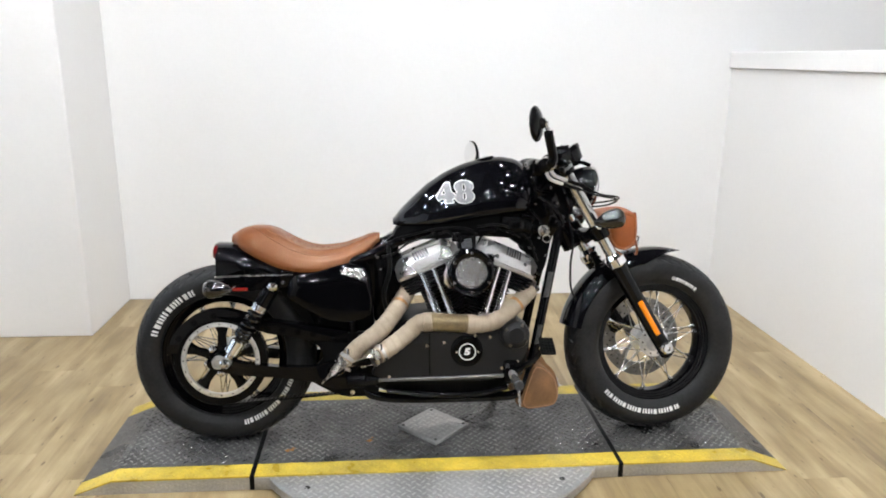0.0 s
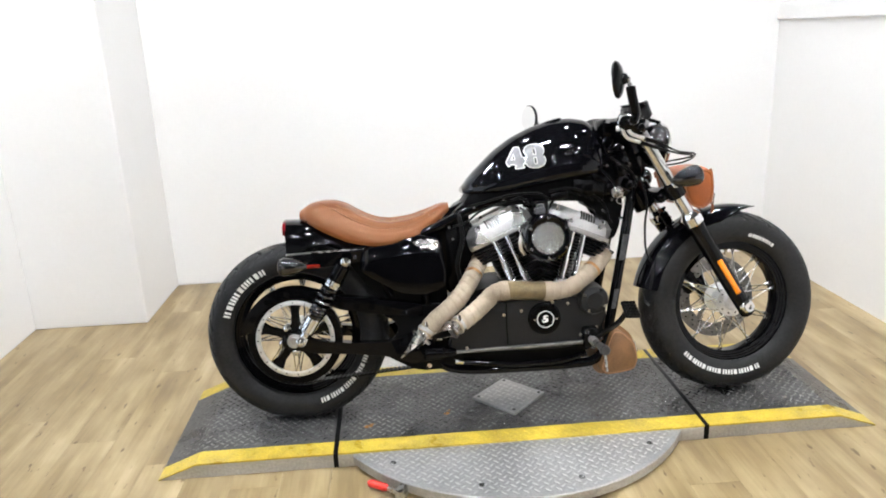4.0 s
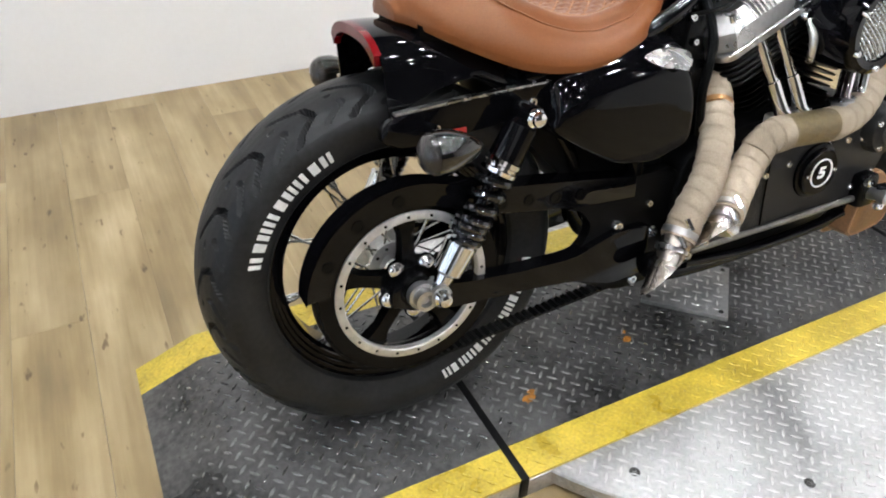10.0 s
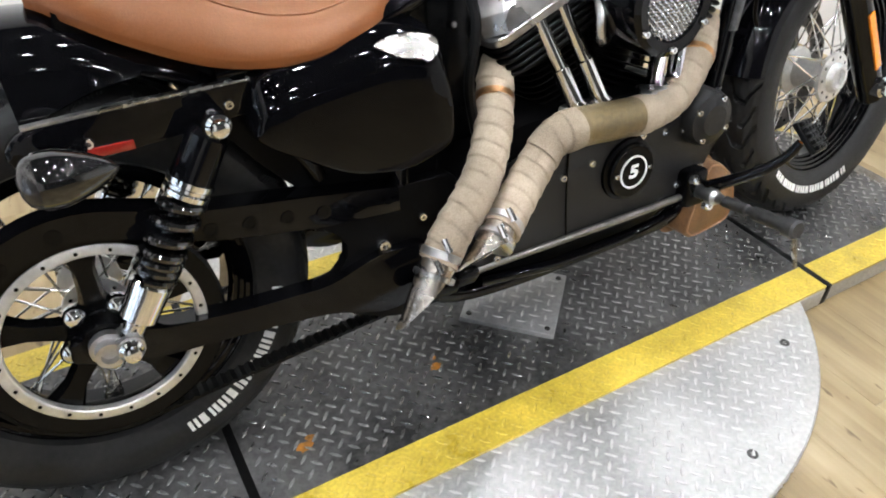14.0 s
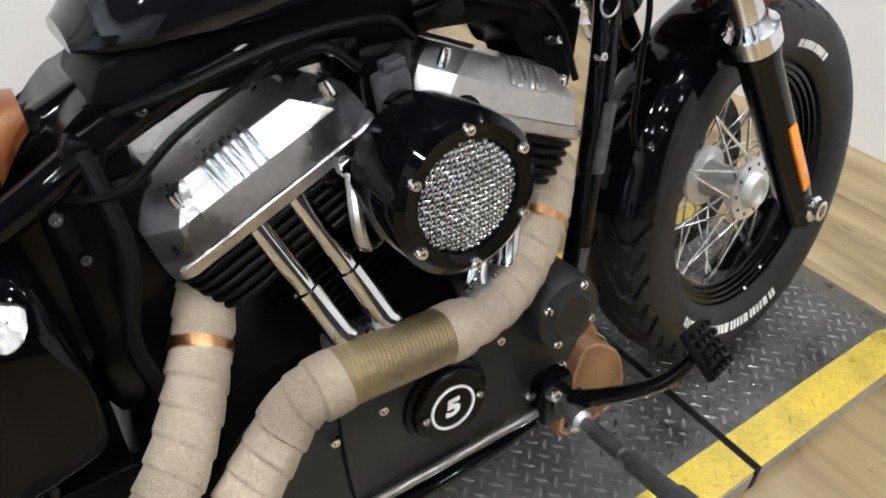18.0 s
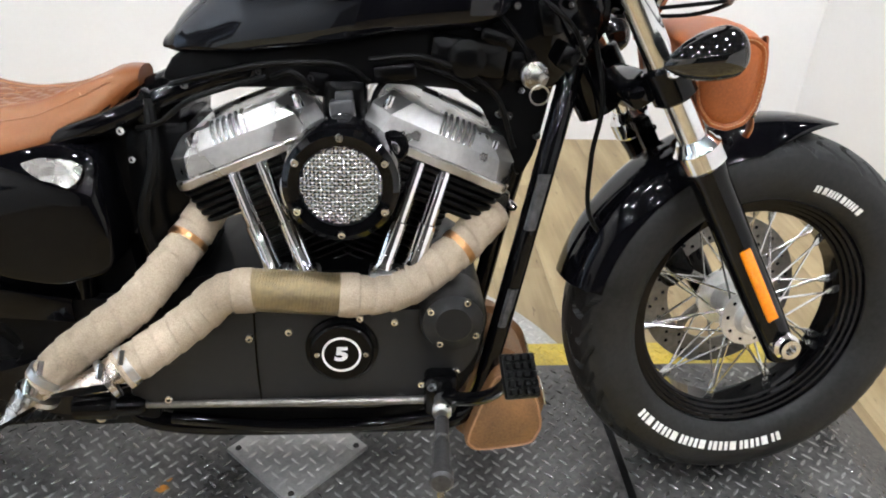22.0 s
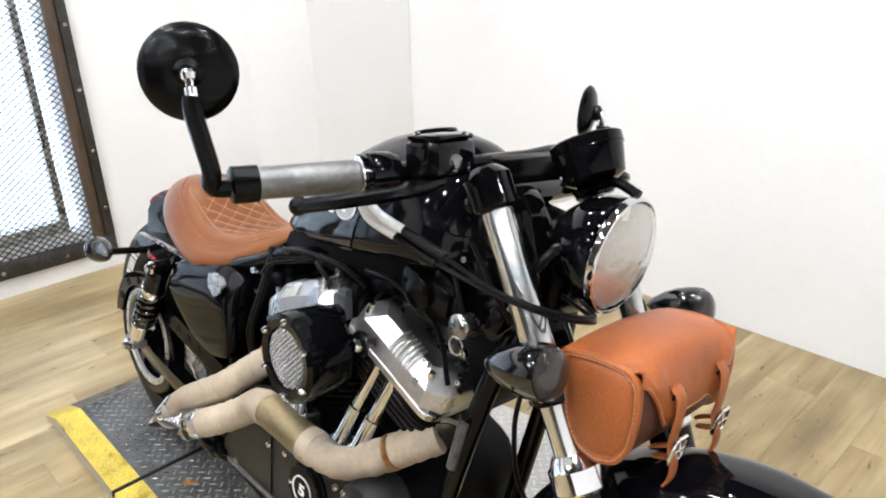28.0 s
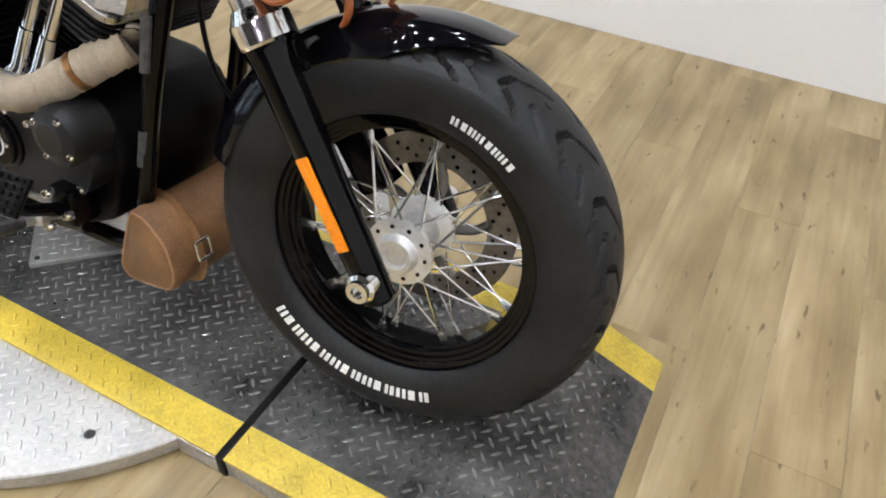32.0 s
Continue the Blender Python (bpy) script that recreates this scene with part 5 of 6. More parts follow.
for k in range(5):
    q = 2 * math.pi * k / 5 + 0.3
    c_, s_ = math.cos(q), math.sin(q)
    b = bmesh.new()
    rr = []
    for r, hw in ((0.030, 0.021), (0.055, 0.015), (0.085, 0.014), (0.117, 0.024)):
        o, t_ = Vector((RX + r * c_, 0, RZ + r * s_)), Vector((-s_, 0, c_))
        rr.append([o + t_ * hw + V(0, -0.092, 0), o + t_ * hw * 0.7 + V(0, -0.107, 0), o - t_ * hw * 0.7 + V(0, -0.107, 0), o - t_ * hw + V(0, -0.092, 0)])
    loft(b, rr); P("pulley_spoke", b, SATIN, pul)
    b = bmesh.new(); qq = q + 0.63
    turned(b, (RX + 0.043 * math.cos(qq), -0.104, RZ + 0.043 * math.sin(qq)), (0, -1, 0), [(0, 0.0145), (0.006, 0.0152), (0.013, 0.0138), (0.018, 0.0095), (0.020, 0.003)], 18); P("pulley_bolt", b, CHROME, pul, "chrome pulley bolt")
b = bmesh.new(); turned(b, (RX, -0.088, RZ), (0, -1, 0), [(0, 0.045), (0.014, 0.042), (0.02, 0.03), (0.05, 0.028)], 28); P("pulley_hub", b, SATIN, pul)
# toothed belt round both pulleys
FPX, FPZ, FPR, BR = -0.305, 0.262, 0.080, 0.1545
loop = []
ang = math.asin((BR - FPR) / (FPX - RX))
for k in range(40):
    q = math.pi / 2 - 0 + ang * -1 + (math.pi + 2 * ang) * k / 39
    loop.append(V(RX + BR * math.cos(q), 0, RZ + BR * math.sin(q)))
for k in range(16):
    q = -math.pi / 2 + ang + (math.pi - 2 * ang) * k / 15
    loop.append(V(FPX + FPR * math.cos(q), 0, FPZ + FPR * math.sin(q)))
b = bmesh.new()
dense = []
for p, q in zip(loop, loop[1:] + loop[:1]):
    m_ = max(1, int((q - p).length / 0.0069))
    dense += [p + (q - p) * j / m_ for j in range(m_)]
rings = []
for k, p in enumerate(dense):
    d = (dense[(k + 1) % len(dense)] - dense[k - 1]).normalized()
    nrm = V(d.z, 0, -d.x)
    out_, in_ = 0.001, 0.0062 if k % 2 else 0.002
    rings.append([p + nrm * out_ + V(0, -0.090, 0), p + nrm * out_ + V(0, -0.1165, 0), p - nrm * in_ + V(0, -0.1165, 0), p - nrm * in_ + V(0, -0.090, 0)])
loft(b, rings, loop=True)
P("drive_belt", b, GRIP, None, "black toothed drive belt", smooth=0)
# belt guards
b = bmesh.new()
up = [(RX + 0.172 * math.cos(radians(a)), RZ + 0.172 * math.sin(radians(a))) for a in range(172, 70, -6)] + [(-0.60, 0.437), (-0.45, 0.414), (-0.335, 0.394)]
dn = [(-0.335, 0.356), (-0.45, 0.366), (-0.60, 0.392)] + [(RX + 0.137 * math.cos(radians(a)), RZ + 0.137 * math.sin(radians(a))) for a in range(72, 174, 6)]
slab(b, up + dn, -0.120, -0.126, 0.0015)
guard2 = P("belt_guard", b, BLACK, None, "gloss black drilled belt guard")
b = bmesh.new(); slab(b, up + [(x, z - 0.004) for x, z in up[::-1]], -0.082, -0.1255); P("guard_lip", b, BLACK, guard2)
for x, z in [(RX + 0.151 * math.cos(radians(a)), RZ + 0.151 * math.sin(radians(a))) for a in (150, 122, 96)] + [(-0.60, 0.409), (-0.55, 0.403), (-0.50, 0.396), (-0.45, 0.389)]:
    b = bmesh.new(); wheel_ring(b, x, z, [(0.006, -0.1262), (0.010, -0.1262), (0.010, -0.1275), (0.006, -0.1275)], 16); cyl(b, (x, -0.1262, z), (x, -0.1266, z), 0.006, n=12); P("guard_hole", b, SATIN, guard2)

# ---- frame ----
def rail(name, pts, r=0.016, m_=BLACK, label="", k=8, n=12):
    b = bmesh.new(); tube(b, pts, r, n, k); return P(name, b, m_, None, label)
for s in (-1, 1):
    rail("downtube", [(0.405, s * 0.035, 0.78), (0.375, s * 0.075, 0.67), (0.335, s * 0.095, 0.49), (0.297, s * 0.10, 0.30), (0.275, s * 0.10, 0.20), (0.235, s * 0.10, 0.158), (0.16, s * 0.10, 0.150)], 0.0165, label="gloss black frame downtube")
    rail("lower_rail", [(0.16, s * 0.10, 0.150), (-0.10, s * 0.105, 0.152), (-0.24, s * 0.105, 0.165), (-0.29, s * 0.10, 0.20), (-0.315, s * 0.10, 0.30), (-0.32, s * 0.10, 0.48), (-0.30, s * 0.09, 0.62)], 0.0165)
    rail("seat_rail", [(0.28, s * 0.035, 0.79), (0.0, s * 0.055, 0.735), (-0.16, s * 0.075, 0.690), (-0.28, s * 0.095, 0.640), (-0.42, s * 0.10, 0.600), (-0.55, s * 0.10, 0.595)], 0.0155)
rail("backbone", [(0.40, 0, 0.86), (0.2, 0, 0.80), (-0.05, 0, 0.74), (-0.25, 0, 0.66)], 0.024)
b = bmesh.new(); slab(b, round_poly([(0.30, 0.90), (0.42, 0.88), (0.45, 0.80), (0.41, 0.73), (0.33, 0.76), (0.24, 0.775)], 3), -0.045, 0.045, 0.006); P("head_gusset", b, SATIN)
b = bmesh.new(); slab(b, round_poly([(0.235, 0.775), (0.295, 0.915), (0.385, 0.935), (0.435, 0.80), (0.37, 0.695), (0.27, 0.715)], 3), -0.072, -0.03, 0.006); P("neck_cover", b, BLACK, None, "gloss black steering-neck cover")
b = bmesh.new(); slab(b, round_poly([(-0.19, 0.70), (-0.16, 0.748), (0.05, 0.758), (0.25, 0.785), (0.30, 0.76), (0.29, 0.690), (0.20, 0.700), (0.12, 0.705), (0.05, 0.700), (-0.08, 0.695)], 3), -0.074, 0.07, 0.006); P("wiring_tray", b, TRAY)
b = bmesh.new(); slab(b, round_poly([(-0.61, 0.60), (-0.45, 0.625), (-0.27, 0.61), (-0.24, 0.34), (-0.40, 0.345), (-0.455, 0.40), (-0.52, 0.47)], 3), -0.088, 0.05, 0.006); P("inner_mudguard", b, TRAY)
for (x0, z0), (x1, z1) in (((0.352, 0.584), (0.336, 0.499)), ((0.318, 0.402), (0.304, 0.336))):
    b = bmesh.new()
    loft(b, [[V(x + dx * 0.0092, -y_, z) for dx, y_ in ((-1, 0.1085), (-0.9, 0.1128), (-0.4, 0.1168), (0.4, 0.1168), (0.9, 0.1128), (1, 0.1085))] for x, z in ((x0, z0), ((x0 + x1) / 2, (z0 + z1) / 2), (x1, z1))], False)
    P("frame_label", b, STICKER, None, "grey printed sticker")
b = bmesh.new(); slab(b, round_poly([(0.215, 0.695), (0.30, 0.740), (0.368, 0.705), (0.348, 0.60), (0.325, 0.555), (0.305, 0.60), (0.285, 0.652)], 3), -0.045, 0.05, 0.008); P("horn_housing", b, TRAY)
# coil, horn and ignition lock beside the steering head
b = bmesh.new(); box(b, (0.235, -0.075, 0.745), (0.11, 0.05, 0.05), rot=pose(0, 0, 0, 0, 8), bevel=0.012); P("ignition_coil", b, SATIN)
b = bmesh.new(); turned(b, (0.232, -0.098, 0.745), (0, -1, 0), [(0, 0.026), (0.012, 0.026), (0.015, 0.020), (0.016, 0.008)], 20); P("coil_cap", b, SATIN)
b = bmesh.new(); turned(b, (0.326, -0.085, 0.722), (0, -1, 0.1), [(0, 0.017), (0.018, 0.019), (0.028, 0.019), (0.032, 0.014), (0.034, 0.006)], 20); key = P("ignition_lock", b, EMBLEM, None, "chrome ignition lock")
b = bmesh.new()
pts = [V(0.332 + 0.013 * math.cos(q), -0.121, 0.700 + 0.013 * math.sin(q)) for q in np.linspace(0, 2 * math.pi, 25)]
tube(b, pts, 0.0013, 6, 1); P("key_ring", b, STEEL, key)
for x, z, r in ((0.325, 0.83, 0.008), (0.335, 0.79, 0.009), (0.40, 0.74, 0.007), (0.30, 0.66, 0.008)):
    b = bmesh.new(); bolt_head(b, (x, -0.060, z), (0, -1, 0), r, 0.01); P("frame_bolt", b, CHROME)

for x, y_, z, r in ((0.243, 0.080, 0.795, 0.006), (0.262, 0.082, 0.735, 0.007), (0.300, 0.078, 0.812, 0.006), (0.352, 0.078, 0.868, 0.007), (0.374, 0.078, 0.815, 0.006), (0.395, 0.078, 0.768, 0.008), (0.312, 0.086, 0.700, 0.006), (0.284, 0.090, 0.668, 0.007), (0.335, 0.105, 0.640, 0.006), (0.205, 0.085, 0.722, 0.006), (0.155, 0.085, 0.728, 0.006), (0.02, 0.09, 0.712, 0.007), (-0.05, 0.085, 0.720, 0.006), (-0.15, 0.085, 0.700, 0.007), (-0.235, 0.105, 0.640, 0.007), (-0.225, 0.105, 0.60, 0.006)):
    b = bmesh.new(); bolt_head(b, (x, -y_, z), (0, -1, 0.15), r, 0.009); P("frame_bolt", b, CHROME)
for x, z, sx, sz, a in ((0.275, 0.770, 0.05, 0.022, 20), (0.305, 0.735, 0.028, 0.040, 10), (0.345, 0.800, 0.030, 0.050, -15), (0.375, 0.745, 0.026, 0.034, 25), (0.135, 0.722, 0.06, 0.024, -8), (0.03, 0.705, 0.030, 0.034, 5), (-0.09, 0.716, 0.055, 0.020, -12), (-0.205, 0.668, 0.035, 0.045, 30)):
    b = bmesh.new(); box(b, (x, -0.084, z), (sx, 0.022, sz), rot=pose(0, 0, 0, 0, a), bevel=0.005); P("wiring_connector", b, SATIN)
for x0, z0, x1, z1 in ((0.27, 0.81, 0.33, 0.70), (0.31, 0.84, 0.40, 0.75), (0.16, 0.735, 0.25, 0.70)):
    b = bmesh.new(); tube(b, [(x0, -0.082, z0), ((x0 + x1) / 2 + 0.015, -0.100, (z0 + z1) / 2), (x1, -0.088, z1)], 0.0036, 8, 6); P("wire", b, GRIP)

# ---- engine ----
KX, KZ = 0.065, 0.325
b = bmesh.new(); slab(b, round_poly([(-0.26, 0.21), (-0.235, 0.40), (-0.12, 0.44), (0.24, 0.44), (0.285, 0.36), (0.25, 0.22), (0.17, 0.178), (-0.20, 0.178)], 3), -0.125, 0.14, 0.012)
P("crankcase", b, TRAY, None, "black painted crankcase")
cam_out = [(-0.262, 0.258), (-0.225, 0.315), (-0.172, 0.352), (-0.146, 0.385), (-0.06, 0.396), (0.17, 0.396), (0.245, 0.392), (0.268, 0.345), (0.245, 0.295), (0.205, 0.262), (0.172, 0.236), (0.10, 0.226), (-0.23, 0.236)]
b = bmesh.new(); slab(b, round_poly(cam_out, 3), -0.120, -0.168, 0.008, 3); cover = P("timing_cover", b, WRINKLE, None, "black wrinkle timing-side cover")
b = bmesh.new(); tube(b, [(-0.066, -0.1695, 0.395), (-0.067, -0.1695, 0.31), (-0.064, -0.1695, 0.232)], 0.0016, 6, 4); P("cover_joint", b, SATIN, cover)
for x, z in ((-0.018, 0.362), (-0.075, 0.352), (0.135, 0.377), (0.085, 0.384), (0.178, 0.372), (0.176, 0.27), (0.09, 0.243), (0.0, 0.240), (-0.20, 0.25), (0.145, 0.247), (0.228, 0.292)):
    b = bmesh.new(); bolt_head(b, (x, -0.168, z), (0, -1, 0), 0.0068, 0.006); P("cover_screw", b, CHROME, cover)
b = bmesh.new(); turned(b, (0.058, -0.165, 0.332), (0, -1, 0), [(0, 0.055), (0.008, 0.053), (0.010, 0.047), (0.016, 0.046), (0.019, 0.043)], 40); cap = P("timer_cap", b, SATIN, cover, "round black timer cap")
b = bmesh.new(); wheel_ring(b, 0.058, 0.332, [(0.0255, -0.1845), (0.0285, -0.1845), (0.0285, -0.186), (0.0255, -0.186)], 40); P("badge_ring", b, LETTER, cap, "white ring")
me = text_mesh("5", 0.030, 0.0015)
b = bmesh.new(); b.from_mesh(me)
for v in b.verts:
    v.co = Vector((0.058 + v.co.x * 1.30 + 0.10 * v.co.y, -0.1858, 0.332 + v.co.y))
P("badge_numeral", b, LETTER, cap, "white number 5", smooth=0)
for s in (-1, 1):
    b = bmesh.new(); bolt_head(b, (0.058 + s * 0.0355, -0.184, 0.332), (0, -1, 0), 0.0045, 0.004); P("cap_screw", b, CHROME, cap)
b = bmesh.new(); turned(b, (0.219, -0.12, 0.386), (0, -1, 0), [(0, 0.05), (0.062, 0.048), (0.072, 0.044), (0.076, 0.028), (0.078, 0.026)], 36); oilcap = P("tappet_cap", b, WRINKLE, None, "round black end cap")
for a in (60, 150, 240, 330):
    b = bmesh.new(); bolt_head(b, (0.219 + 0.038 * math.cos(radians(a)), -0.190, 0.386 + 0.038 * math.sin(radians(a))), (0, -1, 0), 0.0062, 0.006); P("cap_screw", b, CHROME, oilcap)


def rrect(cx, cy, hx, hy, r, n=5):
    out = []
    for sx, sy, a0 in ((1, 1, 0), (-1, 1, 90), (-1, -1, 180), (1, -1, 270)):
        for k in range(n):
            a = radians(a0 + 90 * k / (n - 1))
            out.append((cx + sx * (hx - r) + r * math.cos(a), cy + sy * (hy - r) + r * math.sin(a)))
    return out


for nm, lean in (("rear", -22.5), ("front", 22.5)):
    q = radians(lean)
    ax, tx = V(math.sin(q), 0, math.cos(q)), V(math.cos(q), 0, -math.sin(q))
    O = V(KX, 0, KZ)
    out = 0.010 if lean > 0 else -0.010
    def stack(b, d0, d1, hx, hy, r, off=0.0, taper=0.0):
        rings = []
        for d, g in ((d0, taper), (d0 + min(0.002, (d1 - d0) / 3), 0), (d1 - min(0.002, (d1 - d0) / 3), 0), (d1, taper)):
            rings.append([O + ax * d + tx * (px + off) + V(0, py, 0) for px, py in rrect(0, 0, hx - g, hy - g, r)])
        loft(b, rings)
    b = bmesh.new(); turned(b, O + ax * 0.08, ax, [(0, 0.056), (0.19, 0.056)], 28)
    cy = P("cylinder", b, FIN, None, f"black finned {nm} cylinder")
    for k in range(12):
        b = bmesh.new(); stack(b, 0.112 + 0.0115 * k, 0.1155 + 0.0115 * k, 0.072, 0.084 if k < 10 else 0.09, 0.034, taper=0.001); P("fin", b, FIN, cy)
    b = bmesh.new(); stack(b, 0.248, 0.298, 0.078, 0.092, 0.02, taper=0.002)
    hd_ = P("cylinder_head", b, FIN, None, f"black finned {nm} cylinder head")
    for k in range(5):
        b = bmesh.new(); stack(b, 0.2455 + 0.0112 * k, 0.2525 + 0.0112 * k, 0.104 + 0.0022 * k, 0.126, 0.026, off=out, taper=0.0018); P("fin", b, FIN, hd_)
    # rocker box: broad base and bevelled cover
    b = bmesh.new(); stack(b, 0.3015, 0.315, 0.115, 0.130, 0.024, off=out, taper=0.0015)
    rb = P("rocker_box", b, POLISH, None, f"polished alloy {nm} rocker box")
    b = bmesh.new()
    loft(b, [[O + ax * d + tx * (px + out) + V(0, py, 0) for px, py in rrect(0, 0, hx, hy, r, 2)] for d, hx, hy, r in ((0.3155, 0.113, 0.128, 0.026), (0.317, 0.1145, 0.1295, 0.026), (0.3445, 0.110, 0.1245, 0.028), (0.3465, 0.109, 0.123, 0.028), (0.366, 0.090, 0.104, 0.030), (0.3675, 0.088, 0.102, 0.030), (0.3678, 0.072, 0.084, 0.024), (0.362, 0.070, 0.082, 0.024))])
    P("rocker_cover", b, POLISH, rb, "bevelled polished rocker cover", smooth=14)
    for px in (-0.080, 0.080):
        for py in (-0.108, 0.108):
            b = bmesh.new(); bolt_head(b, O + ax * 0.350 + tx * px + V(0, py, 0), ax, 0.0065, 0.016); P("cover_bolt", b, CHROME, rb)
    for k in range(6):
        o_ = O + tx * (0.012 * (1 if lean > 0 else -1) - 0.022 + 0.009 * k + out)
        b = bmesh.new(); tube(b, [o_ + ax * 0.345 + V(0, -0.1245, 0), o_ + ax * 0.3525 + V(0, -0.1195, 0), o_ + ax * 0.366 + V(0, -0.106, 0), o_ + ax * 0.3705 + V(0, -0.092, 0)], 0.0030, 8, 3); P("cover_rib", b, RIBM, rb)
# pushrod tubes and tappet blocks
for (x0, z0), (x1, z1) in (((-0.090, 0.590), (-0.038, 0.455)), ((-0.050, 0.605), (0.010, 0.452)), ((0.169, 0.604), (0.118, 0.455)), ((0.205, 0.590), (0.162, 0.458))):
    a, c = V(x0, -0.118, z0), V(x1, -0.150, z1)
    d = (c - a).normalized(); L = (c - a).length
    b = bmesh.new(); turned(b, a, d, [(0, 0.011), (L * 0.55, 0.011), (L * 0.56, 0.0135), (L * 0.95, 0.0135), (L, 0.016)], 18); P("pushrod_tube", b, CHROME, None, "chrome pushrod tube")
for x in (-0.014, 0.14):
    b = bmesh.new(); box(b, (x, -0.148, 0.440), (0.085, 0.045, 0.030), bevel=0.007); tb = P("tappet_block", b, POLISH, None, "polished tappet block")
    for dx in (-0.034, 0, 0.034):
        b = bmesh.new(); bolt_head(b, (x + dx, -0.158, 0.452), (0, -0.5, 1), 0.006, 0.006); P("block_screw", b, CHROME, tb)
# air cleaner
AXX, AZ = 0.066, 0.602
b = bmesh.new(); wheel_ring(b, AXX, AZ, [(0.050, -0.222), (0.053, -0.230), (0.066, -0.232), (0.074, -0.226), (0.076, -0.212), (0.074, -0.150), (0.066, -0.140), (0.050, -0.145)], 56)
air = P("air_cleaner", b, BLACK, None, "round gloss black air cleaner with a woven mesh face")
b = bmesh.new(); turned(b, (AXX, -0.10, AZ), (0, -1, 0), [(0, 0.04), (0.045, 0.05), (0.112, 0.05)], 28); P("backing", b, SATIN, air)
for k in range(6):
    q = radians(30 + 60 * k)
    b = bmesh.new(); bolt_head(b, (AXX + 0.0635 * math.cos(q), -0.231, AZ + 0.0635 * math.sin(q)), (0, -1, 0), 0.0058, 0.006); P("ring_bolt", b, CHROME, air, "chrome bolt")
b = bmesh.new()
pitch, rad = 0.0050, 0.051
for k in range(-10, 11):
    o = k * pitch
    half = math.sqrt(max(0, rad ** 2 - o ** 2))
    m_ = max(2, int(2 * half / (pitch / 4)))
    for axis in (0, 1):
        pts = []
        for j in range(m_ + 1):
            t_ = -half + 2 * half * j / m_
            dome = 0.006 * (1 - (t_ * t_ + o * o) / rad ** 2)
            wv = 0.0014 * math.cos(math.pi * (t_ / pitch) + math.pi * (k + axis))
            p, q_ = (t_, o) if axis == 0 else (o, t_)
            pts.append(V(AXX + p, -0.224 - dome - wv, AZ + q_))
        tube(b, pts, 0.0015, 6, 1)
P("mesh_screen", b, MESHM, air, "bright woven wire mesh", kind="stuff")
for x, y_, z in ((-0.001, -0.133, 0.618), (0.065, -0.150, 0.650), (0.131, -0.137, 0.627)):
    b = bmesh.new(); turned(b, (x, y_ + 0.022, z), (0, -1, 0.12), [(0, 0.024), (0.014, 0.024), (0.018, 0.020), (0.019, 0.012)], 24)
    cyl(b, (x, y_ + 0.010, z), (AXX + (x - AXX) * 0.55, -0.128, AZ + 0.02), 0.014, n=12)
    lobe = P("mount_lobe", b, BLACK, air)
    b = bmesh.new(); bolt_head(b, (x, y_ + 0.002, z), (0, -1, 0.12), 0.0115, 0.010); P("bracket_bolt", b, CHROME, lobe)
b = bmesh.new(); tube(b, [(-0.001, -0.142, 0.612), (-0.012, -0.165, 0.585), (-0.006, -0.160, 0.552), (0.02, -0.140, 0.540)], 0.007, 10, 6); P("breather_pipe", b, STEEL, air)
b = bmesh.new(); box(b, (AXX, -0.06, 0.67), (0.06, 0.10, 0.09), bevel=0.012); P("throttle_body", b, SATIN)

b = bmesh.new(); box(b, (0.064, -0.112, 0.668), (0.034, 0.030, 0.044), rot=pose(0, 0, 0, 0, -6), bevel=0.005); sens = P("pressure_sensor", b, GREYP, None, "grey plastic pressure sensor")
b = bmesh.new(); box(b, (0.066, -0.112, 0.694), (0.024, 0.022, 0.012), rot=pose(0, 0, 0, 0, -6), bevel=0.003); P("plug", b, GREYP, sens)
b = bmesh.new(); tube(b, [(0.150, -0.062, 0.712), (0.126, -0.070, 0.710), (0.108, -0.078, 0.690), (0.103, -0.082, 0.660), (0.104, -0.090, 0.640)], 0.0042, 10, 8); P("fuel_line", b, GRIP, None, "black fuel line")
b = bmesh.new(); turned(b, (0.104, -0.088, 0.645), (0.0, -0.2, -1), [(0, 0.0055), (0.004, 0.006), (0.018, 0.006), (0.020, 0.004)], 12); P("line_ferrule", b, CHROME)
b = bmesh.new(); slab(b, round_poly([(0.165, 0.722), (0.225, 0.740), (0.262, 0.742), (0.282, 0.724), (0.276, 0.700), (0.250, 0.694), (0.218, 0.706), (0.17, 0.700)], 3), -0.050, -0.042, 0.002); brk = P("horn_bracket", b, GREYP, None, "dark grey horn bracket")
b = bmesh.new(); bolt_head(b, (0.256, -0.051, 0.716), (0, -1, 0), 0.009, 0.007); P("bolt", b, STEEL, brk)

# ---- exhaust ----
def wrapped(name, pts, r=0.0265):
    b = bmesh.new()
    tube(b, pts, r, 28, 26, shape=lambda i, q, run: r + 0.0030 * ((run / 0.027 + q / (2 * math.pi)) % 1.0) ** 0.6 + 0.0006 * noise.noise(Vector((run * 60, math.cos(q) * 2, math.sin(q) * 2))))
    return P(name, b, WRAP, None, "exhaust pipe wrapped in cream heat tape", smooth=50)
XF = [(0.284, -0.086, 0.519), (0.256, -0.111, 0.499), (0.229, -0.132, 0.479), (0.184, -0.152, 0.447), (0.146, -0.163, 0.428), (0.100, -0.170, 0.421), (0.050, -0.175, 0.425), (-0.010, -0.177, 0.430), (-0.065, -0.179, 0.435), (-0.104, -0.180, 0.428), (-0.132, -0.184, 0.404), (-0.168, -0.198, 0.378), (-0.208, -0.220, 0.355), (-0.236, -0.236, 0.341)]
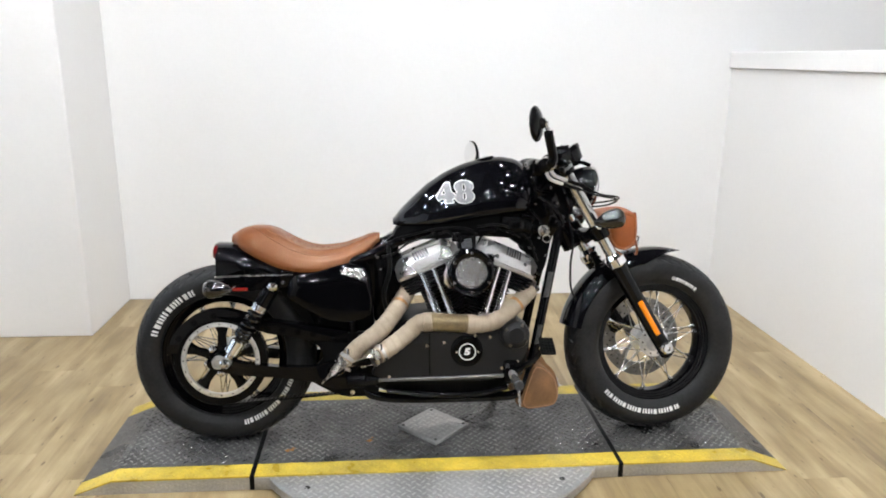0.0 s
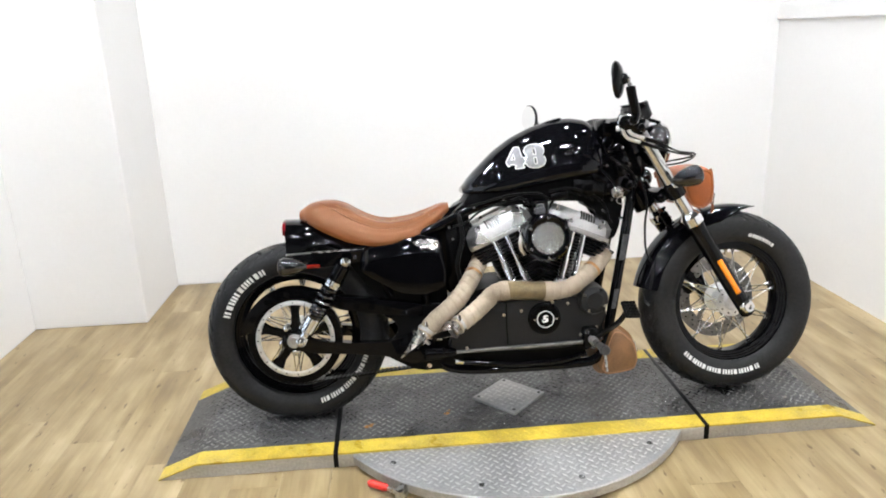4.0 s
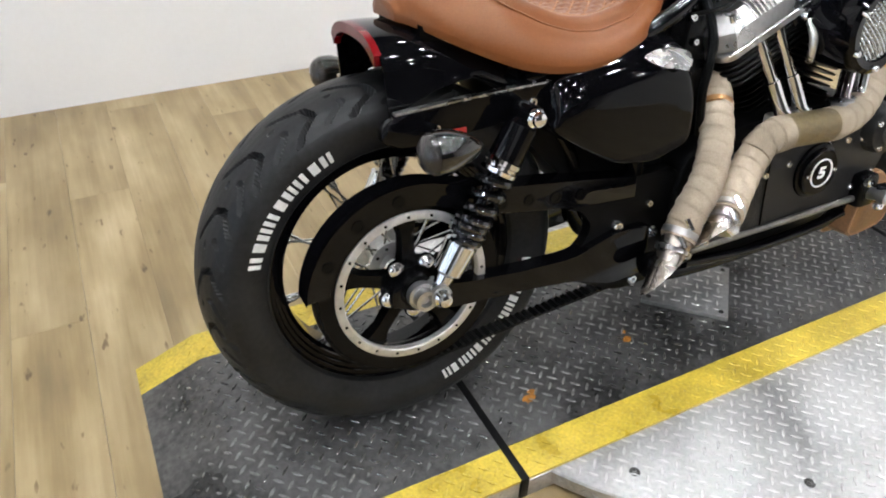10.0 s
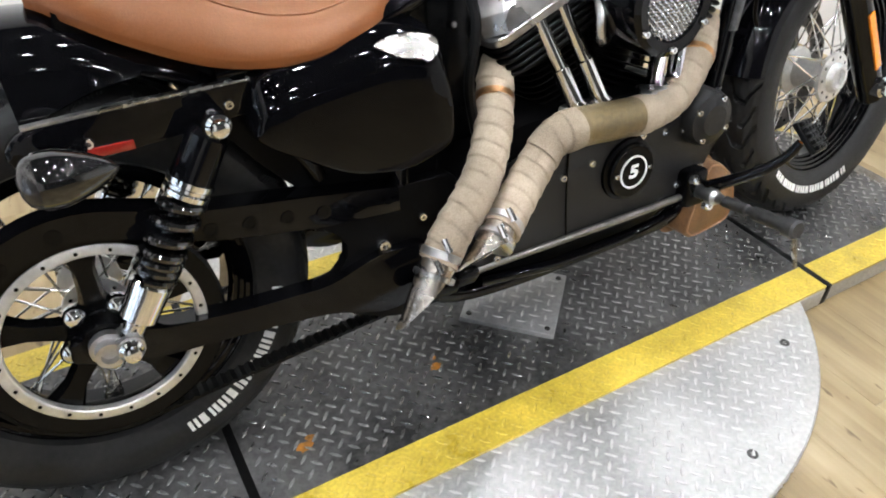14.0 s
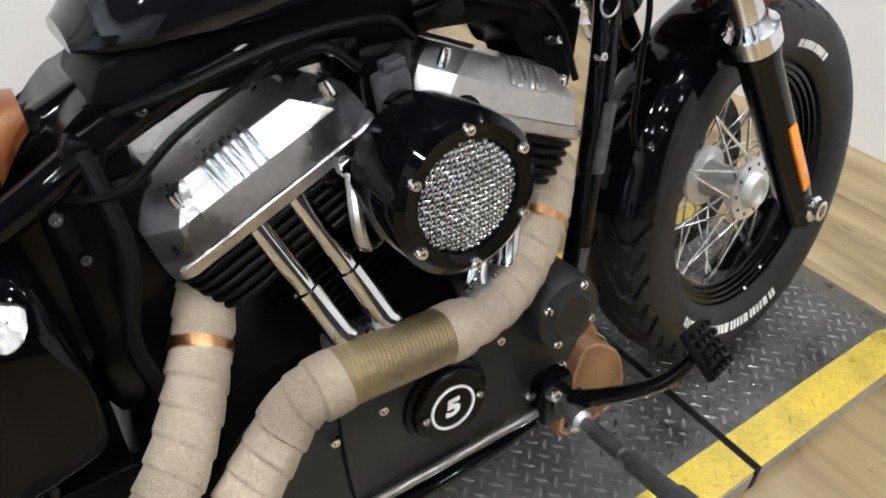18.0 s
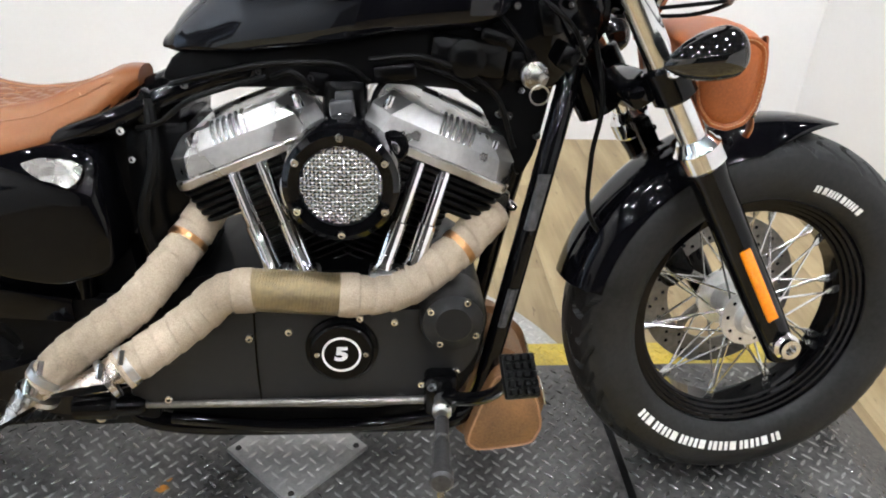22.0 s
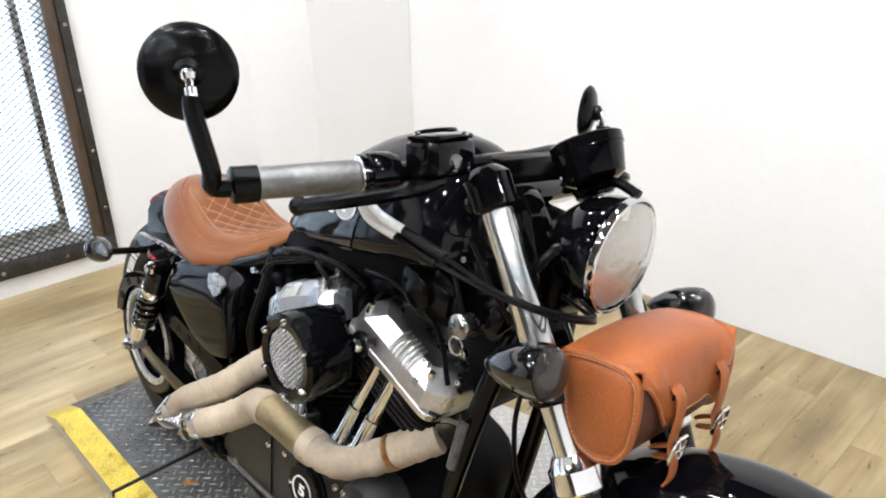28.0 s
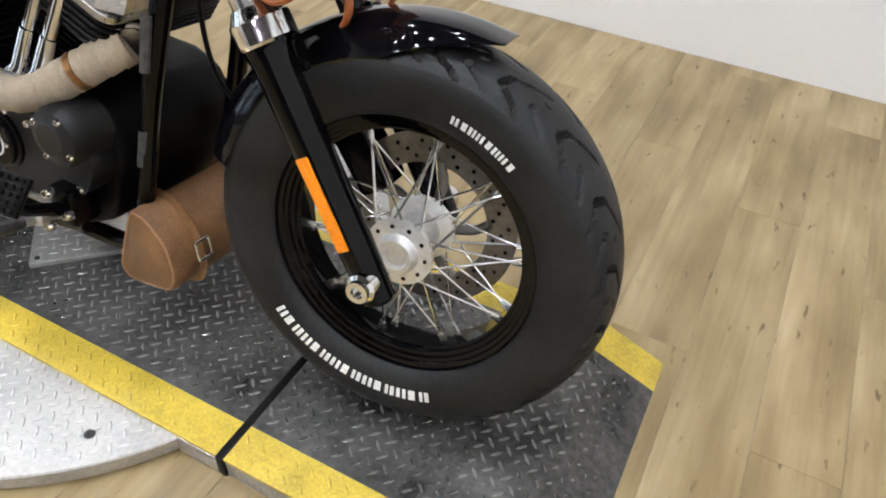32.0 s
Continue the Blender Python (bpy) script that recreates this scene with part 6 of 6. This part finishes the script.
XRp = [(-0.126, -0.060, 0.534), (-0.142, -0.085, 0.510), (-0.162, -0.113, 0.482), (-0.188, -0.148, 0.451), (-0.224, -0.181, 0.414), (-0.261, -0.206, 0.388), (-0.304, -0.223, 0.358), (-0.337, -0.236, 0.323)]
ef, er = wrapped("exhaust_pipe", XF), wrapped("exhaust_pipe", XRp)
for pts, par, a_, sl in ((XF, ef, V(-0.236, -0.236, 0.341), 0.088), (XRp, er, V(-0.337, -0.236, 0.323), 0.104)):
    d = (Vector(pts[-1]) - Vector(pts[-2])).normalized()
    if par is er:
        d = (d + V(-0.25, -0.12, -0.55)).normalized()
    w = V(-0.88, 0.28, 0.36)
    w = (w - d * w.dot(d)).normalized()
    u = d.cross(w)
    b = bmesh.new()
    n = 28
    R0 = [a_ - d * 0.02 + (u * math.cos(t) + w * math.sin(t)) * 0.0255 for t in (2 * math.pi * k / n for k in range(n))]
    R1 = [a_ + d * (sl * (0.49 + 0.51 * math.sin(t))) + (u * math.cos(t) + w * math.sin(t)) * 0.0245 for t in (2 * math.pi * k / n for k in range(n))]
    R2 = [a_ + d * (sl * (0.49 + 0.51 * math.sin(t)) - 0.001) + (u * math.cos(t) + w * math.sin(t)) * 0.0225 for t in (2 * math.pi * k / n for k in range(n))]
    R3 = [a_ - d * 0.01 + (u * math.cos(t) + w * math.sin(t)) * 0.022 for t in (2 * math.pi * k / n for k in range(n))]
    loft(b, [R0, R1, R2], False)
    P("slash_cut_tip", b, TIPM, par, "browned chrome slash-cut tip")
    b = bmesh.new(); loft(b, [R2, R3]); bmesh.ops.delete(b, geom=[f for f in b.faces if len(f.verts) > 4][:1], context="FACES_ONLY"); P("bore", b, TRAY, par, "dark pipe bore")
    for off, wd in ((-0.012, 0.012), (0.018, 0.009)):
        b = bmesh.new(); turned(b, a_ + d * (off - wd / 2), d, [(0, 0.0275), (0.001, 0.0295), (wd - 0.001, 0.0295), (wd, 0.0275)], 28); P("tip_clamp", b, POLISH, par, "steel band clamp")
        b = bmesh.new(); cyl(b, a_ + d * off + V(0, -0.026, 0.016), a_ + d * off + V(0, -0.012, 0.030), 0.005, n=10); P("clamp_screw", b, CHROME, par)
for a_, c_, par in ((V(0.235, -0.035, 0.545), V(0.288, -0.084, 0.520), ef), (V(-0.095, -0.025, 0.560), V(-0.128, -0.062, 0.532), er)):
    d = (c_ - a_).normalized()
    b = bmesh.new(); cyl(b, a_, c_, 0.030, n=24); P("exhaust_port", b, FIN, par, "black exhaust port")
    b = bmesh.new(); turned(b, c_ - d * 0.010, d, [(0, 0.027), (0.002, 0.034), (0.008, 0.034), (0.010, 0.028)], 24); P("port_flange", b, STEEL, par, "steel port flange")
    u, w = basis(d)
    for sg in (-1, 1):
        b = bmesh.new(); bolt_head(b, c_ + u * (0.036 * sg), d, 0.007, 0.012); P("flange_nut", b, CHROME, par)
for p, nx, par in ((V(0.229, -0.132, 0.479), V(-0.072, -0.041, -0.052), ef), (V(-0.162, -0.113, 0.482), V(-0.046, -0.063, -0.059), er)):
    d = nx.normalized()
    b = bmesh.new(); turned(b, p - d * 0.006, d, [(0, 0.0275), (0.001, 0.0298), (0.011, 0.0298), (0.012, 0.0275)], 28); P("pipe_clamp", b, COPPER, par, "coppery band clamp")
b = bmesh.new(); tube(b, [(0.058, -0.1745, 0.4245), (0.02, -0.176, 0.4275), (-0.02, -0.1775, 0.4310), (-0.064, -0.179, 0.4350)], 0.0300, 30, 56, shape=lambda i, q, run: 0.0302 + 0.0002 * math.sin(2 * math.pi * (run / 0.0046 + 1.5 * q / math.pi))); sleeve = P("heat_sleeve", b, BRASS, ef, "bronze woven heat sleeve")
for p0, dd in ((V(0.086, -0.1720, 0.4215), V(-1, -0.08, 0.08)), (V(-0.058, -0.179, 0.4345), V(-1, -0.02, -0.06))):
    b = bmesh.new(); turned(b, p0, dd, [(0, 0.0285), (0.003, 0.0315), (0.015, 0.0322), (0.029, 0.0315), (0.032, 0.0285)], 28); P("sleeve_tape", b, WRAP, ef)

# ---- side cover (oil tank) and battery side ----
b = bmesh.new()
face = round_poly([(-0.532, 0.520), (-0.515, 0.545), (-0.485, 0.560), (-0.342, 0.579), (-0.273, 0.567), (-0.255, 0.515), (-0.257, 0.450), (-0.33, 0.430), (-0.412, 0.444)], 4)
cxm, czm = -0.385, 0.51
rings = []
for y, k, rise in ((-0.07, 1.03, 0.052), (-0.112, 1.03, 0.047), (-0.134, 1.03, 0.037), (-0.147, 1.02, 0.021), (-0.155, 1.0, 0.006), (-0.157, 0.975, 0.0), (-0.158, 0.93, 0.0), (-0.1585, 0.70, 0.0), (-0.159, 0.35, 0.0)):
    rings.append([V(cxm + (x - cxm) * k, y, czm + (z - czm) * k + rise * max(0.0, min(1.0, (z - 0.515) / 0.035))) for x, z in face])
loft(b, rings)
P("oil_tank", b, OILB, None, "gloss black oil tank cover", smooth=60)
b = bmesh.new(); slab(b, round_poly([(-0.352, 0.594), (-0.325, 0.603), (-0.288, 0.604), (-0.256, 0.592), (-0.262, 0.570), (-0.275, 0.557), (-0.295, 0.566), (-0.318, 0.570)], 3, 0.25), -0.003, 0.003, 0.002)
for v in b.verts:
    v.co.x = -0.304 + (v.co.x + 0.304) * 0.92 - 0.014
    v.co.z = 0.584 + (v.co.z - 0.584) * 0.72 + 0.012
    v.co.y -= 0.003
    v.co.y += -0.146 + 0.75 * (v.co.z - 0.598) - 0.10 * (v.co.x + 0.32)
P("emblem", b, EMBLEM, None, "silver winged emblem plate")
b = bmesh.new(); slab(b, round_poly([(-0.54, 0.62), (-0.26, 0.64), (-0.20, 0.70), (-0.16, 0.72), (-0.17, 0.60), (-0.25, 0.45), (-0.50, 0.46)], 3), -0.07, 0.12, 0.01); P("battery_box", b, SATIN)
b = bmesh.new(); box(b, (-0.20, 0.0, 0.53), (0.10, 0.16, 0.24), bevel=0.02); P("frame_casting", b, SATIN)

# ---- controls ----
rail("brake_rod", [(-0.24, -0.165, 0.238), (0.0, -0.172, 0.242), (0.18, -0.178, 0.247)], 0.0062, DISCM, "thin dark steel brake rod", 4)
b = bmesh.new(); turned(b, (-0.235, -0.165, 0.238), (-1, 0, 0), [(0, 0.010), (0.01, 0.016), (0.04, 0.017), (0.045, 0.022), (0.10, 0.022), (0.105, 0.014)], 16); P("rear_master_cylinder", b, SATIN)
b = bmesh.new(); box(b, (0.205, -0.165, 0.262), (0.05, 0.06, 0.07), bevel=0.01); fc = P("foot_control", b, SATIN, None, "black forward foot control with rubber peg")
PEG0, PEG1 = V(0.207, -0.185, 0.258), V(0.190, -0.404, 0.280)
pd = (PEG1 - PEG0).normalized()
b = bmesh.new(); turned(b, PEG0, pd, [(0, 0.013), (0.030, 0.011), (0.036, 0.014), (0.050, 0.014), (0.056, 0.009), (0.075, 0.008)], 18); P("peg_knuckle", b, POLISH, fc, "bright peg knuckle")
b = bmesh.new(); turned(b, PEG0 + pd * 0.070, pd, [(0, 0.007), (0.004, 0.0100), (0.050, 0.0100), (0.053, 0.0075), (0.062, 0.0075), (0.065, 0.0115), (0.126, 0.0120), (0.128, 0.0155), (0.146, 0.0155), (0.150, 0.012)], 20); P("foot_peg", b, PEGM, fc, "worn grey-black rubber foot peg")
b = bmesh.new(); turned(b, PEG1 + V(0, 0.006, -0.014), (0.05, -0.22, -1), [(0, 0.0045), (0.05, 0.0035)], 10); P("peg_feeler", b, STEEL, fc, "thin steel feeler")
for x, y_, z in ((0.190, -0.196, 0.285), (0.232, -0.200, 0.262), (0.205, -0.215, 0.240)):
    b = bmesh.new(); bolt_head(b, (x, y_, z), (0, -1, 0.2), 0.009, 0.010); P("control_bolt", b, CHROME, fc)
b = bmesh.new(); tube(b, [(0.215, -0.205, 0.268), (0.228, -0.240, 0.290), (0.250, -0.280, 0.318), (0.268, -0.305, 0.345), (0.280, -0.318, 0.372)], 0.0085, 12, 6, shape=lambda i, q, r: 0.012 - 0.0002 * i); P("brake_pedal", b, BLACK, fc, "gloss black pedal arm")
pad_m = pose(0.293, -0.322, 0.380, 46, 6, 14)
b = bmesh.new(); box(b, (0, 0, 0), (0.048, 0.058, 0.010), bevel=0.003); bmesh.ops.transform(b, matrix=pad_m, verts=b.verts); pad_ = P("pedal_pad", b, GRIP, fc, "studded rubber pedal pad")
for i in range(4):
    for j in range(5):
        b = bmesh.new(); box(b, (-0.0165 + 0.011 * i, -0.022 + 0.011 * j, 0.008), (0.0075, 0.0075, 0.008), bevel=0.0015); bmesh.ops.transform(b, matrix=pad_m, verts=b.verts); P("stud", b, GRIP, pad_)
rail("foot_rail", [(-0.21, -0.135, 0.192), (-0.05, -0.140, 0.176), (0.10, -0.140, 0.176), (0.20, -0.150, 0.20)], 0.010, BLACK, "", 6)
rail("stand_leg", [(0.16, 0.13, 0.16), (0.20, 0.20, 0.07), (0.23, 0.262, -0.036)], 0.012, SATIN, "black side stand", 4)

# ---- cables and hoses ----
def cable(pts, r=0.0042, m_=GRIP, name="cable"):
    rail(name, pts, r, m_, "", 10, 8)
for dx, dz, tail in ((0.0, 0.0, [(0.480, -0.222, 0.846), (0.540, -0.198, 0.836), (0.557, -0.15, 0.824), (0.53, -0.10, 0.808), (0.45, -0.05, 0.80)]), (0.013, 0.011, [(0.484, -0.224, 0.851), (0.545, -0.198, 0.842), (0.560, -0.145, 0.830), (0.50, -0.08, 0.815)])):
    bend = [(0.292 + dx, -0.272, 0.938 + dz), (0.296 + dx, -0.273, 0.916 + dz), (0.307 + dx, -0.271, 0.901 + dz), (0.328 + dx, -0.266, 0.892 + dz), (0.349 + dx, -0.261, 0.886 + dz)]
    cable(bend, 0.0056, HUBM, "cable_elbow")
    cable([bend[-1], (0.378 + dx, -0.255, 0.876 + dz), (0.408 + dx, -0.249, 0.867 + dz)], 0.0064, GRIP, "cable_sheath")
    cable([(0.408 + dx, -0.249, 0.867 + dz)] + tail, 0.0030)
cable([(0.41, -0.06, 0.80), (0.432, -0.085, 0.69), (0.425, -0.085, 0.60), (0.440, -0.07, 0.50), (0.52, -0.05, 0.42)], 0.0038, GRIP, "brake_hose")
cable([(-0.20, -0.09, 0.68), (-0.195, -0.12, 0.60), (-0.215, -0.13, 0.52), (-0.20, -0.12, 0.44)], 0.008)
cable([(-0.17, -0.085, 0.70), (-0.12, -0.11, 0.715), (-0.03, -0.12, 0.735), (0.06, -0.115, 0.735), (0.10, -0.10, 0.71)], 0.0042)
cable([(-0.22, -0.09, 0.64), (-0.18, -0.125, 0.655), (-0.13, -0.13, 0.69), (-0.04, -0.10, 0.715)], 0.0038)
cable([(0.10, -0.10, 0.74), (0.18, -0.11, 0.745), (0.27, -0.10, 0.70), (0.305, -0.10, 0.62)], 0.0042)
cable([(-0.03, -0.10, 0.715), (0.0, -0.125, 0.725), (0.03, -0.12, 0.70)], 0.0045)

# ---- leather bags ----
lean_m = bike.matrix_basis
def bag_part(name, b, m_, parent, label="", smooth=50):
    return part(name, b, m_, parent, label, smooth=smooth)


hb = empty("handlebar_bag", lean_m @ pose(0.580, -0.028, 0.727) @ Matrix.Diagonal((1, 0.88, 1, 1)))
tagged(hb, "tan leather roll bag with buckled straps hung below the headlamp", "bag")
prof = round_poly([(-0.054, 0.050), (-0.010, 0.058), (0.030, 0.058), (0.049, 0.046), (0.053, 0.005), (0.049, -0.034), (0.036, -0.056), (0.012, -0.065), (-0.014, -0.058), (-0.033, -0.034), (-0.047, 0.020)], 4)
b = bmesh.new()
loft(b, [[V(x * k, y, z * k) for x, z in prof] for y, k in ((-0.124, 0.955), (-0.121, 0.985), (-0.05, 1.0), (0, 1.0), (0.05, 1.0), (0.121, 0.985), (0.124, 0.955))])
bag_part("body", b, BAGIN, hb, "dark brown leather body")
for s in (-1, 1):
    b = bmesh.new()
    loft(b, [[V(x * k, s * y, z * k) for x, z in prof] for y, k in ((0.120, 1.0), (0.127, 1.045), (0.133, 1.05), (0.1365, 1.035), (0.1375, 1.0), (0.1365, 0.94), (0.1335, 0.91), (0.1325, 0.895), (0.1345, 0.86), (0.1375, 0.72), (0.139, 0.45), (0.1392, 0.2))])
    endp = bag_part("end_panel", b, BAG, hb, "flat stitched D-shaped end panel")
    pts = [V(x * 0.965, s * 0.1372, z * 0.965) for x, z in prof]
    for k in range(0, len(pts)):
        p, q_ = pts[k], pts[(k + 1) % len(pts)]
        m_ = max(1, int((q_ - p).length / 0.0048))
        for j in range(m_):
            b = bmesh.new(); cyl(b, p + (q_ - p) * (j / m_), p + (q_ - p) * ((j + 0.65) / m_), 0.0008, n=5); bag_part("stitch", b, STITCH, endp)
b = bmesh.new()
fl = [(-0.058, 0.030), (-0.056, 0.054), (0.010, 0.066), (0.048, 0.062), (0.061, 0.034), (0.0625, 0.010), (0.061, -0.016)]
cols = 49
sheet = []
for j in range(cols):
    f = j / (cols - 1)
    y = -0.128 + 0.256 * f
    # a low middle lobe and two tabs, cut away towards both ends
    e = abs(y)
    low = float(np.mean([np.interp(abs(e + o), [0.0, 0.020, 0.042, 0.052, 0.062, 0.074, 0.090, 0.108, 0.128], [-0.012, -0.013, -0.008, -0.014, -0.024, -0.018, 0.006, 0.028, 0.046]) for o in (-0.009, -0.006, -0.003, 0.0, 0.003, 0.006, 0.009)]))
    puff = 0.0065 * math.exp(-((e - 0.062) / 0.012) ** 2)
    lift = 0.013 * (1 - (y / 0.128) ** 2) - 0.005
    tuck = 0.016 * max(0.0, (e - 0.085) / 0.043) ** 2
    f1 = min(0.034, low + 0.030)
    pth = [V(x, 0, z) for x, z in fl]
    pth[-1] = V(0.0605 - 0.5 * tuck, 0, low)
    pth[-2] = V(0.0625 + puff - 0.6 * tuck, 0, (low + f1) / 2 + 0.006)
    pth[4] = V(0.0605 + 0.6 * puff - 0.7 * tuck, 0, max(f1, low + 0.008) + 0.009)
    pth[3] = V(0.045 - 0.8 * tuck, 0, 0.062 + 0.5 * lift - 0.25 * tuck)
    pth[2] = pth[2] + V(0, 0, lift)
    pth[1] = pth[1] + V(0, 0, 0.6 * lift)
    sheet.append([V(p.x, y, p.z) for p in spline(pth, 4)])
top_ = [[b.verts.new(p) for p in col] for col in sheet]
low_ = [[b.verts.new(p + V(-0.0032 if k > 10 else 0.0, 0, -0.0032 if k <= 14 else 0.0)) for k, p in enumerate(col)] for col in sheet]
nk = len(top_[0])
for j in range(cols - 1):
    for k in range(nk - 1):
        b.faces.new((top_[j][k], top_[j + 1][k], top_[j + 1][k + 1], top_[j][k + 1]))
        b.faces.new((low_[j][k], low_[j][k + 1], low_[j + 1][k + 1], low_[j + 1][k]))
    for k in (0, nk - 1):
        b.faces.new((top_[j][k], low_[j][k], low_[j + 1][k], top_[j + 1][k]))
for j in (0, cols - 1):
    for k in range(nk - 1):
        b.faces.new((top_[j][k], top_[j][k + 1], low_[j][k + 1], low_[j][k]))
bag_part("flap", b, BAG, hb, "scalloped leather flap")
b = bmesh.new(); tube(b, [sheet[j][-1] + V(0.0012, 0, 0.004) for j in range(1, cols - 1)], 0.0008, 5, 1); bag_part("flap_stitching", b, STITCH, hb)
def ribbon(b, pts, w, th=0.003):
    """A flat strap, w wide along y, following a line of points."""
    line = spline([Vector(p) for p in pts], 6)
    rings = []
    for k, p in enumerate(line):
        d = (line[min(k + 1, len(line) - 1)] - line[max(k - 1, 0)]).normalized()
        n = Vector((d.z, 0, -d.x)).normalized()
        ww = w * (0.7 if k in (0, len(line) - 1) else 1.0)
        rings.append([p + n * (th / 2 * a) + Vector((0, ww / 2 * c, 0)) for a, c in ((-1, -0.9), (-0.4, -1), (0.4, -1), (1, -0.9), (1, 0.9), (0.4, 1), (-0.4, 1), (-1, 0.9))])
    loft(b, rings)


for y in (-0.062, 0.062):
    # strap that comes out of a slit in the flap, runs through a buckle and hangs curled
    b = bmesh.new(); box(b, V(0.0672, y, 0.024), (0.003, 0.033, 0.006), bevel=0.001); bag_part("slit", b, TRAY, hb)
    b = bmesh.new(); ribbon(b, [(0.060, y, 0.034), (0.0700, y, 0.022), (0.0725, y, 0.004), (0.0715, y, -0.016), (0.0700, y, -0.034), (0.0730, y, -0.050)], 0.025)
    st = bag_part("strap", b, BAG, hb, "leather closing strap")
    b = bmesh.new(); ribbon(b, [(0.0730, y, -0.050), (0.0775, y - 0.002, -0.064), (0.0770, y - 0.004, -0.078), (0.0720, y - 0.005, -0.090)], 0.020)
    bag_part("strap_tail", b, BAG, st, "hanging strap end")
    b = bmesh.new(); ribbon(b, [(0.046, y, -0.052), (0.060, y, -0.044), (0.071, y, -0.040), (0.0755, y, -0.046), (0.068, y, -0.056), (0.050, y, -0.062)], 0.014)
    bag_part("buckle_loop", b, BAG, st, "leather buckle loop")
    b = bmesh.new()
    rim_ = [V(0.0775 + 0.003 * math.sin(q), y + 0.0165 * max(-1, min(1, 1.25 * math.cos(q))), -0.042 + 0.0165 * max(-1, min(1, 1.25 * math.sin(q)))) for q in [2 * math.pi * k / 24 for k in range(25)]]
    tube(b, rim_, 0.0026, 8, 1)
    cyl(b, V(0.0785, y - 0.0165, -0.042), V(0.0785, y + 0.0165, -0.042), 0.0017, n=8)
    cyl(b, V(0.0800, y, -0.042), V(0.0780, y, -0.026), 0.0017, n=8)
    bag_part("buckle", b, CHROME, st, "chrome buckle")

tbag = empty("tool_bag", lean_m @ pose(0.320, -0.004, 0.193))
tagged(tbag, "brown leather tool roll strapped to the front downtubes", "bag")
prof = round_poly([(-0.028, 0.074), (0.004, 0.069), (0.046, 0.030), (0.060, -0.03), (0.046, -0.068), (-0.050, -0.080), (-0.072, -0.060)], 4)
b = bmesh.new()
loft(b, [[V(x * k, y, z * k) for x, z in prof] for y, k in ((-0.135, 0.93), (-0.131, 1.0), (0, 1.02), (0.131, 1.0), (0.135, 0.93))])
bag_part("body", b, TOOLBAG, tbag)
for y in (-0.134, 0.134):
    b = bmesh.new(); pts = [V(x * 0.93, y * 1.004, z * 0.93) for x, z in prof]; tube(b, pts + pts[:1], 0.002, 6, 1); bag_part("end_seam", b, THREAD, tbag)
for y in (-0.075, 0.075):
    b = bmesh.new(); pts = [V(x * 1.04, y, z * 1.04) for x, z in prof]
    tube(b, pts + pts[:1], 0.003, 8, 1, shape=lambda i, q, r: 0.002 + 0.009 * abs(math.sin(q)) ** 4); st = bag_part("strap", b, TOOLBAG, tbag)
    b = bmesh.new()
    for s1, s2 in (((-1, -1), (1, -1)), ((1, -1), (1, 1)), ((1, 1), (-1, 1)), ((-1, 1), (-1, -1))):
        cyl(b, V(0.066 - 0.004 * s1[1], y + 0.015 * s1[0], 0.0 + 0.016 * s1[1]), V(0.066 - 0.004 * s2[1], y + 0.015 * s2[0], 0.0 + 0.016 * s2[1]), 0.0026, n=8)
    bag_part("buckle", b, CHROME, st, "chrome buckle")

# ---- floor planks ----
PW, PL = 0.152, 1.22


def plank_mesh(ln):
    b = bmesh.new(); box(b, (0, 0, -0.0025), (PW - 0.0007, ln - 0.0007, 0.005))
    me = bpy.data.meshes.new("plank"); b.to_mesh(me); b.free(); me.materials.append(PLANK)
    return me


whole = plank_mesh(PL)
far = bmesh.new()
for i in range(int((XFAR - XL) / PW) + 1):
    off = (i * 0.43) % 1.0 * PL
    for j in range(-1, int((YB - YF) / PL) + 2):
        x, y = XL + PW / 2 + i * PW, YF + j * PL + off
        lo, hi = max(y - PL / 2, YF + 0.001), min(y + PL / 2, YB - 0.001)
        if hi - lo < 0.02:
            continue
        if hi < -3.4 or x > XR + 0.2:
            box(far, (x, (lo + hi) / 2, -0.0025), (PW - 0.0012, hi - lo - 0.0012, 0.005))
            continue
        o = new("plank", whole if hi - lo > PL - 0.001 else plank_mesh(hi - lo)); o.parent = floor; o.location = (x, (lo + hi) / 2, 0)
part("distant_planks", far, PLANK, floor, smooth=0, kind="stuff")
